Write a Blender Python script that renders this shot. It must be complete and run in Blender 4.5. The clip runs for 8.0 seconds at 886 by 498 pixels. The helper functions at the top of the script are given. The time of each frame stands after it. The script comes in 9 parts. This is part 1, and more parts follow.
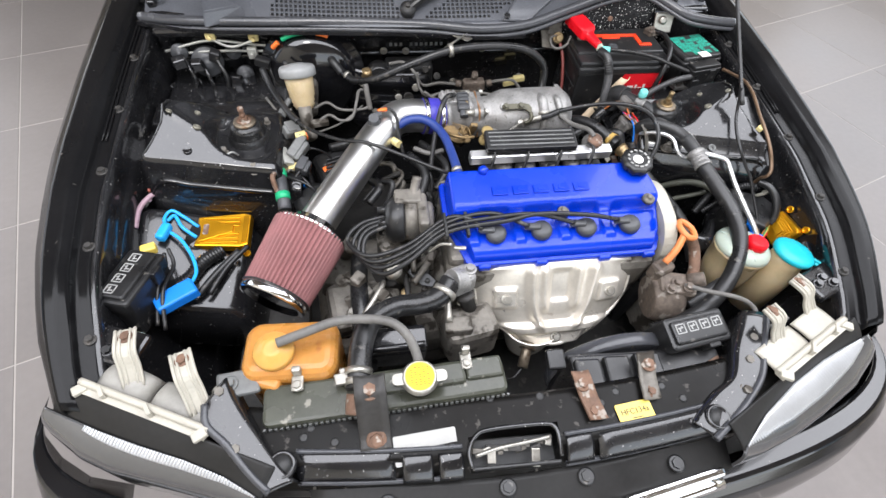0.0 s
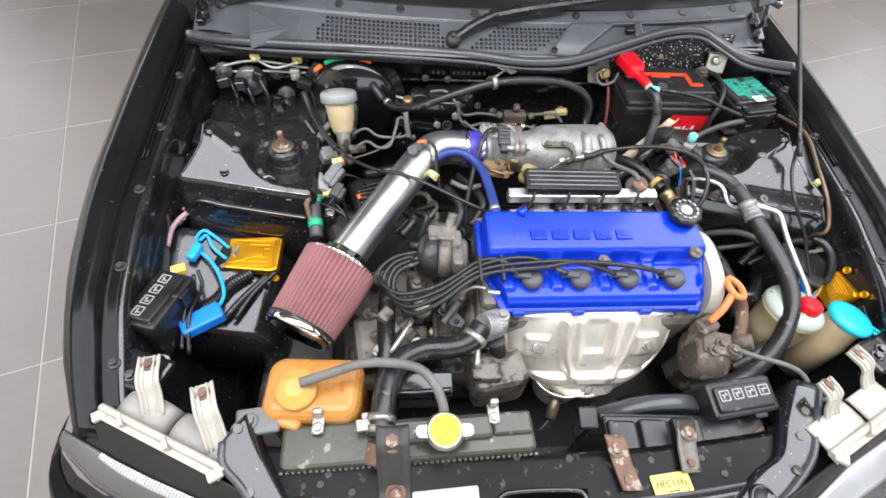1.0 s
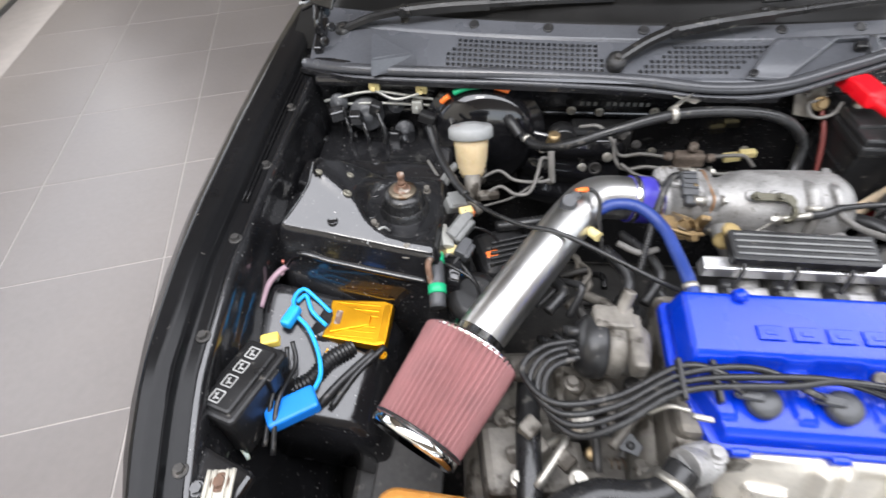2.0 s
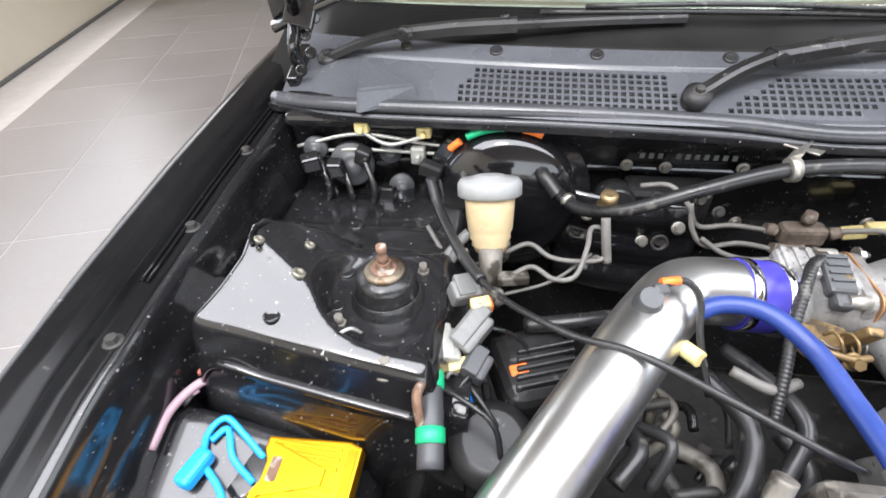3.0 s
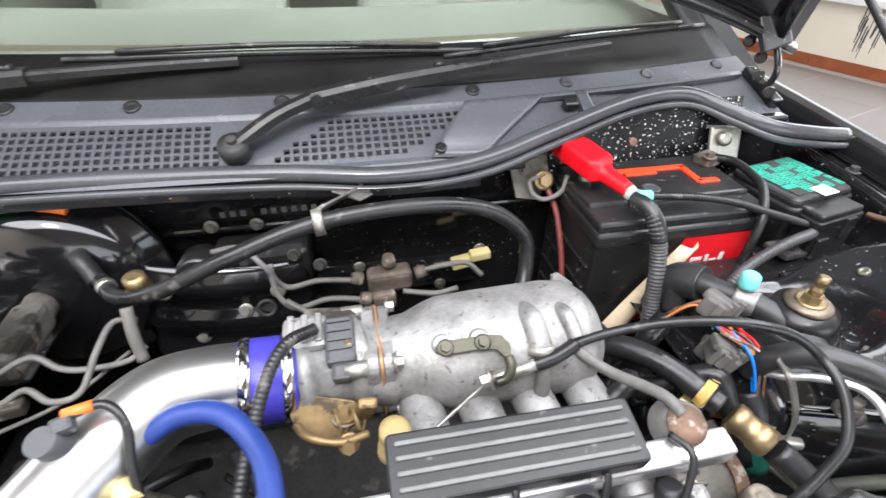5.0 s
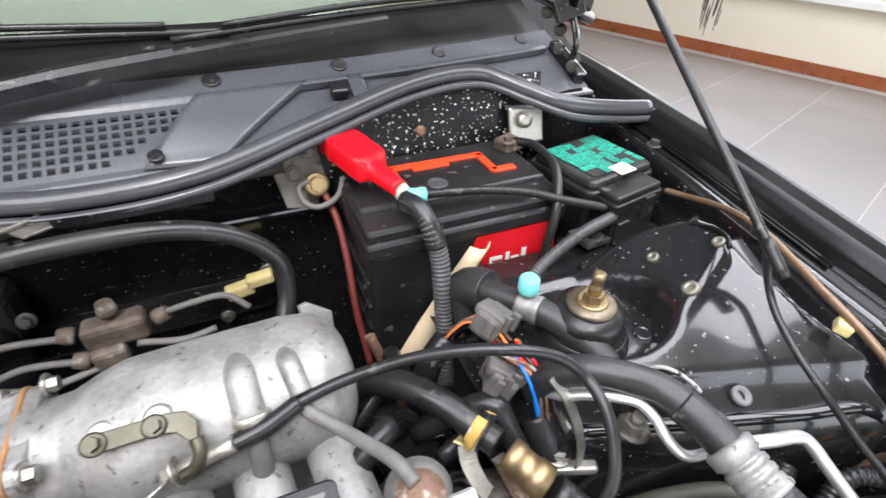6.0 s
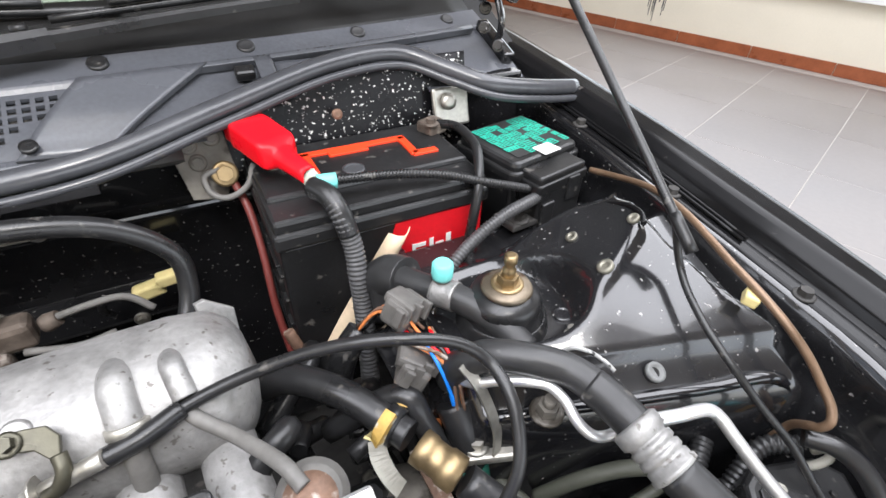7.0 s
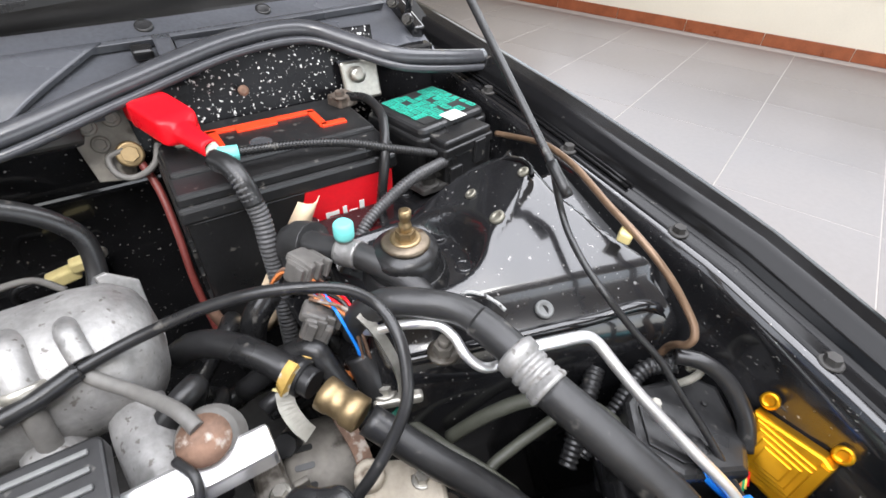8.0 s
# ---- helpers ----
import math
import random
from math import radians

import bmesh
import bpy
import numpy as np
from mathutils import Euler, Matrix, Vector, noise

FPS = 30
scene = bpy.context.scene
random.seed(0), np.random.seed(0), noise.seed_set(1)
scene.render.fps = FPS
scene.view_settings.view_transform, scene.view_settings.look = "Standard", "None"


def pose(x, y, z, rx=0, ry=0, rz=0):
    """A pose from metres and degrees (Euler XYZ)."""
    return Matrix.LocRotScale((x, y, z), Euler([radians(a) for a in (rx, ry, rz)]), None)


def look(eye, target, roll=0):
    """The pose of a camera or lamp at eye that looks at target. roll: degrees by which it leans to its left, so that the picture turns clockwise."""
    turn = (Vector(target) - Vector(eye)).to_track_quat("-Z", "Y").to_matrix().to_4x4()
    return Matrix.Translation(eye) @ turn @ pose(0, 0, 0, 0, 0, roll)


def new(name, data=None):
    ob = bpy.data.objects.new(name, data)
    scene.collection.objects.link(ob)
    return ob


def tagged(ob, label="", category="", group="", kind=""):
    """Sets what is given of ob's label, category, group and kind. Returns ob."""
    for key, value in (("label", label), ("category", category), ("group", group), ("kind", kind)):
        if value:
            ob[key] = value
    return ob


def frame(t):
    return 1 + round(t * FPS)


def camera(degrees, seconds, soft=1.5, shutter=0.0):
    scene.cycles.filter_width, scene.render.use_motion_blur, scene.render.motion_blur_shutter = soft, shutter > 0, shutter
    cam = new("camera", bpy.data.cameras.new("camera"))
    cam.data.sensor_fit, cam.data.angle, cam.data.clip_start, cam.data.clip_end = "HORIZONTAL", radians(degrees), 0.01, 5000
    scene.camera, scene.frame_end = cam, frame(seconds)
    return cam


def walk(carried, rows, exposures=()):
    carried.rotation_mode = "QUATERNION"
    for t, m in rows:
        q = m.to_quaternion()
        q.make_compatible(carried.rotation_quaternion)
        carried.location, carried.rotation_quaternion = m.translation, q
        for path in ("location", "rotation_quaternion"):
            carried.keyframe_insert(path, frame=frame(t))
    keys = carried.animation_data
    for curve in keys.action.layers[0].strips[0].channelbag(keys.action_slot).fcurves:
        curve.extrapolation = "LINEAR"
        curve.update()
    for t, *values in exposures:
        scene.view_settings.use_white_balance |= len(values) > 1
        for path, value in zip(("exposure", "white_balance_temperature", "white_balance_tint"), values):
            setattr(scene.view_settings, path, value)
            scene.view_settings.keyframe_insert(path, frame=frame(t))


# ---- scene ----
cam = camera(85.6, 8.0, 1.5, 0.25)
PATH = [
    (0, (-0.2, -0.16, 1.436), (0.051, 1.029, -0.152), 5.2),
    (0.5, (-0.204, -0.143, 1.442), (0.047, 1.055, -0.14), 5.8),
    (1, (-0.216, -0.1, 1.443), (-0.052, 1.135, -0.121), 5.6),
    (1.5, (-0.238, -0.058, 1.423), (-0.146, 1.245, -0.092), 4.2),
    (1.8, (-0.273, 0.038, 1.36), (-0.348, 1.358, -0.141), -0.7),
    (2, (-0.313, 0.084, 1.305), (-0.5, 1.432, -0.161), -3.1),
    (2.2, (-0.326, 0.146, 1.25), (-0.632, 1.503, -0.187), -6.2),
    (3.3, (-0.329, 0.343, 1.139), (-0.503, 1.918, -0.081), 0.8),
    (3.5, (-0.27, 0.362, 1.139), (-0.33, 1.96, -0.062), 2.2),
    (4, (-0.152, 0.359, 1.148), (-0.013, 1.979, -0.017), 1.3),
    (4.2, (-0.118, 0.363, 1.142), (0.088, 1.984, -0.011), 1.6),
    (5.3, (0.075, 0.415, 1.122), (0.502, 1.958, -0.077), 1.7),
    (5.5, (0.114, 0.426, 1.117), (0.618, 1.943, -0.086), 2.5),
    (6, (0.207, 0.442, 1.09), (0.875, 1.898, -0.108), 2.0),
    (6.5, (0.252, 0.438, 1.08), (0.993, 1.854, -0.123), 2.2),
    (7, (0.257, 0.432, 1.077), (1.039, 1.807, -0.148), 2.7),
    (7.5, (0.293, 0.408, 1.066), (1.156, 1.74, -0.151), 1.0),
    (8, (0.29, 0.371, 1.072), (1.177, 1.648, -0.187), 2.0),
]
walk(cam, [(t, look(eye, target, roll)) for t, eye, target, roll in PATH], [(0, -0.09), (1.5, 0.04), (2.2, 0.06), (3.3, 0.72), (4.2, 0.74), (5.5, 0.28), (8.0, 0.27)])

# ---- world and light ----
world = bpy.data.worlds.new("world")
scene.world = world
world.use_nodes = True
wn = world.node_tree.nodes
sky = wn.new("ShaderNodeTexSky")
sky.sky_type = "NISHITA"
sky.sun_disc = False
sky.sun_elevation = radians(48)
sky.sun_rotation = radians(200)
wn["Background"].inputs["Strength"].default_value = 0.12
world.node_tree.links.new(sky.outputs["Color"], wn["Background"].inputs["Color"])


def lamp(name, kind, m, energy, color=(1, 1, 1), size=(1, 1), angle=0.5):
    data = bpy.data.lights.new(name, kind)
    data.energy, data.color = energy, color
    if kind == "AREA":
        data.shape, data.size, data.size_y = "RECTANGLE", size[0], size[1]
    if kind == "SUN":
        data.angle = radians(angle)
    ob = new(name, data)
    ob.matrix_world = m
    return ob


GRID = radians(19.0)  # the room stands turned to the car
RX, RY = Vector((math.cos(GRID), math.sin(GRID), 0)), Vector((-math.sin(GRID), math.cos(GRID), 0))


def room(a, b, z=0.0):
    """A place from metres across the room and along it, from the car's nose."""
    return RX * a + RY * b + Vector((0, 0, z))


lamp("sun", "SUN", look((0, 0, 10), (0.9, 4.0, 4.0)), 1.0, (1.0, 0.96, 0.9), angle=12)
lamp("daylight_in_front_opening", "AREA", look(room(0.1, -4.6, 1.75), room(0.2, 1.0, 0.7)), 150, (0.92, 0.955, 1.0), (7.2, 2.4))
lamp("daylight_in_side_window", "AREA", look(room(5.0, 1.0, 1.6), room(0, 1.4, 0.7)), 80, (0.92, 0.955, 1.0), (5.2, 1.7))
lamp("daylight_in_roof_light", "AREA", look(room(0.50, 0.10, 3.02), room(0.50, 0.1001, 0)) @ pose(0, 0, 0, 0, 0, math.degrees(GRID)), 265, (0.945, 0.95, 1.0), (5.6, 2.0))

# fill lamp added to brighten the floor on the left; no window known there
lamp("left_floor_fill", "AREA", look(room(-2.55, 3.9, 1.65), room(0.4, 3.6, 0.2)), 66, (0.95, 0.955, 1.0), (4.2, 1.4))


# ---- materials ----
def mat(name, color, rough=0.5, metal=0.0, vary=0.18, scale=18.0, fine=160.0, bump=0.15, rough_vary=0.12,
        speck=None, speck_scale=60.0, speck_at=0.68, coat=0.0, transmission=0.0, alpha=1.0, subsurface=0.0, per_object=0.0, ior=1.45, world=False):
    """A surface with stains and grain at two sizes, uneven gloss, fine relief and, if told, specks of a second colour."""
    m = bpy.data.materials.new(name)
    m.use_nodes = True
    nt = m.node_tree
    n, l = nt.nodes, nt.links
    p = n["Principled BSDF"]
    coord = n.new("ShaderNodeTexCoord")
    big, small = n.new("ShaderNodeTexNoise"), n.new("ShaderNodeTexNoise")
    big.inputs["Scale"].default_value, big.inputs["Detail"].default_value = scale, 5
    small.inputs["Scale"].default_value, small.inputs["Detail"].default_value = fine, 4
    for t in (big, small):
        l.new(n.new("ShaderNodeNewGeometry").outputs["Position"] if world else coord.outputs["Object"], t.inputs["Vector"])
    both = n.new("ShaderNodeMath")
    both.operation = "MULTIPLY_ADD"
    l.new(small.outputs["Fac"], both.inputs[0])
    both.inputs[1].default_value = 0.45
    l.new(big.outputs["Fac"], both.inputs[2])
    ramp = n.new("ShaderNodeMapRange")
    ramp.inputs["From Min"].default_value, ramp.inputs["From Max"].default_value = 0.42, 1.0
    ramp.inputs["To Min"].default_value, ramp.inputs["To Max"].default_value = 1 - vary, 1 + vary
    l.new(both.outputs[0], ramp.inputs["Value"])
    last = ramp.outputs["Result"]
    if per_object:
        info, span, mul = n.new("ShaderNodeObjectInfo"), n.new("ShaderNodeMapRange"), n.new("ShaderNodeMath")
        span.inputs["To Min"].default_value, span.inputs["To Max"].default_value = 1 - per_object, 1 + per_object
        l.new(info.outputs["Random"], span.inputs["Value"])
        mul.operation = "MULTIPLY"
        l.new(last, mul.inputs[0])
        l.new(span.outputs["Result"], mul.inputs[1])
        last = mul.outputs[0]
    tint = n.new("ShaderNodeMix")
    tint.data_type, tint.blend_type = "RGBA", "MULTIPLY"
    tint.inputs["Factor"].default_value = 1.0
    tint.inputs["A"].default_value = (*color, 1)
    l.new(last, tint.inputs["B"])
    out = tint.outputs["Result"]
    if speck:
        sp, cut, mix = n.new("ShaderNodeTexNoise"), n.new("ShaderNodeMapRange"), n.new("ShaderNodeMix")
        sp.inputs["Scale"].default_value, sp.inputs["Detail"].default_value = speck_scale, 6
        l.new(coord.outputs["Object"], sp.inputs["Vector"])
        cut.inputs["From Min"].default_value, cut.inputs["From Max"].default_value = speck_at, speck_at + 0.06
        l.new(sp.outputs["Fac"], cut.inputs["Value"])
        mix.data_type = "RGBA"
        l.new(cut.outputs["Result"], mix.inputs["Factor"])
        l.new(out, mix.inputs["A"])
        mix.inputs["B"].default_value = (*speck, 1)
        out = mix.outputs["Result"]
    l.new(out, p.inputs["Base Color"])
    rr = n.new("ShaderNodeMapRange")
    rr.inputs["From Min"].default_value, rr.inputs["From Max"].default_value = 0.3, 0.75
    rr.inputs["To Min"].default_value, rr.inputs["To Max"].default_value = max(rough - rough_vary, 0.02), min(rough + rough_vary, 1)
    l.new(big.outputs["Fac"], rr.inputs["Value"])
    l.new(rr.outputs["Result"], p.inputs["Roughness"])
    p.inputs["Metallic"].default_value = metal
    p.inputs["Coat Weight"].default_value = coat
    p.inputs["Coat Roughness"].default_value = 0.06
    p.inputs["Transmission Weight"].default_value = transmission
    p.inputs["IOR"].default_value = ior
    p.inputs["Alpha"].default_value = alpha
    if subsurface:
        p.inputs["Subsurface Weight"].default_value = subsurface
        p.inputs["Subsurface Radius"].default_value = (0.02, 0.012, 0.006)
    if bump:
        bp = n.new("ShaderNodeBump")
        bp.inputs["Strength"].default_value, bp.inputs["Distance"].default_value = bump, 0.002
        l.new(both.outputs[0], bp.inputs["Height"])
        l.new(bp.outputs["Normal"], p.inputs["Normal"])
    return m


M_PAINT = mat("black_car_paint", (0.007, 0.007, 0.008), 0.13, 0, 0.3, 6, 90, 0.02, 0.06, speck=(0.10, 0.095, 0.09), speck_scale=60, speck_at=0.72, coat=0.5)
M_BAY = mat("black_bay_paint", (0.011, 0.011, 0.012), 0.22, 0, 0.5, 9, 38, 0.14, 0.14, speck=(0.24, 0.23, 0.22), speck_scale=210, speck_at=0.665, coat=0.6)
M_DUSTYBLACK = mat("dusty_black_paint", (0.006, 0.0055, 0.005), 0.40, 0, 0.5, 7, 70, 0.10, 0.22, speck=(0.06, 0.055, 0.05), speck_scale=60, speck_at=0.62, ior=1.22)
M_SPECKLED = mat("flaking_black_paint", (0.008, 0.008, 0.009), 0.34, 0, 0.4, 12, 90, 0.2, 0.15, speck=(0.72, 0.71, 0.69), speck_scale=230, speck_at=0.612, ior=1.22)
M_FENDER = mat("dusty_black_car_paint", (0.007, 0.007, 0.0075), 0.17, 0, 0.3, 6, 90, 0.03, 0.10, speck=(0.07, 0.065, 0.06), speck_scale=60, speck_at=0.70, ior=1.24)
M_PLASTIC = mat("black_plastic", (0.014, 0.014, 0.0145), 0.38, 0, 0.4, 14, 200, 0.16, 0.16, speck=(0.09, 0.085, 0.078), speck_scale=70, speck_at=0.64)
M_GREYPLASTIC = mat("weathered_grey_plastic", (0.052, 0.054, 0.058), 0.44, 0, 0.25, 8, 220, 0.12, 0.12)
M_COWL = mat("dark_grey_cowl_plastic", (0.072, 0.0755, 0.085), 0.26, 0, 0.25, 6, 240, 0.10, 0.12)
M_RUBBER = mat("black_rubber", (0.015, 0.015, 0.0155), 0.34, 0, 0.4, 16, 150, 0.15, 0.15, speck=(0.075, 0.071, 0.065), speck_scale=55, speck_at=0.64)
M_SEAL_EDGE = mat("grey_black_seal_and_highlight", (0.050, 0.0515, 0.057), 0.24, 0, 0.3, 10, 120, 0.08, 0.10, speck=(0.07, 0.067, 0.062), speck_scale=50, speck_at=0.66)
M_DUSTYRUBBER = mat("dusty_rubber_hose", (0.024, 0.024, 0.0245), 0.42, 0, 0.4, 14, 150, 0.15, 0.12, speck=(0.11, 0.105, 0.10), speck_scale=40, speck_at=0.66)
M_GREYHOSE = mat("faded_grey_hose", (0.125, 0.12, 0.112), 0.6, 0, 0.3, 20, 160, 0.12, 0.1)
M_BLUE = mat("blue_wrinkle_paint", (0.0, 0.030, 0.43), 0.30, 0, 0.14, 8, 300, 0.08, 0.10, coat=0.2, ior=1.36)
M_ALU = mat("cast_aluminium", (0.27, 0.265, 0.258), 0.52, 0.5, 0.38, 30, 210, 0.55, 0.12, speck=(0.13, 0.12, 0.11), speck_scale=150, speck_at=0.625)
M_STRIPBROWN = mat("plain_brown", (0.10, 0.085, 0.06), 0.7, 0, 0.12, 7, 160, 0.1, 0.1)
M_DIRTYALU = mat("oily_cast_aluminium", (0.155, 0.143, 0.125), 0.6, 0.35, 0.5, 20, 120, 0.5, 0.15, speck=(0.045, 0.038, 0.030), speck_scale=26, speck_at=0.55)
M_POLISHED = mat("polished_aluminium", (0.62, 0.615, 0.60), 0.33, 1.0, 0.08, 9, 240, 0.06, 0.07)
M_CHROME = mat("chrome", (0.80, 0.80, 0.80), 0.10, 1.0, 0.05, 12, 200, 0.03, 0.05)
M_SATIN = mat("satin_aluminium", (0.82, 0.82, 0.82), 0.34, 0.85, 0.08, 12, 260, 0.08, 0.08)
M_STEEL = mat("zinc_steel", (0.36, 0.345, 0.31), 0.42, 0.8, 0.35, 30, 220, 0.2, 0.15)
M_RUST = mat("rusty_steel", (0.16, 0.095, 0.065), 0.7, 0.3, 0.5, 40, 200, 0.5, 0.15, speck=(0.34, 0.30, 0.26), speck_scale=60, speck_at=0.58)
M_BRASS = mat("yellow_zinc_brass", (0.30, 0.22, 0.12), 0.45, 0.85, 0.3, 30, 200, 0.15, 0.12)
M_OLDBRASS = mat("tarnished_brass", (0.21, 0.145, 0.07), 0.5, 0.6, 0.45, 30, 160, 0.3, 0.15, speck=(0.08, 0.06, 0.04), speck_scale=50, speck_at=0.58)
M_SHIELD = mat("silver_painted_heat_shield", (0.72, 0.675, 0.60), 0.36, 0.55, 0.16, 12, 160, 0.22, 0.12, speck=(0.42, 0.34, 0.26), speck_scale=26, speck_at=0.72)
M_FILTER = mat("maroon_filter_gauze", (0.225, 0.098, 0.098), 0.75, 0, 0.18, 30, 700, 0.5, 0.1)
M_WHITE = mat("aged_white_plastic", (0.40, 0.378, 0.322), 0.45, 0, 0.12, 16, 180, 0.1, 0.12, speck=(0.33, 0.29, 0.23), speck_scale=34, speck_at=0.68)
M_CREAM = mat("yellowed_clear_plastic", (0.50, 0.395, 0.24), 0.36, 0, 0.12, 14, 120, 0.05, 0.1, subsurface=0.25)
M_ORANGE = mat("amber_plastic_tank", (0.43, 0.195, 0.045), 0.30, 0, 0.22, 12, 120, 0.08, 0.1, subsurface=0.3, speck=(0.32, 0.12, 0.03), speck_scale=14, speck_at=0.6)
M_AMBERCAP = mat("pale_amber_cap", (0.54, 0.30, 0.075), 0.35, 0, 0.12, 16, 140, 0.06, 0.1, subsurface=0.2)
M_PRINT = mat("faded_grey_print", (0.34, 0.34, 0.33), 0.55, 0, 0.25, 30, 160, 0.03, 0.1)
M_GREYWHITE = mat("greyed_white_plastic", (0.27, 0.26, 0.235), 0.5, 0, 0.2, 18, 160, 0.1, 0.12, speck=(0.16, 0.14, 0.12), speck_scale=30, speck_at=0.64)
M_CAPGREY = mat("grey_cap_plastic", (0.24, 0.245, 0.245), 0.45, 0, 0.15, 16, 160, 0.08, 0.1)
M_OLIVEZINC = mat("olive_zinc_plate", (0.070, 0.066, 0.048), 0.42, 0.6, 0.35, 40, 220, 0.2, 0.15)
M_OCHRE = mat("flaking_ochre_paint", (0.42, 0.27, 0.07), 0.55, 0.1, 0.35, 50, 200, 0.25, 0.15, speck=(0.45, 0.43, 0.38), speck_scale=90, speck_at=0.56)
M_TILEHOOK = mat("pale_aged_plastic", (0.27, 0.26, 0.225), 0.5, 0, 0.3, 40, 200, 0.15, 0.12)
M_PALECAST = mat("pale_dusty_casting", (0.36, 0.32, 0.26), 0.65, 0.15, 0.4, 30, 160, 0.45, 0.12, speck=(0.16, 0.12, 0.09), speck_scale=40, speck_at=0.58)
M_TRIMBLACK = mat("matt_black_trim", (0.010, 0.0098, 0.0095), 0.42, 0, 0.3, 12, 160, 0.05, 0.12, ior=1.22)
M_DUSTYPLUG = mat("dusty_grey_plug", (0.088, 0.083, 0.077), 0.55, 0, 0.45, 30, 160, 0.2, 0.12, speck=(0.17, 0.13, 0.10), speck_scale=60, speck_at=0.60)
M_CAPYELLOW = mat("orange_yellow_label", (0.82, 0.50, 0.015), 0.42, 0, 0.12, 14, 200, 0.05, 0.1)
M_OLDSTEEL = mat("browned_steel", (0.165, 0.135, 0.10), 0.48, 0.7, 0.4, 40, 200, 0.2, 0.15, speck=(0.10, 0.06, 0.035), speck_scale=60, speck_at=0.56)
M_ZINC = mat("dull_olive_zinc", (0.20, 0.19, 0.155), 0.48, 0.6, 0.35, 26, 200, 0.25, 0.15)
M_COPPER = mat("copper_gasket", (0.40, 0.22, 0.11), 0.5, 0.5, 0.3, 30, 160, 0.2, 0.1)
M_OLIVEHOSE = mat("olive_grey_hose", (0.060, 0.062, 0.048), 0.5, 0, 0.3, 16, 150, 0.12, 0.1)
M_FLAKE = mat("flaked_paint_edge", (0.30, 0.30, 0.29), 0.6, 0, 0.5, 40, 260, 0.4, 0.1, speck=(0.02, 0.02, 0.02), speck_scale=180, speck_at=0.56)
M_PALE = mat("pale_green_plastic", (0.36, 0.41, 0.35), 0.4, 0, 0.1, 12, 120, 0.05, 0.1, subsurface=0.15)
M_RED = mat("red_plastic", (0.66, 0.006, 0.014), 0.34, 0, 0.12, 14, 200, 0.05, 0.1, ior=1.33)
M_REDORANGE = mat("orange_red_plastic", (0.80, 0.055, 0.015), 0.4, 0, 0.12, 14, 200, 0.05, 0.1)
M_LABELRED = mat("red_battery_label", (0.66, 0.010, 0.018), 0.35, 0, 0.15, 14, 200, 0.03, 0.1)
M_YELLOW = mat("yellow_label", (0.80, 0.60, 0.12), 0.42, 0, 0.1, 14, 200, 0.05, 0.1)
M_GOLD = mat("gold_anodised_aluminium", (0.66, 0.32, 0.012), 0.34, 0.85, 0.1, 16, 200, 0.05, 0.08)
M_CYAN = mat("turquoise_plastic", (0.01, 0.40, 0.47), 0.4, 0, 0.1, 14, 160, 0.06, 0.1)
M_TEAL = mat("mint_plastic_cap", (0.16, 0.56, 0.53), 0.45, 0, 0.1, 14, 160, 0.06, 0.1)
M_SKYBLUE = mat("bright_blue_plastic", (0.01, 0.20, 0.72), 0.42, 0, 0.12, 14, 160, 0.06, 0.1)
M_LIGHTBLUE = mat("light_blue_cable", (0.02, 0.36, 0.80), 0.42, 0, 0.12, 14, 160, 0.06, 0.1)
M_INDIGO = mat("indigo_silicone", (0.045, 0.038, 0.33), 0.38, 0, 0.15, 14, 160, 0.06, 0.1)
M_BLUEHOSE = mat("blue_silicone_hose", (0.016, 0.038, 0.18), 0.42, 0, 0.2, 14, 160, 0.08, 0.1)
M_GREEN = mat("green_plastic", (0.01, 0.34, 0.15), 0.42, 0, 0.12, 14, 160, 0.06, 0.1)
M_LABELGREEN = mat("green_printed_label", (0.02, 0.42, 0.30), 0.5, 0, 0.1, 14, 160, 0.02, 0.1)
M_PAPER = mat("white_sticker", (0.78, 0.77, 0.74), 0.5, 0, 0.08, 10, 160, 0.03, 0.1, speck=(0.5, 0.47, 0.42), speck_scale=40, speck_at=0.72)
M_PLATE = mat("dull_white_plate", (0.37, 0.365, 0.35), 0.45, 0, 0.1, 12, 160, 0.03, 0.1, speck=(0.34, 0.31, 0.27), speck_scale=40, speck_at=0.70)
# for print, and for pieces that stand in for the shade in holes
M_INK_HOLE = mat("black_ink_and_hole_shade", (0.02, 0.02, 0.02), 0.5, 0, 0.1, 14, 160, 0, 0.1)
M_KRAFT = mat("torn_paper_backing", (0.62, 0.49, 0.34), 0.7, 0, 0.15, 20, 160, 0.2, 0.1)
M_ORANGEPL = mat("orange_plastic", (0.80, 0.17, 0.03), 0.45, 0, 0.15, 14, 160, 0.06, 0.1)
M_TERRA = mat("orange_dipstick_plastic", (0.62, 0.20, 0.06), 0.5, 0, 0.15, 14, 160, 0.06, 0.1)
M_BRONZEPIPE = mat("brown_coated_pipe", (0.165, 0.105, 0.066), 0.42, 0.4, 0.3, 26, 160, 0.12, 0.1)
M_GREYCONN = mat("grey_connector_plastic", (0.135, 0.138, 0.135), 0.5, 0, 0.3, 22, 160, 0.1, 0.1)
M_OLIVE = mat("olive_radiator_tank", (0.046, 0.048, 0.036), 0.26, 0, 0.3, 12, 150, 0.1, 0.14, speck=(0.20, 0.19, 0.16), speck_scale=50, speck_at=0.66)
M_FIN = mat("grey_metal_edge", (0.42, 0.42, 0.39), 0.5, 0.5, 0.25, 30, 200, 0.2, 0.1)
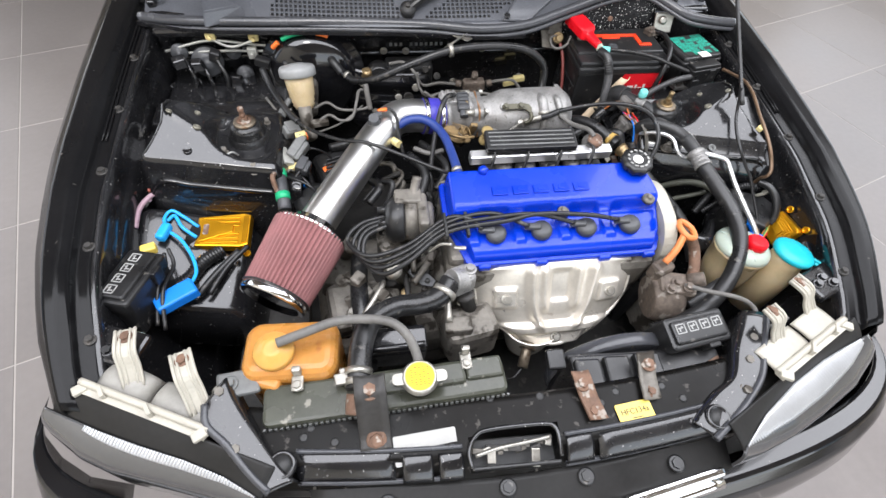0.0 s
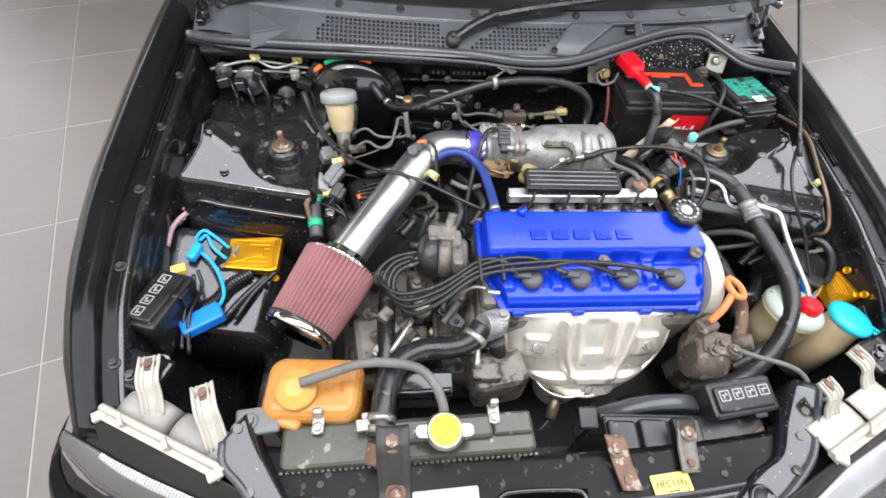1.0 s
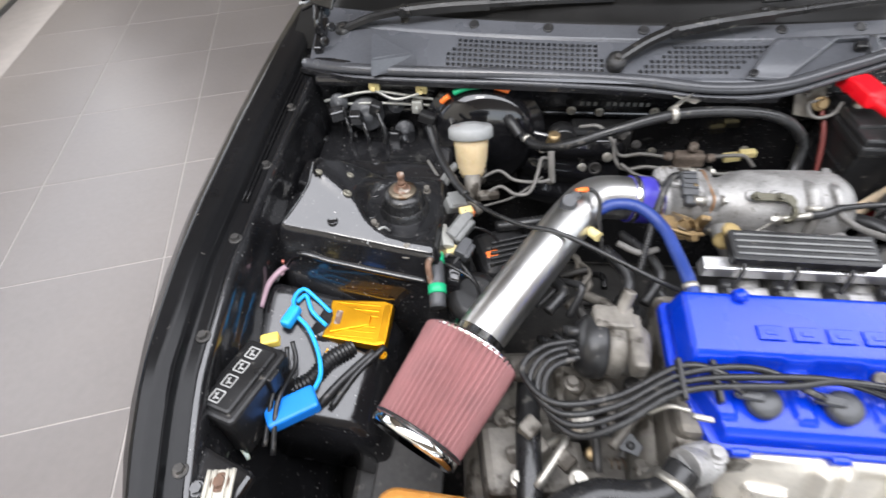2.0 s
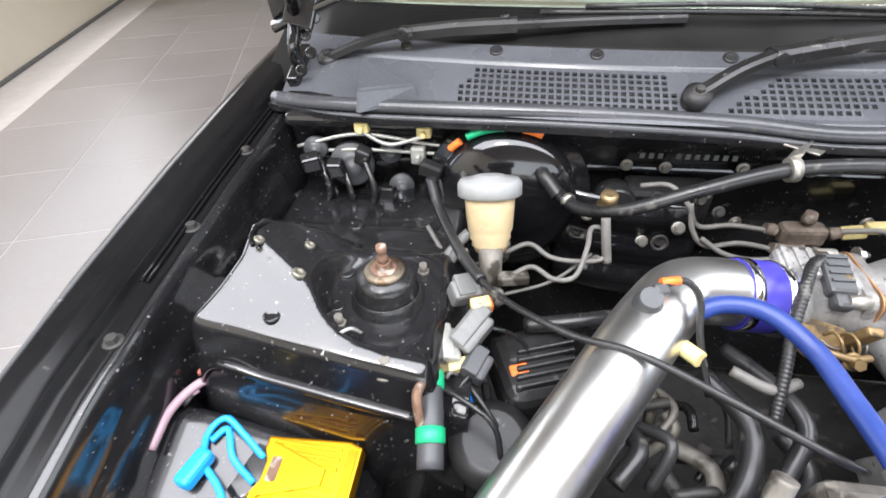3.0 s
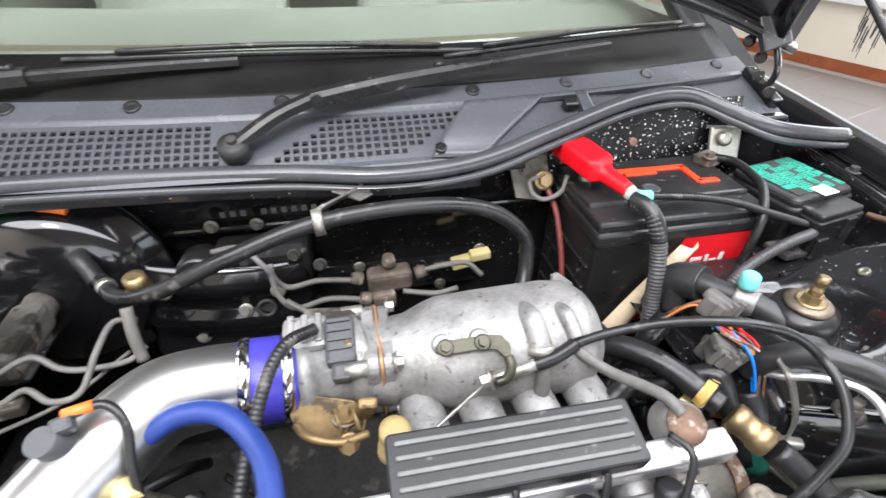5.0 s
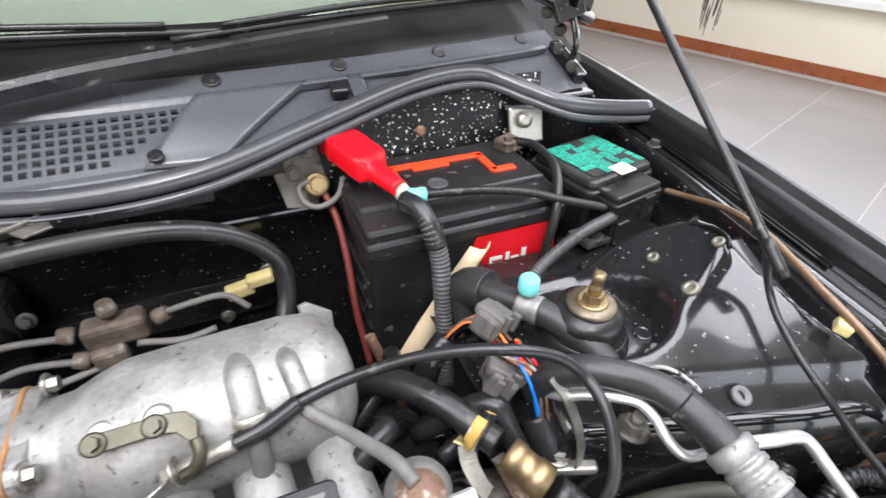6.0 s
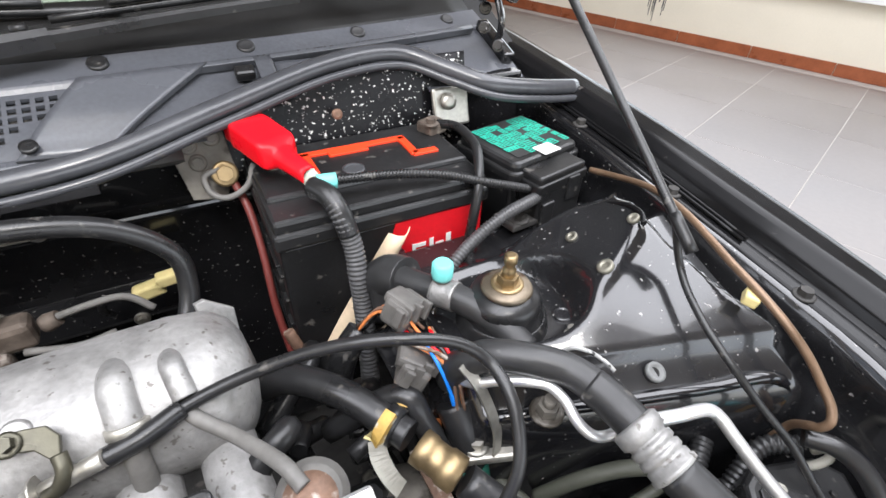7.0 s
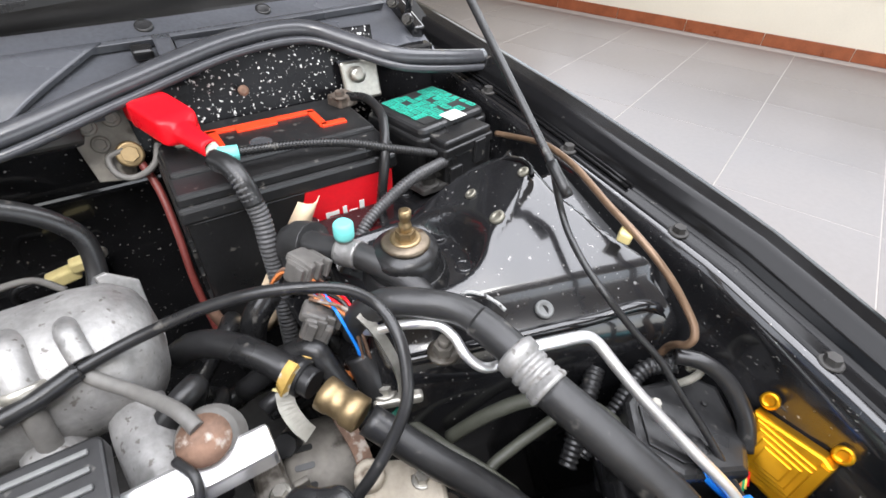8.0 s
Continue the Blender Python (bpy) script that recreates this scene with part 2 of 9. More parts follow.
M_YELLOWCONN = mat("pale_yellow_connector", (0.62, 0.52, 0.24), 0.5, 0, 0.15, 20, 160, 0.06, 0.1)
M_PINKCAB = mat("mauve_cable", (0.36, 0.24, 0.28), 0.5, 0, 0.15, 20, 160, 0.06, 0.1)
M_HEADLAMP = mat("clear_headlamp_lens", (0.10, 0.10, 0.102), 0.12, 0.35, 0.10, 10, 120, 0.05, 0.08, coat=0.6)
M_LENSRIDGE = mat("fluted_lamp_reflector", (0.50, 0.51, 0.52), 0.36, 0.6, 0.08, 10, 120, 0.05, 0.06)
M_DUSTYPANEL = mat("dusty_dark_panel", (0.018, 0.0175, 0.017), 0.48, 0, 0.3, 8, 130, 0.12, 0.14, ior=1.3)
M_DARK = mat("grimy_dark_metal", (0.042, 0.040, 0.038), 0.6, 0.2, 0.5, 18, 100, 0.35, 0.15, speck=(0.11, 0.10, 0.09), speck_scale=30, speck_at=0.62)
M_TILE = mat("grey_porcelain_tile", (0.228, 0.207, 0.197), 0.36, 0, 0.10, 2.6, 40, 0.0, 0.06, per_object=0.05, world=True)
M_GROUT = mat("pale_grout", (0.46, 0.425, 0.40), 0.8, 0, 0.1, 14, 160, 0.2, 0.1)
M_WALL = mat("cream_wall_paint", (0.78, 0.72, 0.60), 0.7, 0, 0.05, 2.5, 90, 0.06, 0.08)
M_CEIL = mat("brown_ceiling_boards", (0.24, 0.20, 0.155), 0.8, 0, 0.04, 2.5, 90, 0.05, 0.08)
M_SKIRT = mat("brown_tile_skirting", (0.29, 0.085, 0.035), 0.35, 0, 0.3, 10, 140, 0.08, 0.1, per_object=0.08)
M_WINFRAME = mat("white_window_frame", (0.80, 0.80, 0.79), 0.4, 0, 0.05, 8, 120, 0.03, 0.08)
M_GRIME = mat("brown_grimed_casting", (0.115, 0.092, 0.075), 0.68, 0.25, 0.6, 30, 120, 0.5, 0.15, speck=(0.26, 0.23, 0.20), speck_scale=50, speck_at=0.58)
M_CONDUIT = mat("grey_corrugated_plastic", (0.070, 0.070, 0.072), 0.42, 0, 0.3, 20, 160, 0.1, 0.1)
M_DASH = mat("pale_grey_dashboard_cover", (0.145, 0.16, 0.137), 0.75, 0, 0.12, 7, 160, 0.1, 0.1)
M_SEAT = mat("light_grey_seat_cloth", (0.22, 0.23, 0.205), 0.85, 0, 0.14, 12, 300, 0.2, 0.1)
M_CABIN = mat("grey_cabin_trim", (0.15, 0.16, 0.14), 0.8, 0, 0.12, 10, 160, 0.1, 0.1)


def glass(name, color, rough=0.02):
    m = bpy.data.materials.new(name)
    m.use_nodes = True
    p = m.node_tree.nodes["Principled BSDF"]
    p.inputs["Base Color"].default_value = (*color, 1)
    p.inputs["Roughness"].default_value = rough
    p.inputs["Transmission Weight"].default_value = 1.0
    p.inputs["IOR"].default_value = 1.45
    return m


M_GLASS = glass("green_tinted_glass", (0.86, 0.91, 0.86))


# ---- mesh helpers ----
def merge(bm, tmp, m=None):
    if m is not None:
        bmesh.ops.transform(tmp, matrix=m, verts=tmp.verts)
    made = {v: bm.verts.new(v.co) for v in tmp.verts}
    for f in tmp.faces:
        try:
            bm.faces.new([made[v] for v in f.verts]).smooth = f.smooth
        except ValueError:
            pass
    tmp.free()


def box(bm, c, s, rot=(0, 0, 0), bev=0.0, seg=2, taper=1.0):
    tmp = bmesh.new()
    bmesh.ops.create_cube(tmp, size=1)
    for v in tmp.verts:
        k = taper if v.co.z > 0 else 1.0
        v.co = Vector((v.co.x * s[0] * k, v.co.y * s[1] * k, v.co.z * s[2]))
    if bev:
        bmesh.ops.bevel(tmp, geom=tmp.edges[:] , offset=bev, segments=seg, profile=0.5, affect="EDGES")
    merge(bm, tmp, pose(*c, *rot))
    return bm


def prism(bm, poly, z0, z1, m=None, bev=0.0, seg=2):
    tmp = bmesh.new()
    low = [tmp.verts.new((x, y, z0)) for x, y in poly]
    top = [tmp.verts.new((x, y, z1)) for x, y in poly]
    tmp.faces.new(low[::-1])
    cap = tmp.faces.new(top)
    n = len(poly)
    for i in range(n):
        tmp.faces.new((low[i], low[(i + 1) % n], top[(i + 1) % n], top[i]))
    bmesh.ops.recalc_face_normals(tmp, faces=tmp.faces)
    if bev:
        bmesh.ops.bevel(tmp, geom=cap.edges[:], offset=bev, segments=seg, profile=0.5, affect="EDGES")
    merge(bm, tmp, m)
    return bm


def rounded(w, d, r, n=5):
    """A rounded rectangle in plan, as corner points."""
    out = []
    for cx, cy, a in ((w / 2 - r, d / 2 - r, 0), (-w / 2 + r, d / 2 - r, 90), (-w / 2 + r, -d / 2 + r, 180), (w / 2 - r, -d / 2 + r, 270)):
        for k in range(n + 1):
            t = radians(a + 90 * k / n)
            out.append((cx + r * math.cos(t), cy + r * math.sin(t)))
    return out


def lathe(bm, profile, m=None, seg=28, wave=0.0, waves=0):
    """A turned form: (radius, height) from bottom to top; wave folds it round the axis."""
    tmp = bmesh.new()
    rings = []
    for r, z in profile:
        ring = []
        for k in range(seg):
            a = 2 * math.pi * k / seg
            q = r * (1 + (wave * math.cos(waves * a) if waves else 0))
            ring.append(tmp.verts.new((q * math.cos(a), q * math.sin(a), z)))
        rings.append(ring)
    for a, b in zip(rings, rings[1:]):
        for k in range(seg):
            tmp.faces.new((a[k], a[(k + 1) % seg], b[(k + 1) % seg], b[k])).smooth = True
    tmp.faces.new(rings[0][::-1])
    tmp.faces.new(rings[-1])
    bmesh.ops.recalc_face_normals(tmp, faces=tmp.faces)
    merge(bm, tmp, m)
    return bm


def aim(p, q):
    """A pose at p whose z points to q."""
    return Matrix.Translation(p) @ (Vector(q) - Vector(p)).to_track_quat("Z", "Y").to_matrix().to_4x4()


def rod(bm, p, q, r, r2=None, seg=14, bev=0.0):
    h = (Vector(q) - Vector(p)).length
    r2 = r if r2 is None else r2
    prof = [(r * 0.98, 0), (r2 * 0.98, h)] if not bev else [(r - bev, 0), (r, bev), (r2, h - bev), (r2 - bev, h)]
    return lathe(bm, prof, aim(p, q), seg)


def spline(pts, n=8):
    """A smooth line through the points."""
    p = [Vector(q) for q in pts]
    if len(p) == 2:
        return [p[0].lerp(p[1], k / n) for k in range(n + 1)]
    p = [2 * p[0] - p[1]] + p + [2 * p[-1] - p[-2]]
    out = []
    for i in range(1, len(p) - 2):
        a, b, c, d = p[i - 1 : i + 3]
        for k in range(n):
            t = k / n
            out.append(0.5 * ((2 * b) + (c - a) * t + (2 * a - 5 * b + 4 * c - d) * t * t + (3 * b - a - 3 * c + d) * t ** 3))
    return out + [p[-2]]


def tube(bm, pts, r, seg=10, n=8, ridge=0.0, pitch=0.006, flat=1.0):
    """A hose, pipe or cable along a smooth line; ridge and pitch make it a corrugated conduit."""
    line = spline(pts, n)
    if ridge:
        total = sum((b - a).length for a, b in zip(line, line[1:]))
        count, acc, fine, step = max(int(total / pitch * 4), 8), 0.0, [], 0
        run = [0.0]
        for a, b in zip(line, line[1:]):
            run.append(run[-1] + (b - a).length)
        for k in range(count + 1):
            s = total * k / count
            while step < len(line) - 2 and run[step + 1] < s:
                step += 1
            span = max(run[step + 1] - run[step], 1e-9)
            fine.append(line[step].lerp(line[step + 1], (s - run[step]) / span))
        line = fine
    up, rings = None, []
    for i, q in enumerate(line):
        way = (line[min(i + 1, len(line) - 1)] - line[max(i - 1, 0)]).normalized()
        side = way.orthogonal() if up is None else up - way * up.dot(way)
        side.normalize()
        up, other = side, way.cross(side)
        rr = r * (1 + (ridge if ridge and i % 4 in (0, 1) else -ridge if ridge else 0))
        rings.append([bm.verts.new(q + rr * (math.cos(2 * math.pi * k / seg) * side + flat * math.sin(2 * math.pi * k / seg) * other)) for k in range(seg)])
    for a, b in zip(rings, rings[1:]):
        for k in range(seg):
            bm.faces.new((a[k], b[k], b[(k + 1) % seg], a[(k + 1) % seg])).smooth = True
    bm.faces.new(rings[0])
    bm.faces.new(rings[-1][::-1])
    return bm


def bolt(bm, p, q, r=0.006, h=0.006, washer=True):
    """A hexagon bolt head on p that points to q."""
    m = aim(p, q)
    if washer:
        lathe(bm, [(r * 1.5, -0.001), (r * 1.5, 0.0012), (r * 1.2, 0.0016)], m, 16)
    tmp = bmesh.new()
    bmesh.ops.create_cone(tmp, cap_ends=True, segments=6, radius1=r, radius2=r * 0.93, depth=h)
    merge(bm, tmp, m @ pose(0, 0, h / 2 + 0.0012))
    return bm


def sheet(bm, nu, nv, fn, thick=0.0015, smooth=True):
    """A bent panel: fn(u, v) gives its places, and it is thick downwards along its own normal."""
    pts = [[Vector(fn(i / nu, j / nv)) for j in range(nv + 1)] for i in range(nu + 1)]
    top = [[bm.verts.new(p) for p in row] for row in pts]
    low = []
    for i in range(nu + 1):
        row = []
        for j in range(nv + 1):
            du = pts[min(i + 1, nu)][j] - pts[max(i - 1, 0)][j]
            dv = pts[i][min(j + 1, nv)] - pts[i][max(j - 1, 0)]
            nrm = du.cross(dv)
            nrm = nrm.normalized() if nrm.length > 1e-12 else Vector((0, 0, 1))
            row.append(bm.verts.new(pts[i][j] - thick * nrm))
        low.append(row)
    for i in range(nu):
        for j in range(nv):
            bm.faces.new((top[i][j], top[i + 1][j], top[i + 1][j + 1], top[i][j + 1])).smooth = smooth
            bm.faces.new((low[i][j], low[i][j + 1], low[i + 1][j + 1], low[i + 1][j])).smooth = smooth
    for i in range(nu):
        bm.faces.new((top[i][0], low[i][0], low[i + 1][0], top[i + 1][0]))
        bm.faces.new((top[i + 1][nv], low[i + 1][nv], low[i][nv], top[i][nv]))
    for j in range(nv):
        bm.faces.new((top[0][j + 1], low[0][j + 1], low[0][j], top[0][j]))
        bm.faces.new((top[nu][j], low[nu][j], low[nu][j + 1], top[nu][j + 1]))
    return bm


def strip(bm, pts, profile, up=(0, 0, 1), n=8):
    """A moulding: a closed profile of (side, up) carried along a smooth line."""
    line, rings = spline(pts, n), []
    for i, q in enumerate(line):
        way = (line[min(i + 1, len(line) - 1)] - line[max(i - 1, 0)]).normalized()
        side = way.cross(Vector(up)).normalized()
        top = side.cross(way)
        rings.append([bm.verts.new(q + a * side + b * top) for a, b in profile])
    k = len(profile)
    for a, b in zip(rings, rings[1:]):
        for i in range(k):
            bm.faces.new((a[i], b[i], b[(i + 1) % k], a[(i + 1) % k]))
    bm.faces.new(rings[0])
    bm.faces.new(rings[-1][::-1])
    return bm


def thing(name, at, label, category, group="", kind=""):
    ob = new(name)
    ob.location = at
    ob.empty_display_size = 0.05
    return tagged(ob, label, category, group, kind)


def base_of(ob):
    at = Vector((0, 0, 0))
    while ob:
        at += ob.location
        ob = ob.parent
    return at


def islands(bm):
    """The separate pieces of a mesh, each as a mesh of its own; pieces whose boxes touch stay together."""
    left, groups = set(bm.verts), []
    while left:
        stack, found = [left.pop()], []
        while stack:
            v = stack.pop()
            found.append(v)
            for e in v.link_edges:
                o = e.other_vert(v)
                if o in left:
                    left.remove(o)
                    stack.append(o)
        lo = Vector([min(v.co[i] for v in found) - 0.0005 for i in range(3)])
        hi = Vector([max(v.co[i] for v in found) + 0.0005 for i in range(3)])
        groups.append([found, lo, hi])
    merged = []
    for g in groups:
        for h in merged:
            if all(g[1][i] <= h[2][i] and h[1][i] <= g[2][i] for i in range(3)):
                h[0] += g[0]
                h[1], h[2] = Vector([min(g[1][i], h[1][i]) for i in range(3)]), Vector([max(g[2][i], h[2][i]) for i in range(3)])
                break
        else:
            merged.append(g)
    out = []
    for found, _, _ in merged:
        piece, made = bmesh.new(), {}
        for v in found:
            made[v] = piece.verts.new(v.co)
        for f in {f for v in found for f in v.link_faces}:
            piece.faces.new([made[v] for v in f.verts]).smooth = f.smooth
        out.append(piece)
    bm.free()
    return sorted(out, key=lambda p: tuple(min(v.co[i] for v in p.verts) for i in range(3)))


def parts(name, bm, material, parent, label=""):
    """Each separate piece of the mesh as a part of its own."""
    return [part(name, piece, material, parent, label) for piece in islands(bm)]


def part(name, bm, material, parent, label=""):
    """One mesh object under a thing or a part; the mesh is given in world places."""
    me = bpy.data.meshes.new(name)
    at = base_of(parent)
    bmesh.ops.translate(bm, verts=bm.verts, vec=-at)
    bmesh.ops.recalc_face_normals(bm, faces=bm.faces)
    bm.to_mesh(me)
    bm.free()
    me.materials.append(material)
    ob = new(name, me)
    ob.parent = parent
    return tagged(ob, label)


def solid(name, bm, material, label, category="", group="", kind=""):
    """One mesh object of its own, with its origin at the middle of its base."""
    lo = [min(v.co[i] for v in bm.verts) for i in range(3)]
    hi = [max(v.co[i] for v in bm.verts) for i in range(3)]
    at = Vector(((lo[0] + hi[0]) / 2, (lo[1] + hi[1]) / 2, lo[2]))
    bmesh.ops.translate(bm, verts=bm.verts, vec=-at)
    bmesh.ops.recalc_face_normals(bm, faces=bm.faces)
    me = bpy.data.meshes.new(name)
    bm.to_mesh(me)
    bm.free()
    me.materials.append(material)
    ob = new(name, me)
    ob.location = at
    return tagged(ob, label, category, group, kind)


B = bmesh.new


def text_part(name, words, size, m, material, parent, label=""):
    """Raised lettering as a mesh."""
    cu = bpy.data.curves.new(name, "FONT")
    cu.body, cu.size, cu.extrude, cu.align_x, cu.align_y = words, size, 0.0003, "CENTER", "CENTER"
    tmp = new(name + "_curve", cu)
    me = bpy.data.meshes.new_from_object(tmp)
    bpy.data.objects.remove(tmp)
    me.transform(Matrix.Translation(-base_of(parent)) @ m)
    me.materials.clear()
    me.materials.append(material)
    ob = new(name, me)
    ob.parent = parent
    return tagged(ob, label)


# ---- the room ----
def setting(name, bm, material, label, category=""):
    return solid(name, bm, material, label, category, kind="structure")


def room_box(bm, a, b, z, bev=0.0):
    """A box in the room's own directions, between (a0, a1), (b0, b1) and (z0, z1)."""
    c = room((a[0] + a[1]) / 2, (b[0] + b[1]) / 2, (z[0] + z[1]) / 2)
    return box(bm, c, (a[1] - a[0], b[1] - b[0], z[1] - z[0]), (0, 0, math.degrees(GRID)), bev)


LEFT, RIGHT, NEAR, FAR, TALL = -2.66, 5.13, -4.8, 9.0, 3.0
floor = setting("floor", room_box(B(), (LEFT - 0.2, RIGHT + 0.2), (-14, FAR + 0.2), (-0.12, -0.0012)), M_GROUT, "pale cement bed and grout of a grey tiled floor", "floor")
roof = B()
# roof lights: across and along the room
LIGHTS = ((-2.30, 3.30, -0.90, 1.10),)
cut_a = sorted({LEFT - 0.2, RIGHT + 0.2} | {v for r in LIGHTS for v in r[:2]})
cut_b = sorted({NEAR - 0.2, FAR + 0.2} | {v for r in LIGHTS for v in r[2:]})
for a in zip(cut_a, cut_a[1:]):
    for b in zip(cut_b, cut_b[1:]):
        ca, cb = sum(a) / 2, sum(b) / 2
        if not any(r[0] < ca < r[1] and r[2] < cb < r[3] for r in LIGHTS):
            room_box(roof, a, b, (TALL, TALL + 0.15))
setting("ceiling", roof, M_CEIL, "brown boarded ceiling with a wide roof light", "ceiling")
# the upper opening is added for the left fill lamp, out of view
wl = B()
room_box(wl, (LEFT - 0.2, LEFT), (NEAR, FAR), (0, 0.9))
room_box(wl, (LEFT - 0.2, LEFT), (NEAR, FAR), (2.4, TALL))
room_box(wl, (LEFT - 0.2, LEFT), (NEAR, 1.2), (0.9, 2.4))
room_box(wl, (LEFT - 0.2, LEFT), (5.6, FAR), (0.9, 2.4))
setting("wall_west", wl, M_WALL, "cream painted wall beside the car with an added, unseen opening", "wall")
WIN = (-2.2, 2.6, 0.56, 2.35)
wr = B()
room_box(wr, (RIGHT, RIGHT + 0.2), (NEAR, FAR), (0, WIN[2]))
room_box(wr, (RIGHT, RIGHT + 0.2), (NEAR, FAR), (WIN[3], TALL))
room_box(wr, (RIGHT, RIGHT + 0.2), (NEAR, WIN[0]), (WIN[2], WIN[3]))
room_box(wr, (RIGHT, RIGHT + 0.2), (WIN[1], FAR), (WIN[2], WIN[3]))
wall_right = setting("wall_east", wr, M_WALL, "cream painted wall with a low window and scuff marks", "wall")
wf = B()
room_box(wf, (LEFT, RIGHT), (FAR, FAR + 0.2), (0, TALL))
setting("wall_north", wf, M_WALL, "cream painted wall behind the car", "wall")
wn_ = B()
room_box(wn_, (LEFT, RIGHT), (NEAR - 0.2, NEAR), (2.85, TALL))
room_box(wn_, (LEFT, LEFT + 0.3), (NEAR - 0.2, NEAR), (0, 2.85))
room_box(wn_, (RIGHT - 0.3, RIGHT), (NEAR - 0.2, NEAR), (0, 2.85))
setting("wall_south", wn_, M_WALL, "wall with a wide open entrance to the daylight", "wall")

window_1 = thing("window_1", room(RIGHT + 0.1, 0.2, WIN[2]), "white framed window with a wide white sill", "window", kind="structure")
part("sill", room_box(B(), (RIGHT - 0.10, RIGHT + 0.19), (WIN[0] - 0.05, WIN[1] + 0.05), (WIN[2] - 0.055, WIN[2] - 0.002), 0.006), M_WINFRAME, window_1)
for b0, b1 in ((WIN[0], WIN[0] + 0.06), (-0.63, -0.57), (0.97, 1.03), (WIN[1] - 0.06, WIN[1])):
    part("mullion", room_box(B(), (RIGHT + 0.07, RIGHT + 0.13), (b0, b1), (WIN[2], WIN[3]), 0.004), M_WINFRAME, window_1)
for z0, z1 in ((WIN[2], WIN[2] + 0.06), (WIN[3] - 0.06, WIN[3])):
    part("rail", room_box(B(), (RIGHT + 0.072, RIGHT + 0.128), (WIN[0] + 0.06, WIN[1] - 0.06), (z0, z1), 0.004), M_WINFRAME, window_1)

baseboard = thing("baseboard", room(RIGHT, 2.0, 0), "brown glazed tile skirting along the wall", "skirting", kind="structure")
for k in range(19):
    b0 = -2.35 + 0.6 * k
    part("skirting_tile", room_box(B(), (RIGHT - 0.012, RIGHT - 0.002), (b0 + 0.002, b0 + 0.598), (0.0, 0.092), 0.003), M_SKIRT, baseboard)
west = thing("trim", room(LEFT, 2.0, 0), "pale grey tile border at the foot of the wall", "skirting", kind="structure")
for k in range(14):
    b0 = -0.55 + 0.6 * k
    part("skirting_tile", room_box(B(), (LEFT + 0.002, LEFT + 0.012), (b0 + 0.002, b0 + 0.598), (0.0, 0.03), 0.003), M_GREYCONN, west)
scuff = B()
for k in range(22):
    b0 = 2.13 + random.uniform(-0.09, 0.09)
    z0 = random.uniform(0.10, 0.35)
    room_box(scuff, (RIGHT - 0.0035, RIGHT - 0.0015), (b0, b0 + random.uniform(0.002, 0.006)), (z0, z0 + random.uniform(0.08, 0.28)))
part("scuff_marks", scuff, M_GREYPLASTIC, wall_right, "dark vertical scuffs on the paint")


# ---- the car's sheet metal ----
def lerp_table(table, y):
    for (a, p), (b, q) in zip(table, table[1:]):
        if y <= b:
            return p + (q - p) * max(0.0, (y - a) / (b - a))
    return table[-1][1]


FZ = ((0.06, 0.690), (0.15, 0.730), (0.3, 0.778), (0.5, 0.814), (0.8, 0.850), (1.1, 0.876), (1.6, 0.905))
FW = ((0.06, 0.640), (0.15, 0.694), (0.25, 0.732), (0.4, 0.768), (0.6, 0.792), (1.0, 0.806), (1.6, 0.815))
FI = ((0.06, 0.595), (0.2, 0.640), (0.35, 0.672), (0.5, 0.685), (1.0, 0.69), (1.6, 0.69))
car = thing("car", (0, 1.5, 0), "black saloon car with its bonnet open, parked on the tiles", "car")


def fender(side):
    def place(u, v):
        y = 0.135 + 1.715 * u ** 1.3
        w, zt, xi = lerp_table(FW, y), lerp_table(FZ, y), lerp_table(FI, y)
        prof = ((xi, zt - 0.022), (xi + 0.022, zt - 0.020), (xi + 0.027, zt - 0.008), (xi + 0.040, zt + 0.001), ((xi + w) / 2 + 0.018, zt + 0.002),
                (w - 0.016, zt - 0.012), (w + 0.006, zt - 0.036), (w + 0.028, zt - 0.10), (w + 0.042, zt - 0.20), (w + 0.040, 0.50), (w + 0.020, 0.30), (w + 0.0, 0.18))
        k = v * (len(prof) - 1)
        i = min(int(k), len(prof) - 2)
        f = k - i
        return (side * (prof[i][0] * (1 - f) + prof[i + 1][0] * f), y, prof[i][1] * (1 - f) + prof[i + 1][1] * f)
    return (lambda u, v: place(u, 1 - v)) if side > 0 else place


def apron(side):
    def place(u, v):
        y = 0.14 + 0.86 * u
        xi, zt = lerp_table(FI, y), lerp_table(FZ, y)
        prof = ((xi + 0.018, zt - 0.024), (xi - 0.006, zt - 0.022), (xi - 0.010, zt - 0.03), (xi - 0.010, zt - 0.07), (xi - 0.016, zt - 0.085), (xi - 0.022, 0.62), (xi - 0.05, 0.50), (xi - 0.11, 0.36))
        k = v * (len(prof) - 1)
        i = min(int(k), len(prof) - 2)
        f = k - i
        return (side * (prof[i][0] * (1 - f) + prof[i + 1][0] * f), y, prof[i][1] * (1 - f) + prof[i + 1][1] * f)
    return (lambda u, v: place(u, v)) if side > 0 else (lambda u, v: place(u, 1 - v))


def smooth01(t):
    t = max(0.0, min(1.0, t))
    return t * t * (3 - 2 * t)


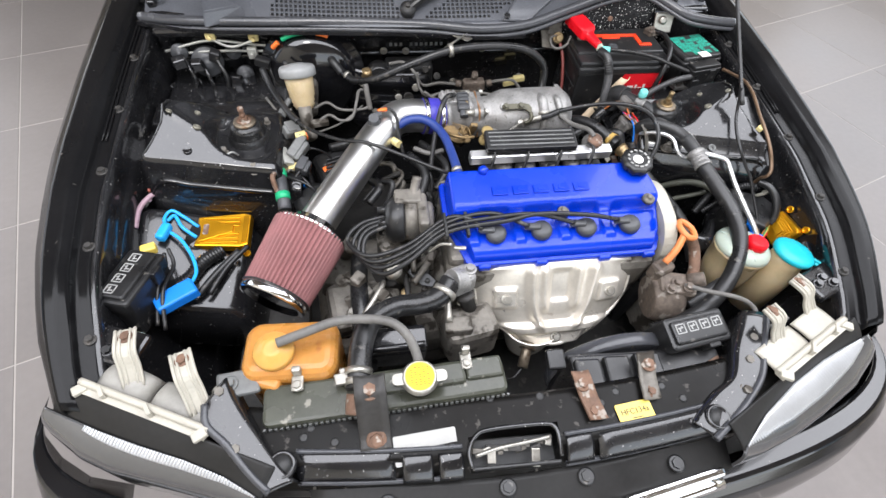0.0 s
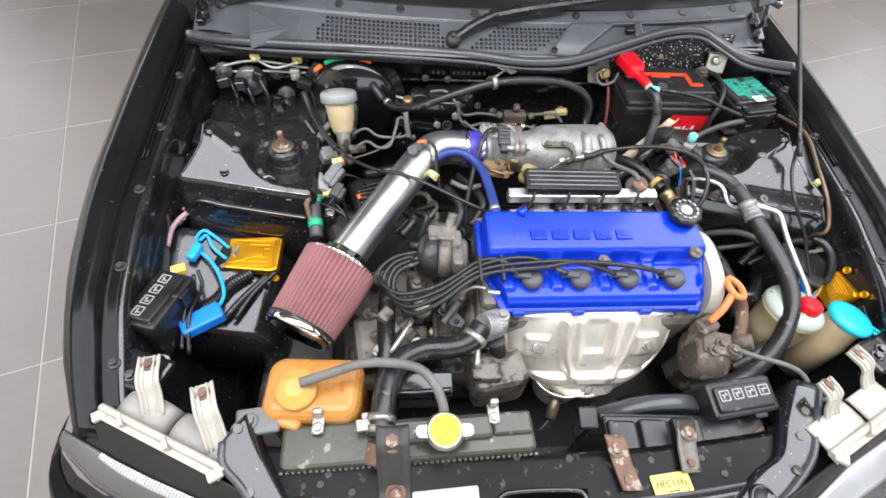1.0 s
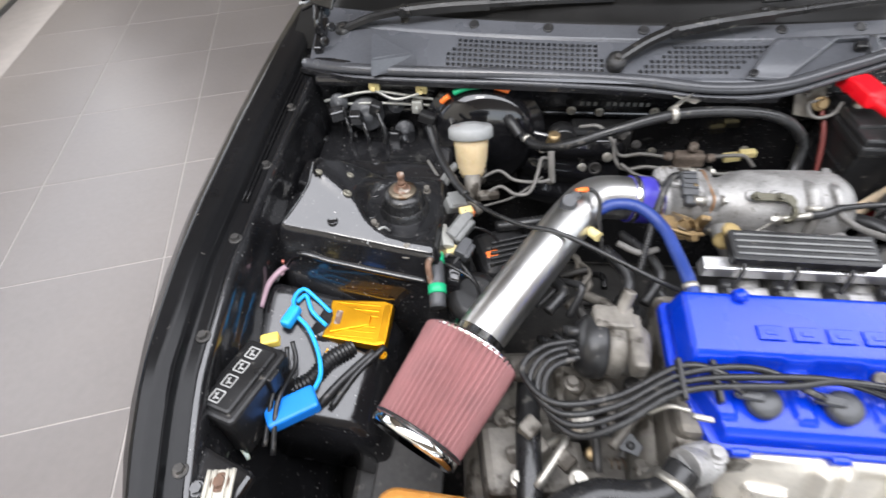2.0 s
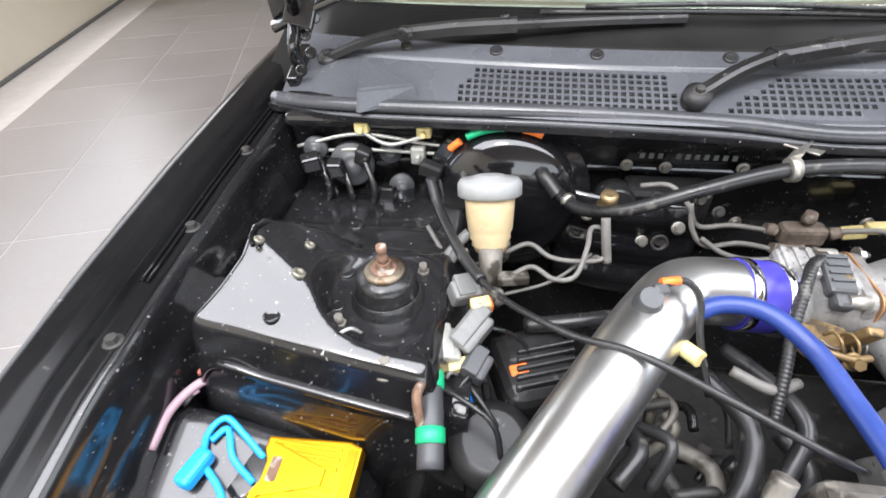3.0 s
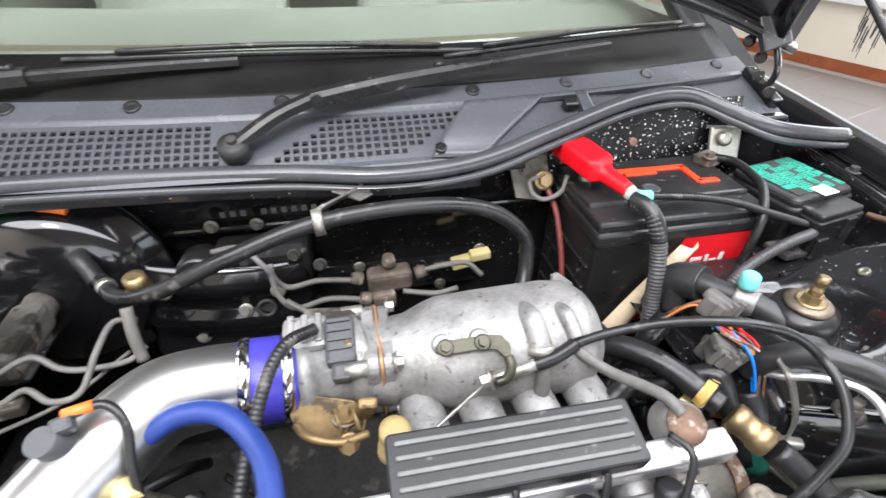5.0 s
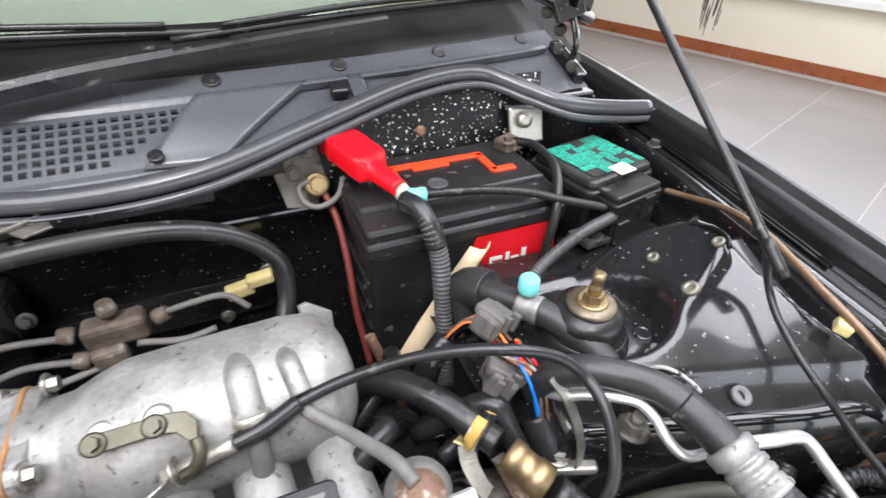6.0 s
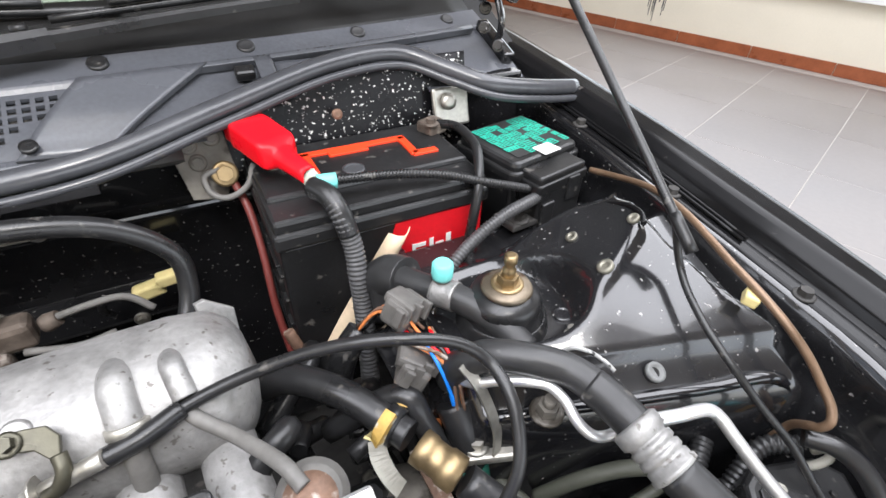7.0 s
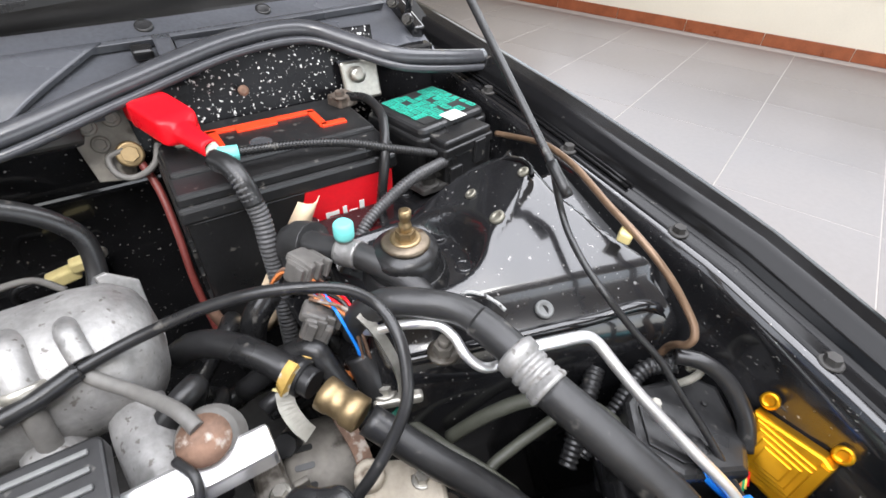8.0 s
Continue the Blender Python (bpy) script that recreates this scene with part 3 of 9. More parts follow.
def tower_z(x, y, side=-1):
    """The tower's top: a glossy panel that climbs from the front fold, a tilted deck behind its curved edge, a sunk well round the strut."""
    gloss = 0.774 + 0.12 * (x - 0.537) + 0.56 * (y - 0.565) + 0.0007 * math.sin(62 * x + 18 * y) * math.sin(55 * y - 20 * x)
    deck = max(0.818 + 0.62 * (min(x, 0.60) - 0.536) - 0.24 * (y - 0.639), 0.771)
    line = lerp_table(((0.44, 0.592), (0.476, 0.600), (0.50, 0.612), (0.536, 0.632), (0.56, 0.644), (0.585, 0.655), (0.60, 0.680), (0.64, 0.72)), x)
    z = gloss + smooth01((y - line) / 0.012) * (deck - gloss)
    r = math.hypot(x - 0.458, y - 0.670)
    z += (0.766 - z) * (1 - smooth01((r - 0.060) / 0.014))
    z += (0.762 - z) * smooth01((y - lerp_table(((0.50, 0.740), (0.54, 0.738), (0.57, 0.729), (0.592, 0.706), (0.62, 0.70)), x)) / 0.012)
    out = lerp_table(((0.54, 0.645), (0.59, 0.630), (0.62, 0.612), (0.65, 0.598), (0.70, 0.594), (0.74, 0.66)), y)
    z -= 0.065 * smooth01((x - out) / 0.034)
    if side < 0:
        z -= 0.75 * max(0.0, x - out - 0.010)
    return z - 0.05 * smooth01((0.40 - x) / 0.03) - 0.03 * smooth01((y - 0.80) / 0.03)


def tower(side):
    ys = ([0.96, 0.90] if side < 0 else [0.797, 0.795]) + [(0.86 if side < 0 else 0.79) - (0.0055 if side < 0 else 0.0041) * k for k in range(50)] + [0.589, 0.585]
    n = len(ys) + 5

    def place(u, v):
        x = 0.355 + 0.325 * u
        k = round(v * n)
        skew = -0.40 * (x - 0.52) if side > 0 else 0.10 * (x - 0.56)
        if k < len(ys):
            return (side * x, ys[k] + skew * (1 - smooth01((ys[k] - 0.585) / 0.12)), tower_z(x, ys[k], side))
        z = tower_z(x, 0.585)
        fold = ((0.581, z - 0.004), (0.577, z - 0.016), (0.556, z - 0.026), (0.547, z - 0.032), (0.541, z - 0.10), (0.536, 0.46)) if side > 0 else ((0.581, z - 0.003), (0.578, z - 0.012), (0.573, z - 0.034), (0.566, z - 0.050), (0.556, z - 0.10), (0.545, 0.46))
        y2, z2 = fold[min(k - len(ys), 5)]
        return (side * x, y2 + skew, z2)
    return n, ((lambda u, v: place(u, 1 - v)) if side > 0 else place)


for side in (-1, 1):
    f_ob = part("fender", sheet(B(), 40, 44, fender(side), 0.0012), M_FENDER, car, "glossy black front wing")
    fl = B()
    for k in range(6):
        y = 0.24 + 0.155 * k
        bolt(fl, (side * (lerp_table(FI, y) + 0.006), y, lerp_table(FZ, y) - 0.0215), (side * (lerp_table(FI, y) + 0.006), y, 1), 0.0065, 0.006)
    parts("wing_bolt", fl, M_DARK, f_ob)
    gr = B()
    for off in (0.004, 0.011):
        pts = [(side * (lerp_table(FI, y) + 0.008 + off), y, lerp_table(FZ, y) - 0.0185) for y in (0.62, 0.8, 1.0)]
        tube(gr, pts, 0.0022, 6, 6)
    parts("groove_rib", gr, M_FENDER, f_ob)
    part("inner_wing", sheet(B(), 30, 21, apron(side), 0.0015), M_BAY, car, "black painted inner wing panel")
    n, fn = tower(side)
    t_ob = part("strut_tower", sheet(B(), 90, n, fn, 0.0015), M_BAY, car, "glossy black suspension tower")
    seam = B()
    tube(seam, [(side * x, (0.552 if side > 0 else 0.566) + (-0.40 * (x - 0.52) if side > 0 else 0.10 * (x - 0.56)), tower_z(x, 0.585) - (0.027 if side > 0 else 0.050)) for x in (0.40, 0.48, 0.56, 0.62, 0.665)], 0.0055, 8, 6)
    part("seam_sealer", seam, M_PAINT, t_ob)
    rim = [(0.505, 0.744, 0.772), (0.539, 0.738, 0.786), (0.569, 0.729, 0.805), (0.587, 0.709, 0.828), (0.593, 0.684, 0.842), (0.592, 0.664, 0.845), (0.585, 0.652, 0.842)]
    part("flange_edge", tube(B(), [(side * x, y, z) for x, y, z in rim], 0.0026, 8, 5), M_FENDER, t_ob, "folded edge of the tower panel")
    worn = [(0.470, 0.612), (0.476, 0.602), (0.486, 0.593), (0.494, 0.583), (0.498, 0.574)]
    part("worn_edge", tube(B(), [(side * x, y, tower_z(x, y) + 0.0015) for x, y in worn], 0.0019, 6, 6), M_FLAKE, t_ob, "pale flaked paint along the edge")
    for x, y, r in ((0.537, 0.641, 0.0075), (0.546, 0.694, 0.0060), (0.584, 0.663, 0.0058)):
        at = Vector((side * x, y, tower_z(x, y) + 0.0008))
        fx = lathe(B(), [(r, -0.002), (r, 0.0012), (r * 0.8, 0.0022), (r * 0.45, 0.0022), (r * 0.4, 0.0005)], aim(at, at + Vector((-side * 0.5, 0.2, 0.85))), 18)
        part("tower_washer", fx, M_ZINC, t_ob, "dull steel washer")
    ring = B()
    lathe(ring, [(0.042, 0), (0.043, 0.004), (0.041, 0.010), (0.039, 0.018), (0.037, 0.022), (0.036, 0.023), (0.034, 0.014)], pose(side * 0.455, 0.668, 0.757), 36)
    part("strut_mount", ring, M_RUBBER, t_ob, "black rubber strut mount")
    cup = lathe(B(), [(0.034, 0), (0.035, 0.008), (0.032, 0.012), (0.0325, 0.022), (0.029, 0.031), (0.010, 0.034)], pose(side * 0.455, 0.668, 0.770), 32)
    part("mount_cup", cup, M_RUBBER, t_ob)
    wash = lathe(B(), [(0.0215, 0), (0.0225, 0.002), (0.0205, 0.005), (0.012, 0.006)], pose(side * 0.455, 0.668, 0.803), 32)
    part("top_washer", wash, M_OLDSTEEL, t_ob, "browned steel washer")
    stud = B()
    bolt(stud, (side * 0.455, 0.668, 0.809), (side * 0.455, 0.668, 1), 0.0095, 0.008)
    lathe(stud, [(0.0058, 0), (0.0058, 0.008), (0.0046, 0.010), (0.0046, 0.013), (0.0056, 0.015), (0.0056, 0.022), (0.0035, 0.023)], pose(side * 0.455, 0.668, 0.817), 14)
    part("damper_stud", stud, M_BRASS if side > 0 else M_RUST, t_ob)
    nuts = B()
    for a in (-50, 130):
        x, y = 0.460 + 0.058 * math.cos(radians(a)), 0.668 + 0.058 * math.sin(radians(a))
        bolt(nuts, (side * x, y, 0.759), (side * x, y, 1), 0.008, 0.008)
        rod(nuts, (side * x, y, 0.766), (side * x, y, 0.778), 0.0045)
    bolt(nuts, (side * 0.437, 0.577, 0.758), (side * 0.437, 0.570, 1), 0.009, 0.009)
    rod(nuts, (side * 0.437, 0.577, 0.765), (side * 0.437, 0.576, 0.776), 0.005)
    parts("tower_nut", nuts, M_DIRTYALU, t_ob)
    holes = B()
    for x, y, r in ((0.508, 0.648, 0.006), (0.512, 0.700, 0.006), (0.555, 0.600, 0.0055), (0.408, 0.80, 0.007), (0.53, 0.80, 0.007)):
        z = tower_z(x, y) if y > 0.58 else tower_z(x, 0.58) - 0.034
        lathe(holes, [(r * 1.55, -0.003), (r * 1.55, 0.0016), (r * 1.2, 0.0024), (r, 0.0014)], pose(side * x, y, z), 18)
    parts("stud_ring", holes, M_BAY, t_ob)
    if side > 0:
        part("worn_hole", lathe(B(), [(0.0085, -0.004), (0.0085, 0.0012), (0.0055, 0.0016), (0.005, -0.003)], pose(0.534, 0.562, tower_z(0.534, 0.585) - 0.0165, 25, 0, 0), 14), M_GREYCONN, t_ob, "hole with its paint worn off round the edge")

# the arch of the wheel housing swells into the bay
arch = B()
sheet(arch, 24, 24, lambda u, v: (-0.700 + 0.255 * u, 0.335 + 0.235 * v, 0.645 + 0.30 * (0.335 + 0.235 * v - 0.47) - 0.35 * (-0.700 + 0.255 * u + 0.56) - 0.10 * abs(2 * u - 1) ** 8 - 0.10 * abs(2 * v - 1) ** 16), 0.0015)
part("wheel_arch", arch, M_BAY, car, "glossy black swelling of the wheel housing")
fw = B()
box(fw, (0, 0.985, 0.59), (1.36, 0.02, 0.56), bev=0.004)
firewall = part("firewall", fw, M_BAY, car, "black bulkhead behind the engine")
part("bulkhead_lip", box(B(), (-0.215, 0.962, 0.845), (0.91, 0.05, 0.020), bev=0.008), M_BAY, firewall)
part("bulkhead_rib", box(B(), (0, 0.970, 0.772), (1.30, 0.016, 0.010), bev=0.004), M_BAY, firewall)
part("bulkhead_beam", box(B(), (-0.02, 0.968, 0.66), (0.44, 0.02, 0.05), bev=0.008), M_BAY, firewall)
plate = B()
sheet(plate, 20, 6, lambda u, v: (0.58 - 0.32 * u, 0.949 + 0.026 * v, 0.803 + (0.077 + 0.026 * smooth01((0.58 - 0.32 * u - 0.345) / 0.05)) * v), 0.004)
part("bulkhead_panel", plate, M_SPECKLED, car, "black bulkhead panel with flaking white-specked paint")
for k in range(11):
    if k != 3:
        part("stamped_mark", box(B(), (-0.142 + 0.0125 * k, 0.9535, 0.800), (0.0065, 0.001, 0.008)), M_GREYCONN, firewall)
bb_ = B()
sheet(bb_, 30, 18, lambda u, v: (-0.255 + 0.21 * u, 0.935 - 0.030 * math.sin(math.pi * u) ** 0.4 - 0.010 * math.sin(3 * math.pi * v) ** 2 - 0.02 * v, 0.765 - 0.16 * v - 0.02 * u), 0.002)
bo_ = part("bulkhead_pressing", bb_, M_PAINT, firewall, "glossy black pressed plate below the scuttle")
for x, z in ((-0.215, 0.735), (-0.13, 0.690), (-0.085, 0.718), (-0.19, 0.655)):
    part("pressing_bolt", bolt(B(), (x, 0.893, z), (x, 0.6, z + 0.15), 0.0065, 0.006), M_STEEL, bo_)
part("oval_hole", lathe(B(), [(0.013, -0.004), (0.013, 0.001), (0.009, 0.0015), (0.008, -0.002)], aim((-0.104, 0.892, 0.690), (-0.104, 0.5, 0.79)), 22), M_DARK, bo_)
clips = B()
for x, z in ((-0.16, 0.782), (-0.105, 0.78), (0.0, 0.783), (0.09, 0.782), (0.20, 0.70), (0.02, 0.69), (0.14, 0.64)):
    bolt(clips, (x, 0.957, z), (x, 0, z), 0.006, 0.006)
parts("bulkhead_bolt", clips, M_STEEL, firewall)

# added dark sheet for the shaded depth; hides the tiles below the gaps
part("bay_floor_sheet", box(B(), (0, 0.5, 0.27), (1.30, 1.0, 0.02)), M_DARK, car, "dark sheet added to close off the bay floor")
for x in (-0.47, 0.47):
    part("chassis_rail", box(B(), (x, 0.52, 0.42), (0.09, 0.95, 0.10), bev=0.01), M_DARK, car, "grimy black chassis rail")
part("cross_member", box(B(), (0, 0.16, 0.36), (0.84, 0.07, 0.08), bev=0.01), M_DARK, car)


# cowl with its two perforated intakes
def cowl_at(x, v):
    k = (x / 0.68) ** 2
    sunk = 0.0035 * (1 - smooth01((v - 0.60) / 0.03)) * smooth01((v - 0.02) / 0.08)
    return Vector((x, 0.902 + 0.075 * k + (0.125 + 0.05 * k) * v, 0.870 + 0.066 * v ** 0.8 - 0.010 * k - sunk))


seal_pts = [(-0.70, 0.985, 0.862), (-0.60, 0.952, 0.868), (-0.45, 0.935, 0.872), (-0.25, 0.925, 0.874), (-0.06, 0.912, 0.872), (0.06, 0.895, 0.868), (0.17, 0.898, 0.874), (0.28, 0.930, 0.892), (0.40, 0.968, 0.910), (0.49, 0.978, 0.912), (0.545, 0.945, 0.896), (0.59, 0.915, 0.882), (0.66, 0.912, 0.870), (0.728, 0.918, 0.860)]
xs, hole_x = [-0.69 + 0.02 * k for k in range(15)], []
for a, b in ((-0.440, -0.118), (-0.082, 0.186)):
    x = a
    while xs[-1] < a - 0.03:
        xs.append(xs[-1] + 0.02)
    while x < b:
        xs += [x, x + 0.0066]
        hole_x.append(round(x, 4))
        x += 0.0104
while xs[-1] < 0.68:
    xs.append(xs[-1] + 0.02)
vs, hole_v = [0, 0.05, 0.10], []
for k in range(6):
    v = 0.145 + 0.072 * k
    vs += [v, v + 0.048]
    hole_v.append(round(v, 4))
vs += [0.60, 0.62, 0.635, 0.70, 0.78, 0.85]
cw = B()
gridv = [[cw.verts.new(cowl_at(x, v)) for v in vs] for x in xs]
lowv = [[cw.verts.new(cowl_at(x, v) - Vector((0, -0.001, 0.0035))) for v in vs] for x in xs]
for i in range(len(xs) - 1):
    for j in range(len(vs) - 1):
        hole = round(xs[i], 4) in hole_x and round(vs[j], 4) in hole_v
        if hole and not (-0.440 + 0.10 * vs[j] < xs[i] < -0.112 - 0.05 * vs[j] or -0.100 + 0.20 * vs[j] < xs[i] < 0.062 + 0.22 * vs[j]):
            hole = False
        if 0.25 < xs[i] < 0.57 and cowl_at(xs[i], vs[j + 1]).y < lerp_table([(p[0], p[1]) for p in seal_pts], xs[i] + 0.01) + 0.004:
            continue
        q = ((i, j), (i + 1, j), (i + 1, j + 1), (i, j + 1))
        if not hole:
            cw.faces.new([gridv[a][b] for a, b in q])
        else:
            for (a, b), (c, d) in zip(q, q[1:] + q[:1]):
                cw.faces.new((gridv[a][b], gridv[c][d], lowv[c][d], lowv[a][b]))
for v in [v for row in lowv for v in row if not v.link_faces]:
    cw.verts.remove(v)
cowl = part("cowl_panel", cw, M_COWL, car, "dark grey plastic scuttle panel with perforated air intakes")
under = B()
sheet(under, 30, 6, lambda u, v: cowl_at(-0.68 + 0.92 * u, v) - Vector((0, -0.004, 0.016)), 0.004)
part("cowl_tray", under, M_DARK, cowl)
bump_ = B()
lo = [bump_.verts.new(p) for p in ((-0.548, 0.918, 0.868), (-0.462, 0.958, 0.874), (-0.560, 1.010, 0.880))]
hi = [bump_.verts.new(p) for p in ((-0.546, 0.930, 0.897), (-0.470, 0.966, 0.893), (-0.552, 0.985, 0.926))]
bump_.faces.new(hi)
for i in range(3):
    bump_.faces.new((lo[i], lo[(i + 1) % 3], hi[(i + 1) % 3], hi[i]))
bmesh.ops.bevel(bump_, geom=bump_.edges[:], offset=0.003, segments=2, affect="EDGES")
part("cowl_cover", bump_, M_COWL, cowl)
cover = B()
sheet(cover, 12, 10, lambda u, v: cowl_at(0.118 + 0.055 * v + (0.062 + 0.050 * v) * u, 0.06 + 0.50 * v - 0.05 * u * (1 - v)) + Vector((0, -0.001, 0.0030 + 0.004 * math.sin(math.pi * min(v, 0.5)) + 0.006 * v)), 0.006)
part("service_cover", cover, M_COWL, cowl, "smooth grey plastic end of the intake panel")
pit = B()
sheet(pit, 8, 4, lambda u, v: cowl_at(0.236 + 0.105 * u, 0.36 + 0.20 * v) + Vector((0, -0.002, -0.010)), 0.003)
part("recess_floor", pit, M_PLASTIC, cowl, "dark recess in the scuttle panel")
ribs = B()
sheet(ribs, 14, 3, lambda u, v: cowl_at(0.228 + 0.42 * u, 0.55 + 0.05 * v) + Vector((0, -0.003, 0.010)), 0.008)
sheet(ribs, 4, 4, lambda u, v: cowl_at(0.332 + 0.018 * u, 0.30 + 0.28 * v) + Vector((0, -0.002, 0.011)), 0.012)
sheet(ribs, 6, 4, lambda u, v: cowl_at(0.352 + 0.10 * u, 0.40 + 0.15 * v) + Vector((0, -0.003, 0.006 - 0.004 * u)), 0.006)
part("cowl_rib", ribs, M_COWL, cowl)
part("rib_clip", box(B(), cowl_at(0.318, 0.46) + Vector((0, -0.004, 0.008)), (0.020, 0.014, 0.012), (25, 0, 0), 0.003), M_PLASTIC, cowl)
plugs = B()
for x in (-0.50, -0.36, -0.22, -0.05, 0.19, 0.33, 0.47, 0.62):
    p = cowl_at(x, 0.76)
    lathe(plugs, [(0.0095, -0.002), (0.0095, 0.0025), (0.007, 0.0034), (0.004, 0.0022)], aim(p, p + Vector((0, -0.45, 0.9))), 18)
for x, v in ((0.130, 0.12), (0.222, 0.50)):
    p = cowl_at(x, v) + Vector((0, -0.004, 0.009))
    lathe(plugs, [(0.007, -0.002), (0.007, 0.001), (0.004, 0.0005)], aim(p, p + Vector((0, -0.45, 0.9))), 16)
parts("push_clip", plugs, M_PLASTIC, cowl)

weather = B()
tube(weather, seal_pts, 0.0105, 10, 8, flat=0.75)
tube(weather, [(x, y - 0.012, z - 0.012) for x, y, z in seal_pts], 0.005, 8, 8)
part("bonnet_seal", weather, M_SEAL_EDGE, car, "long black rubber bonnet seal")
flange = B()
strip(flange, [(x, y - 0.004 if x < 0.2 else 0.935, 0.855 if x < 0.2 else 0.862) for x, y, z in seal_pts[:7]], [(-0.012, -0.004), (0.014, -0.004), (0.014, 0.004), (-0.012, 0.004)])
part("bulkhead_flange", flange, M_BAY, car)

# windscreen, cabin and pillars
def screen_at(u, v):
    x = (-0.69 + 1.38 * u) * (1 - 0.16 * v)
    k = (x / 0.69) ** 2
    return Vector((x, 1.045 + 0.13 * k + 0.74 * v, 0.935 - 0.012 * k + 0.43 * v))


ws = part("windscreen", sheet(B(), 24, 14, screen_at, 0.005), M_GLASS, car, "greenish tinted windscreen glass")
ws.visible_shadow = False
frit = B()
sheet(frit, 30, 6, lambda u, v: (cowl_at(-0.68 + 1.36 * u, 0.83) - Vector((0, 0, 0.004))).lerp(screen_at(u, 0.055) + Vector((0, -0.0025, 0.0042)), v), 0.001)
for a, b in ((0.0, 0.05), (0.95, 1.0)):
    part("side_rubber", sheet(B(), 3, 14, lambda u, v: screen_at(a + (b - a) * u, v) + Vector((0, -0.0025, 0.0042)), 0.001), M_TRIMBLACK, ws, "matt black rubber at the edge of the glass")
part("screen_border", frit, M_TRIMBLACK, ws, "black printed border of the glass")
edge_ = B()
sheet(edge_, 16, 3, lambda u, v: (-0.64 + 1.28 * u, 1.185 + 0.03 * v + 0.08 * (2 * u - 1) ** 2, 0.885 + 0.055 * v), 0.01)
part("brown_strip", edge_, M_STRIPBROWN, car, "brown strip in front of the dashboard")
dash = B()
sheet(dash, 16, 10, lambda u, v: (-0.66 + 1.32 * u, 1.20 + 0.38 * v + 0.08 * (2 * u - 1) ** 2, 0.925 + 0.025 * math.sin(math.pi * v)), 0.02)
part("dashboard", dash, M_DASH, car, "pale grey covered dashboard")
for x in (-0.35, 0.35):
    st = B()
    box(st, (x, 2.05, 0.95), (0.50, 0.16, 0.62), (-14, 0, 0), 0.05, 4)
    part("front_seat", st, M_SEAT, car, "light grey cloth seat")
cab = B()
box(cab, (0, 2.9, 1.05), (1.40, 0.05, 0.8))
for x in (-0.74, 0.74):
    box(cab, (x, 2.1, 0.62), (0.05, 1.7, 0.62))
    rod(cab, (x * 0.955, 1.30, 0.935), (x * 0.80, 1.86, 1.38), 0.028)
box(cab, (0, 2.35, 1.40), (1.22, 1.1, 0.04), bev=0.015)
box(cab, (0, 2.0, 0.30), (1.5, 1.9, 0.05))
part("cabin_shell", cab, M_CABIN, car, "cabin shell behind the windscreen")
for side in (-1, 1):
    pill = B()
    strip(pill, [screen_at(0.5 + 0.5 * side, v) + Vector((side * 0.016, 0.0, -0.004)) for v in (-0.16, -0.06, 0.1, 0.4, 0.7, 1.0)], [(-0.034, -0.012), (0.018, -0.012), (0.030, 0.0), (0.018, 0.012), (-0.034, 0.006)])
    part("windscreen_pillar", pill, M_TRIMBLACK, car, "black pillar beside the windscreen")
# unseen bench, added to lighten the dark gaps between the front seats
part("rear_seat", box(B(), (0, 2.74, 0.92), (1.30, 0.16, 0.66), (-12, 0, 0), 0.05, 4), M_SEAT, car, "light grey rear bench, unseen, added to fill a dark gap")
doors = B()
for x in (-0.815, 0.815):
    box(doors, (x, 2.75, 0.56), (0.05, 1.85, 0.72), bev=0.02)
box(doors, (0, 3.7, 0.62), (1.62, 0.12, 0.75), bev=0.05)
box(doors, (0, 3.35, 0.95), (1.5, 0.75, 0.05), bev=0.02)
parts("body_panel", doors, M_PAINT, car)
for x in (-0.79, 0.79):
    for y in (0.72, 3.05):
        wheel = part("wheel", lathe(B(), [(0.17, -0.08), (0.25, -0.09), (0.285, -0.075), (0.29, -0.03), (0.29, 0.03), (0.285, 0.075), (0.25, 0.09), (0.17, 0.08)], pose(x * 0.92, y, 0.29, 0, 90, 0), 40), M_RUBBER, car)
        part("rim", lathe(B(), [(0.17, -0.075), (0.165, 0.0), (0.05, 0.03), (0.05, 0.06)], pose(x * 0.92, y, 0.29, 0, 90 if x > 0 else -90, 0), 30), M_ALU, wheel)


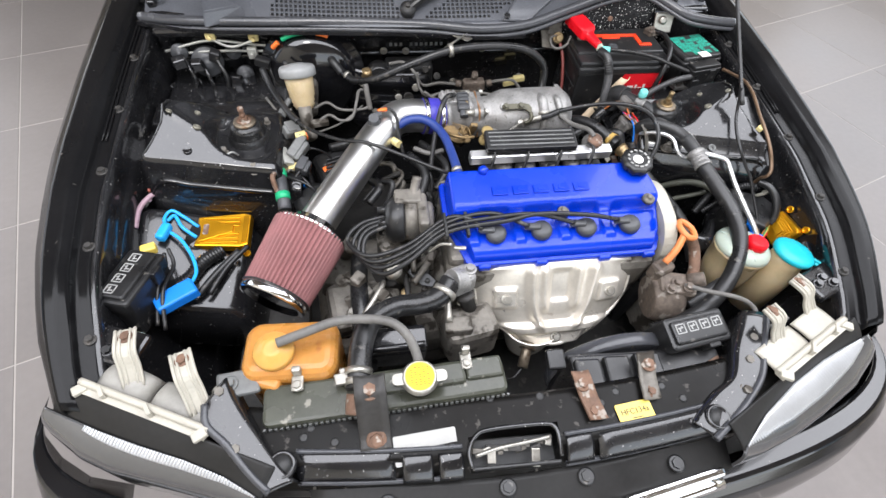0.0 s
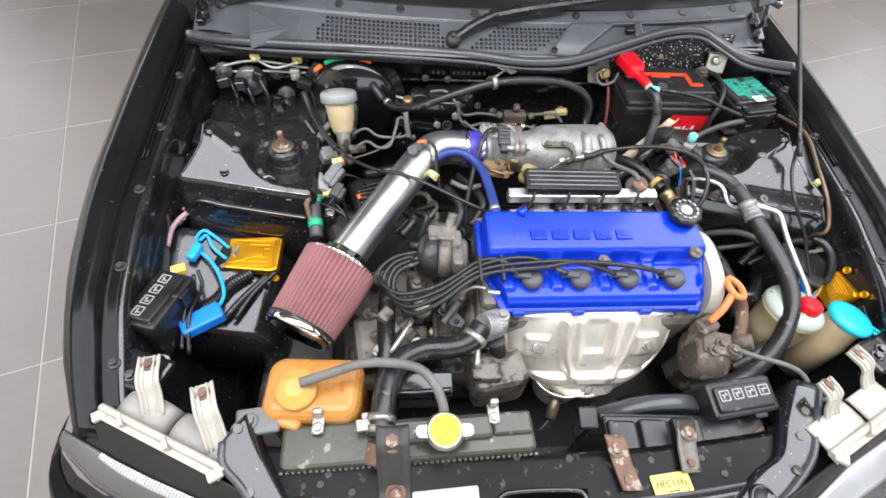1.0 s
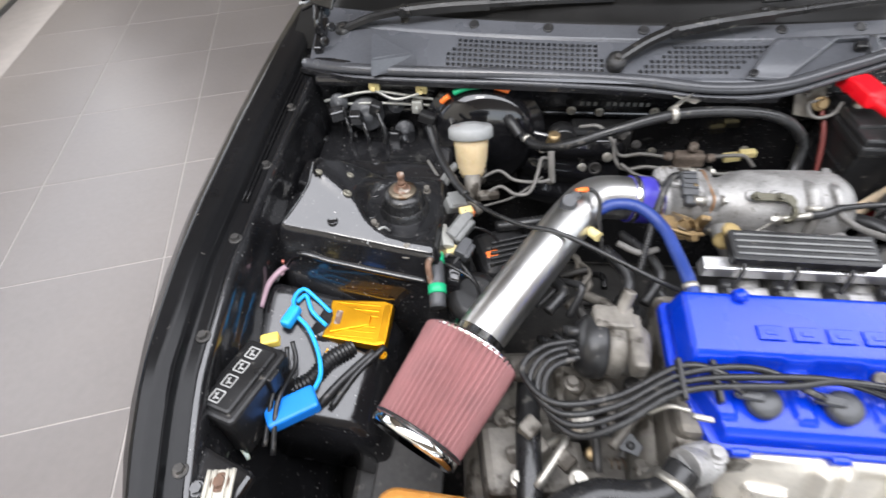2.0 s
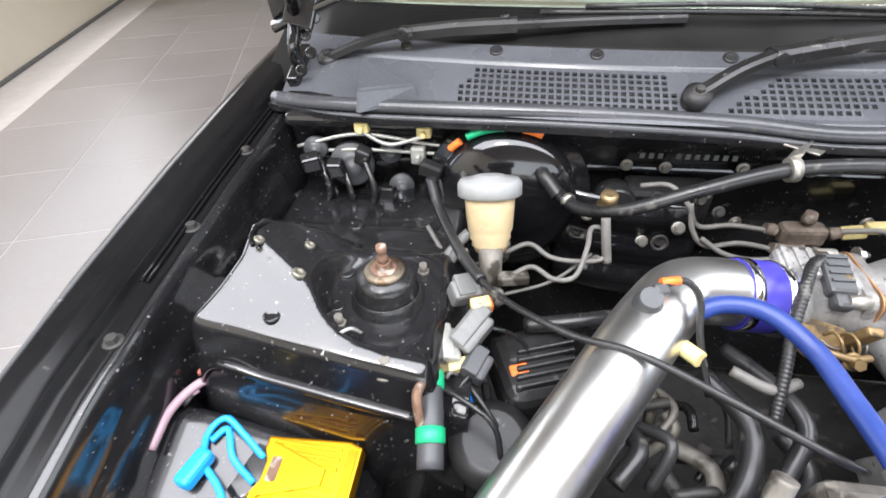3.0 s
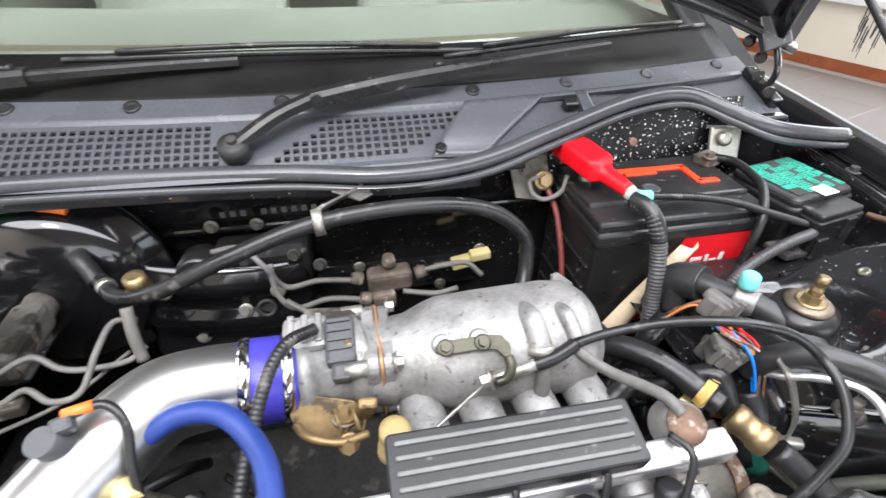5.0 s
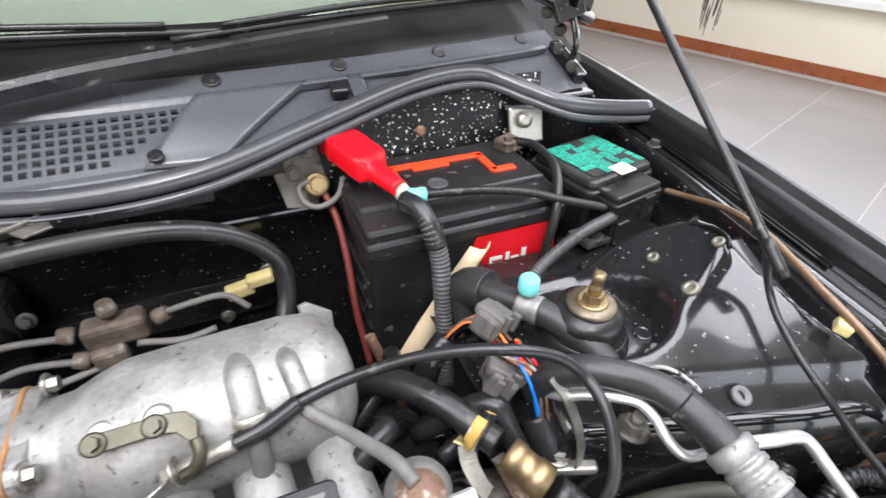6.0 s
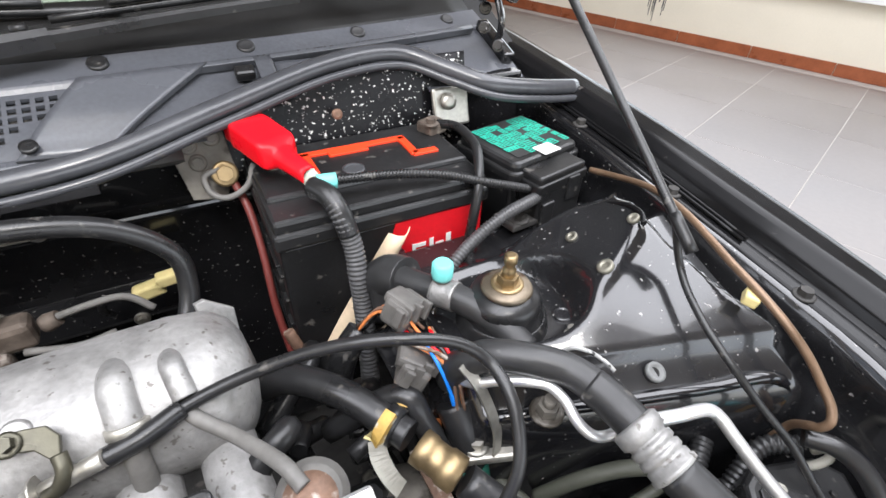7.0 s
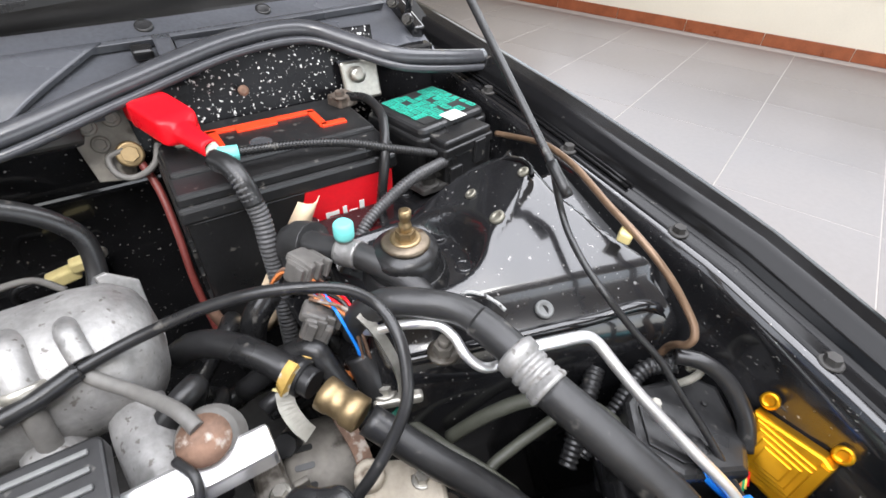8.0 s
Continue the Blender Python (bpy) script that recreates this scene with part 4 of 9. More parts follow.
def wiper(pivot, joint, tip, blade_a, blade_b):
    arm = B()
    p, j, t = Vector(pivot), Vector(joint), Vector(tip)
    lathe(arm, [(0.016, -0.012), (0.018, 0.0), (0.017, 0.008), (0.009, 0.011)], aim(p, p + Vector((0, -0.4, 0.9))), 20)
    def section(w, h):
        return [(-w, -h), (w, -h), (w, h * 0.4), (w * 0.6, h), (-w * 0.6, h), (-w, h * 0.4)]
    strip(arm, [p + Vector((0, 0, 0.004)), p.lerp(j, 0.5) + Vector((0, 0, 0.008)), j + Vector((0, 0, 0.002))], section(0.010, 0.006))
    head, tail = B(), B()
    strip(head, [j - (t - j) * 0.01, j.lerp(t, 0.2) + Vector((0, 0, 0.004)), j.lerp(t, 0.42) + Vector((0, 0, 0.004))], section(0.0125, 0.0085))
    strip(tail, [j.lerp(t, 0.38) + Vector((0, 0, 0.004)), j.lerp(t, 0.7) + Vector((0, 0, 0.003)), t], section(0.0075, 0.005))
    rod(arm, j - (t - j).cross(Vector((0, 0, 1))).normalized() * 0.014, j + (t - j).cross(Vector((0, 0, 1))).normalized() * 0.014, 0.008)
    mid = j.lerp(t, 0.36) + Vector((0, 0, 0.013))
    rod(head, mid, mid + Vector((0.012, 0, 0.002)), 0.004)
    ob = part("wiper", arm, M_PLASTIC, car, "black windscreen wiper")
    part("arm_head", head, M_PLASTIC, ob)
    part("arm_rod", tail, M_PLASTIC, ob)
    bl = B()
    a, b = Vector(blade_a), Vector(blade_b)
    tube(bl, [a, a.lerp(b, 0.5) + Vector((0, -0.012, 0.006)), b], 0.004, 8, 8)
    tube(bl, [a.lerp(b, 0.12) + Vector((0, -0.006, 0.010)), a.lerp(b, 0.5) + Vector((0, -0.014, 0.016)), a.lerp(b, 0.88) + Vector((0, -0.006, 0.010))], 0.0035, 8, 8)
    part("blade", bl, M_RUBBER, ob)
    nut = B()
    bolt(nut, p + Vector((0, -0.004, 0.009)), p + Vector((0, -0.4, 0.9)), 0.006, 0.005)
    part("pivot_nut", nut, M_DARK, ob)


wiper((-0.102, 0.930, 0.897), (-0.010, 0.968, 0.936), (0.40, 1.055, 0.962), (0.16, 1.050, 0.955), (0.60, 1.125, 0.968))
wiper((-0.630, 1.060, 0.895), (-0.500, 1.045, 0.940), (-0.10, 1.060, 0.958), (-0.30, 1.072, 0.962), (0.22, 1.072, 0.956))


# open bonnet on its hinges and prop
LIFT = radians(72)


def bonnet_at(u, v):
    x = -0.70 + 1.40 * u
    k = (x / 0.70) ** 2
    s = 0.135 * (1 - k) + (0.93 - 0.05 * k - 0.135 * (1 - k)) * v
    drop = 0.05 * k
    return Vector((x * (1 - 0.10 * v), 1.075 - math.cos(LIFT) * s + math.sin(LIFT) * -drop * 0.6, 0.955 + math.sin(LIFT) * s - drop * 0.3))


bonnet = part("bonnet", sheet(B(), 40, 24, bonnet_at, 0.002), M_PAINT, car, "open black bonnet lid")
rim_ = B()
tube(rim_, [bonnet_at(u, 0.01) + Vector((0, -0.006, 0.002)) for u in [k / 16 for k in range(17)]], 0.010, 8, 3, flat=0.7)
for u in (0.03, 0.97):
    tube(rim_, [bonnet_at(u, v) + Vector((0, -0.008, 0)) for v in (0.02, 0.3, 0.6, 0.97)], 0.012, 8, 5)
tube(rim_, [bonnet_at(u, 0.985) + Vector((0, -0.008, 0)) for u in [0.03 + 0.94 * k / 8 for k in range(9)]], 0.012, 8, 3)
for v in (0.25, 0.6):
    tube(rim_, [bonnet_at(u, v) + Vector((0, -0.010, 0)) for u in [0.06 + 0.88 * k / 8 for k in range(9)]], 0.016, 8, 3, flat=0.5)
part("bonnet_frame", rim_, M_BAY, bonnet, "black stiffening frame under the bonnet")
for side in (-1, 1):
    hg = B()
    box(hg, (side * 0.672, 1.045, 0.880), (0.018, 0.085, 0.045), (20, 0, 0), 0.003)
    tube(hg, [(side * 0.668, 1.03, 0.890), (side * 0.664, 1.015, 0.925), (side * 0.662, 1.035, 0.965), (side * 0.655, 1.045, 1.02)], 0.010, 8, 6, flat=0.5)
    box(hg, (side * 0.640, 1.040, 1.00), (0.045, 0.012, 0.10), (-20, side * -18, 0), 0.003)
    for k in range(4):
        bolt(hg, (side * (0.655 - 0.012 * (k % 2)), 1.005 + 0.02 * k, 0.897 + 0.02 * k), (side * 0.3, 0.6, 1.1), 0.006, 0.006)
    part("bonnet_hinge", hg, M_BAY, car, "black bonnet hinge")
prop = B()
d = Vector((0.06, 0.82, 0.570))
j = Vector((0.575, 0.620, 0.871))
tube(prop, [j - d * 0.03, j + d * 0.25, j + d * 0.46], 0.0040, 10, 8)
ps_ = part("prop_rod", prop, M_PLASTIC, car, "thin bonnet prop rod in a grey sleeve")
thin = B()
tube(thin, [j, (0.577, 0.613, 0.852), (0.577, 0.602, 0.834), (0.572, 0.584, 0.821), (0.566, 0.556, 0.809), (0.565, 0.526, 0.796), (0.574, 0.499, 0.775), (0.584, 0.475, 0.757), (0.588, 0.450, 0.737), (0.592, 0.415, 0.712), (0.594, 0.36, 0.67)], 0.0031, 8, 8)
tube(thin, [j - d * 0.03, j + d * 0.004], 0.0050, 10, 4)
part("lower_rod", thin, M_PLASTIC, ps_)


# ---- front end: panel, lamps, grille ----
panel = B()


def cross_at(u, v):
    x = -0.47 + 0.94 * u
    bow = 0.035 * (x / 0.47) ** 2
    prof = ((0.104, 0.640), (0.100, 0.692), (0.094, 0.700), (0.056, 0.699), (0.016, 0.697), (0.008, 0.684), (-0.004, 0.666), (-0.010, 0.658), (-0.010, 0.600))
    k = v * (len(prof) - 1)
    i = min(int(k), len(prof) - 2)
    f = k - i
    y, z = prof[i][0] * (1 - f) + prof[i + 1][0] * f, prof[i][1] * (1 - f) + prof[i + 1][1] * f
    return (x, y + bow - 0.004, z)


sheet(panel, 60, 40, lambda u, v: cross_at(u, 1 - v), 0.002)
gap = [f for f in panel.faces if -0.092 < f.calc_center_median().x < 0.040 and -0.006 < f.calc_center_median().y < 0.041]
bmesh.ops.delete(panel, geom=gap, context="FACES")
front = part("front_panel", panel, M_DUSTYBLACK, car, "dusty black front cross panel above the radiator")
lips = B()
for x0, x1, y0 in ((0.052, 0.096, 0.020), (0.104, 0.325, 0.018), (-0.345, -0.205, 0.022), (-0.195, -0.150, 0.016), (-0.142, -0.105, 0.016)):
    sheet(lips, 10, 8, lambda u, v: (x0 + (x1 - x0) * u, y0 + 0.018 * ((x0 + (x1 - x0) * u) / 0.3) ** 2 - 0.034 * (1 - v), 0.697 - 0.020 * (1 - v) ** 2.2 + 0.0035 * math.sin(math.pi * u) ** 0.3), 0.003)
parts("front_lip", lips, M_BAY, front)
# folds take a greyer colour than the panel, standing in for their highlights
for x0, x1 in ((-0.345, -0.105), (0.052, 0.300)):
    line = [(x0 + (x1 - x0) * k / 8, 0.024 + 0.018 * ((x0 + (x1 - x0) * k / 8) / 0.3) ** 2, 0.6985) for k in range(9)]
    part("rolled_edge", tube(B(), line, 0.0036, 8, 5), M_SEAL_EDGE, front, "rolled edge of the panel with its highlight in the grey")
    part("lower_fold", tube(B(), [(x, y - 0.036, z - 0.028) for x, y, z in line], 0.0042, 8, 5), M_SEAL_EDGE, front, "lower fold of the panel with its highlight in the grey")
# black discs laid on the panel as the shade inside its holes
dots = B()
for x, y in ((-0.335, 0.062), (-0.325, 0.075), (-0.29, 0.050), (0.125, 0.060), (0.155, 0.075), (0.235, 0.075), (0.262, 0.052), (-0.05, 0.088), (0.03, 0.082)):
    lathe(dots, [(0.0065, -0.002), (0.0065, 0.001), (0.004, 0.0012)], pose(x, y + 0.004, 0.699), 14)
parts("panel_hole", dots, M_INK_HOLE, front)
latch = thing("bonnet_latch", (-0.03, 0.01, 0.64), "greasy bonnet latch in a black housing", "latch")
# floor coloured black for the shade in the latch opening
part("housing", box(B(), (-0.026, 0.012, 0.652), (0.140, 0.060, 0.010), (12, 0, -2), 0.002), M_INK_HOLE, latch, "latch recess with its shade in a black floor")
rimline = [(-0.094, -0.006, 0.694), (-0.096, 0.016, 0.699), (-0.084, 0.036, 0.7015), (-0.060, 0.044, 0.7015), (0.020, 0.043, 0.7015), (0.040, 0.036, 0.7015), (0.043, 0.016, 0.699), (0.042, -0.004, 0.692)]
part("recess_rim", tube(B(), rimline, 0.0036, 8, 6), M_BAY, latch, "folded black rim of the latch recess")
part("front_wall", box(B(), (-0.026, -0.006, 0.674), (0.134, 0.006, 0.034), (8, 0, -2), 0.002), M_PLASTIC, latch)
rl_ = random.Random(11)
for k in range(11):
    lm = B()
    x = -0.080 + 0.0110 * k
    box(lm, (x, 0.020 + rl_.uniform(-0.006, 0.006), 0.682 + rl_.uniform(-0.006, 0.006)), (rl_.uniform(0.008, 0.020), rl_.uniform(0.005, 0.012), rl_.uniform(0.004, 0.010)), (20, rl_.uniform(-14, 14), rl_.uniform(-16, 16)), 0.0015)
    part("catch", lm, (M_DIRTYALU, M_STEEL, M_DARK)[k % 3], latch, "worn steel catch")
lm = B()
tube(lm, [(-0.086, 0.012, 0.688), (-0.05, 0.018, 0.692), (0.0, 0.022, 0.692), (0.034, 0.026, 0.690)], 0.0032, 8, 6)
part("latch_rod", lm, M_STEEL, latch)
for x, y, s in ((0.004, 0.000, 0.026), (-0.062, 0.008, 0.018)):
    part("lever", box(B(), (x, y, 0.687), (0.013, s, 0.005), (24, 0, -6), 0.0015), M_STEEL, latch, "worn steel lever")
sticker = B()
prism(sticker, rounded(0.094, 0.042, 0.003), 0, 0.0006, pose(-0.158, 0.032, 0.6975, 20, 0, 3))
part("sticker", sticker, M_PLATE, front, "blank dull white plate")
lab = part("refrigerant_label", prism(B(), rounded(0.060, 0.030, 0.003), 0, 0.0006, pose(0.174, 0.044, 0.7008, 3, 0, 5)), M_YELLOW, front, "yellow refrigerant label with black lettering")
text_part("lettering", "HFC134a", 0.0125, pose(0.174, 0.045, 0.7020, 3, 0, 5), M_INK_HOLE, lab)
ink = B()
box(ink, (0.1755, 0.0350, 0.7011), (0.018, 0.0015, 0.0006), (3, 0, 5))
part("print", ink, M_INK_HOLE, lab)

stay = thing("centre_stay", (-0.23, 0.07, 0.69), "rusty black steel stay bolted over the front panel", "bracket")
sb = B()
sheet(sb, 4, 14, lambda u, v: (-0.256 + 0.046 * u + 0.003 * v, 0.120 - 0.085 * v, 0.768 - 0.070 * smooth01((v - 0.25) / 0.6) + 0.006 * abs(2 * u - 1) ** 2), 0.004)
part("bar", sb, M_DARK, stay)
sbb = B()
bolt(sbb, (-0.233, 0.100, 0.766), (-0.233, 0.09, 1), 0.010, 0.007)
bolt(sbb, (-0.229, 0.048, 0.706), (-0.229, 0.0, 0.8), 0.010, 0.006)
parts("stay_bolt", sbb, M_RUST, stay)
for x, y, tilt, w in ((0.098, 0.062, -8, 0.030), (0.218, 0.082, 6, 0.030)):
    br = thing("fan_bracket", (x, y, 0.70), "rust-stained steel bracket on the front panel", "bracket", "fan brackets")
    bb = B()
    sheet(bb, 4, 8, lambda u, v: (x + (u - 0.5) * w + 0.012 * v * (1 if tilt < 0 else -1), y + 0.050 - 0.075 * v, 0.716 - 0.012 * smooth01(v * 1.6) + 0.004 * abs(2 * u - 1)), 0.003)
    part("plate", bb, M_RUST if tilt < 0 else M_DIRTYALU, br)
    b2 = B()
    bolt(b2, (x, y + 0.030, 0.716), (x, y + 0.03, 1), 0.0085, 0.006)
    bolt(b2, (x + 0.008 * (1 if tilt < 0 else -1), y - 0.012, 0.706), (x, y - 0.012, 1), 0.0065, 0.005)
    parts("fixing_bolt", b2, M_RUST, br)


def headlight(side, o, i, brackets):
    h = thing("headlight", (side * o[0] * 0.9, 0.10, 0.55), "headlamp with white plastic brackets and a clear lens", "headlight", "headlights")
    w = B()
    o, i = Vector((*o, 0)), Vector((*i, 0))
    along, LEN = (i - o).normalized(), (i - o).length

    def P(a, b, z):
        """a: along the lamp from its outer end, b: forwards across it."""
        q = o + along * a + Vector((-along.y, along.x, 0)) * b
        return Vector((side * q.x, q.y, z))

    def Q(a, b, z):
        """The same on the housing, which stands at a slight angle to the lens."""
        return P(a, b + 0.011 - 0.07 * a, z)
    tube(w, [Q(0.024 + (LEN - 0.018) * k / 5, 0.0, 0.738 - 0.03 * LEN * k / 5) for k in range(6)], 0.0055, 8, 5)
    strip(w, [Q(0.024 + (LEN - 0.018) * k / 5, 0.006, 0.733 - 0.03 * LEN * k / 5) for k in range(6)], [(-0.008, -0.002), (0.008, -0.002), (0.008, 0.002), (-0.008, 0.002)])
    for a in (0.030, LEN):
        box(w, Q(a, 0.010, 0.734), (0.020, 0.015, 0.008), (0, 0, -30 * side), 0.002)
    for a in (LEN * 0.28, LEN * 0.62):
        box(w, Q(a, 0.004, 0.737), (0.006, 0.020, 0.014), (0, 0, -30 * side), 0.001)
    part("lamp_housing", w, M_WHITE, h, "aged white plastic lamp housing")
    for a0, a1 in ((0.028, LEN * 0.50), (LEN * 0.52, LEN - 0.002)):
        c = B()
        sheet(c, 12, 8, lambda u, v: Q(a0 + (a1 - a0) * (u if side < 0 else 1 - u), -0.044 + 0.044 * v, (0.718 if side < 0 else 0.728) - 0.03 * (a0 + (a1 - a0) * u) + (0.009 if side < 0 else 0.002) * math.sin(math.pi * (0.15 + 0.85 * v)) - (0.020 if side < 0 else 0.004) * abs(2 * u - 1) ** 6), 0.004)
        part("lamp_chamber", c, M_GREYWHITE if side < 0 else M_WHITE, h, "greyed plastic chamber" if side < 0 else "aged white plastic flange")
    for (bx, by), (cx, cy) in brackets:
        t = B()
        p, q = Vector((side * bx, by, 0)), Vector((side * cx, cy, 0))
        line = [p + (p - q) * 0.20 + Vector((0, 0, 0.763)), p.lerp(q, 0.36) + Vector((0, 0, 0.760)), p.lerp(q, 0.62) + Vector((0, 0, 0.740)), q + Vector((0, 0, 0.720))]
        sx = (q - p).normalized().cross(Vector((0, 0, 1)))
        for k, e in ((-0.0135, 0.0026), (-0.0065, 0.0018), (0.0065, 0.0018), (0.0135, 0.0026)):
            tube(t, [v + sx * k + Vector((0, 0, 0.003)) for v in line], e, 6, 4)
        strip(t, line, [(-0.014, -0.002), (0.014, -0.002), (0.014, 0.002), (-0.014, 0.002)], n=4)
        ob = part("lamp_bracket", t, M_WHITE, h, "white plastic mounting bracket")
        b = B()
        bolt(b, p + Vector((0, 0, 0.764)), p + Vector((0, 0, 1)), 0.0070, 0.004)
        part("bracket_bolt", b, M_RUST, ob)
    span = 0.340
    UP = ((-0.02, 0.054), (0.08, 0.050), (0.145, 0.044), (0.214, 0.035), (0.276, 0.032), (0.34, 0.037)) if side < 0 else ((-0.02, 0.054), (0.045, 0.040), (0.10, 0.030), (0.18, 0.023), (0.265, 0.025), (0.34, 0.038))
    LOW = ((-0.05, 0.064), (0.0, 0.079), (0.055, 0.088), (0.106, 0.087), (0.194, 0.072), (0.29, 0.056), (0.34, 0.050)) if side < 0 else ((-0.05, 0.076), (0.0, 0.090), (0.058, 0.097), (0.147, 0.090), (0.224, 0.080), (0.285, 0.066), (0.34, 0.048))

    def way(u, lead=0.0):
        return (span + lead) * (u if side < 0 else 1 - u) - lead
    top = B()
    sheet(top, 28, 10, lambda u, v: P(way(u), (0.018 - 0.06 * way(u)) + (lerp_table(UP, way(u)) - (0.018 - 0.06 * way(u))) * v, 0.731 - 0.045 * way(u) - 0.014 * v - 0.010 * v * v), 0.003)
    part("lamp_top", top, M_DUSTYPANEL, h, "dusty black upper lamp cover")
    ln = B()

    def lens_at(u, v):
        a = way(u, 0.014)
        p0, p1 = lerp_table(UP, a) + 0.001, lerp_table(LOW, a)
        f = min(v / 0.7, 1.0)
        z = 0.707 - 0.045 * max(a, 0.0) - 0.012 * math.sin(0.5 * math.pi * f) - 0.040 * f ** 2.2 - 0.055 * max(0.0, v - 0.7) / 0.3
        return P(a, p0 + (p1 - p0) * math.sin(0.5 * math.pi * f) ** 0.9, z)
    sheet(ln, 60, 24, lens_at, 0.004)
    lens = part("lens", ln, M_HEADLAMP, h, "clear curved lamp lens")
    fl = B()
    # right band is wider: the lens's bright reflection is put into its pale colour
    deep = 0.15 if side < 0 else 0.30
    u0, u1 = (0.20, 0.97) if side < 0 else (0.03, 0.94)

    def band_at(u, v):
        w_ = u0 + (u1 - u0) * u
        thin = math.sin(math.pi * min(1.0, max(0.0, 0.08 + 0.9 * u))) ** 0.5
        return lens_at(w_, 0.01 + deep * v * thin) + Vector((0, 0, 0.0026 + (0.0006 if side < 0 else 0.0002) * math.cos(2 * math.pi * u * 56)))
    sheet(fl, 336, 6, band_at, 0.002)
    part("fluted_band", fl, M_LENSRIDGE, lens, "whitish fluted band along the lens, widened where it stands for a reflection")
    return h


def lamp_strut(outer, inner, bolts, hole):
    """A pressed steel corner: a shelf between the lamp's inner edge and the bay, a raised bead along the lamp, bolts and a round drain hole."""
    s = thing("lamp_strut", outer[0], "glossy black pressed steel corner beside the headlamp", "strut", "lamp struts")
    a, c = spline(outer, 6), spline(inner, 6)
    n = len(a) - 1

    def shelf(u, v):
        k = min(int(round(u * n)), n)
        p = Vector(a[k]).lerp(Vector(c[min(k, len(c) - 1)]), v)
        return p + Vector((0, 0, 0.0035 * math.sin(math.pi * v) ** 0.5 - 0.030 * smooth01((v - 0.86) / 0.14)))
    turn = outer[0][0] < 0
    part("pressing", sheet(B(), n, 12, (lambda u, v: shelf(1 - u, v)) if turn else shelf, 0.002), M_BAY, s)
    # the bead's lighter grey puts the edge highlight into its colour
    part("edge_bead", tube(B(), [Vector(p) + Vector((0, 0, 0.002)) for p in outer], 0.0062, 10, 6, flat=0.8), M_SEAL_EDGE, s, "rounded edge along the lamp with its highlight in the grey")
    for p in bolts:
        part("strut_bolt", bolt(B(), p, (p[0], p[1] - 0.1, p[2] + 0.6), 0.0075, 0.005), M_DIRTYALU, s)
    part("drain_ring", lathe(B(), [(0.0205, -0.004), (0.020, 0.005), (0.018, 0.008), (0.015, 0.008), (0.0135, 0.005)], pose(*hole, 8, 0, 0), 30), M_BAY, s, "raised rim of the drain hole")
    # a black disc gives the hole its inner shade
    part("drain_hole", lathe(B(), [(0.0138, 0.003), (0.0138, 0.0050), (0.001, 0.0052)], pose(*hole, 8, 0, 0), 24), M_INK_HOLE, s)
    return s


lamp_strut([(-0.470, 0.118, 0.733), (-0.464, 0.089, 0.730), (-0.437, 0.062, 0.721), (-0.406, 0.024, 0.708), (-0.378, -0.004, 0.700)],
           [(-0.440, 0.160, 0.738), (-0.420, 0.120, 0.732), (-0.395, 0.078, 0.722), (-0.366, 0.036, 0.708), (-0.340, 0.008, 0.700)],
           [(-0.450, 0.134, 0.737), (-0.424, 0.055, 0.718)], (-0.362, 0.030, 0.702))
lamp_strut([(0.466, 0.176, 0.722), (0.425, 0.116, 0.722), (0.396, 0.069, 0.717), (0.352, 0.032, 0.711), (0.312, 0.006, 0.706), (0.282, -0.012, 0.701)],
           [(0.424, 0.190, 0.718), (0.378, 0.130, 0.716), (0.346, 0.078, 0.712), (0.310, 0.060, 0.706), (0.278, 0.040, 0.702), (0.256, 0.020, 0.700)],
           [(0.417, 0.136, 0.721), (0.390, 0.099, 0.719), (0.362, 0.052, 0.715)], (0.298, 0.018, 0.705))
headlight(-1, (0.665, 0.193), (0.468, 0.080), (((0.589, 0.224), (0.579, 0.161)), ((0.501, 0.177), (0.477, 0.112))))
headlight(1, (0.605, 0.165), (0.424, 0.067), (((0.524, 0.211), (0.549, 0.163)), ((0.442, 0.161), (0.457, 0.120))))

bp = B()


def bumper_at(u, v):
    a = math.pi * (u - 0.5) * 0.98
    x = 0.780 * math.sin(a)
    y = 0.19 - 0.288 * max(math.cos(a), 0.0) ** 0.62
    prof = ((0.060, 0.600), (0.022, 0.604), (0.0, 0.582), (-0.02, 0.52), (-0.03, 0.42), (-0.01, 0.25))
    k = v * (len(prof) - 1)
    i = min(int(k), len(prof) - 2)
    f = k - i
    return (x, y - (prof[i][0] * (1 - f) + prof[i + 1][0] * f) * -1, prof[i][1] * (1 - f) + prof[i + 1][1] * f)


sheet(bp, 50, 20, lambda u, v: bumper_at(u, 1 - v), 0.003)
part("bumper", bp, M_PAINT, car, "black front bumper")
gb = B()
sheet(gb, 24, 6, lambda u, v: (-0.33 + 0.66 * u, -0.075 + 0.062 * v + 0.03 * (2 * u - 1) ** 2, 0.640 + 0.018 * v), 0.003)
grille = part("grille_top", gb, M_DUSTYPANEL, car, "dusty black grille top")
gc = B()
box(gc, (0.22, -0.060, 0.650), (0.17, 0.014, 0.016), (10, 0, 8), 0.004)
tube(gc, [(-0.30, -0.062, 0.642), (-0.15, -0.082, 0.640), (0.0, -0.088, 0.640), (0.15, -0.082, 0.640), (0.30, -0.062, 0.642)], 0.010, 8, 6)
part("grille_bar", gc, M_CHROME, grille, "chrome grille bar")
gs = B()
for x in (-0.22, -0.04, 0.083, 0.232):
    bolt(gs, (x, -0.030, 0.656), (x, -0.04, 1), 0.009, 0.003)
parts("grille_clip", gs, M_PLASTIC, grille)

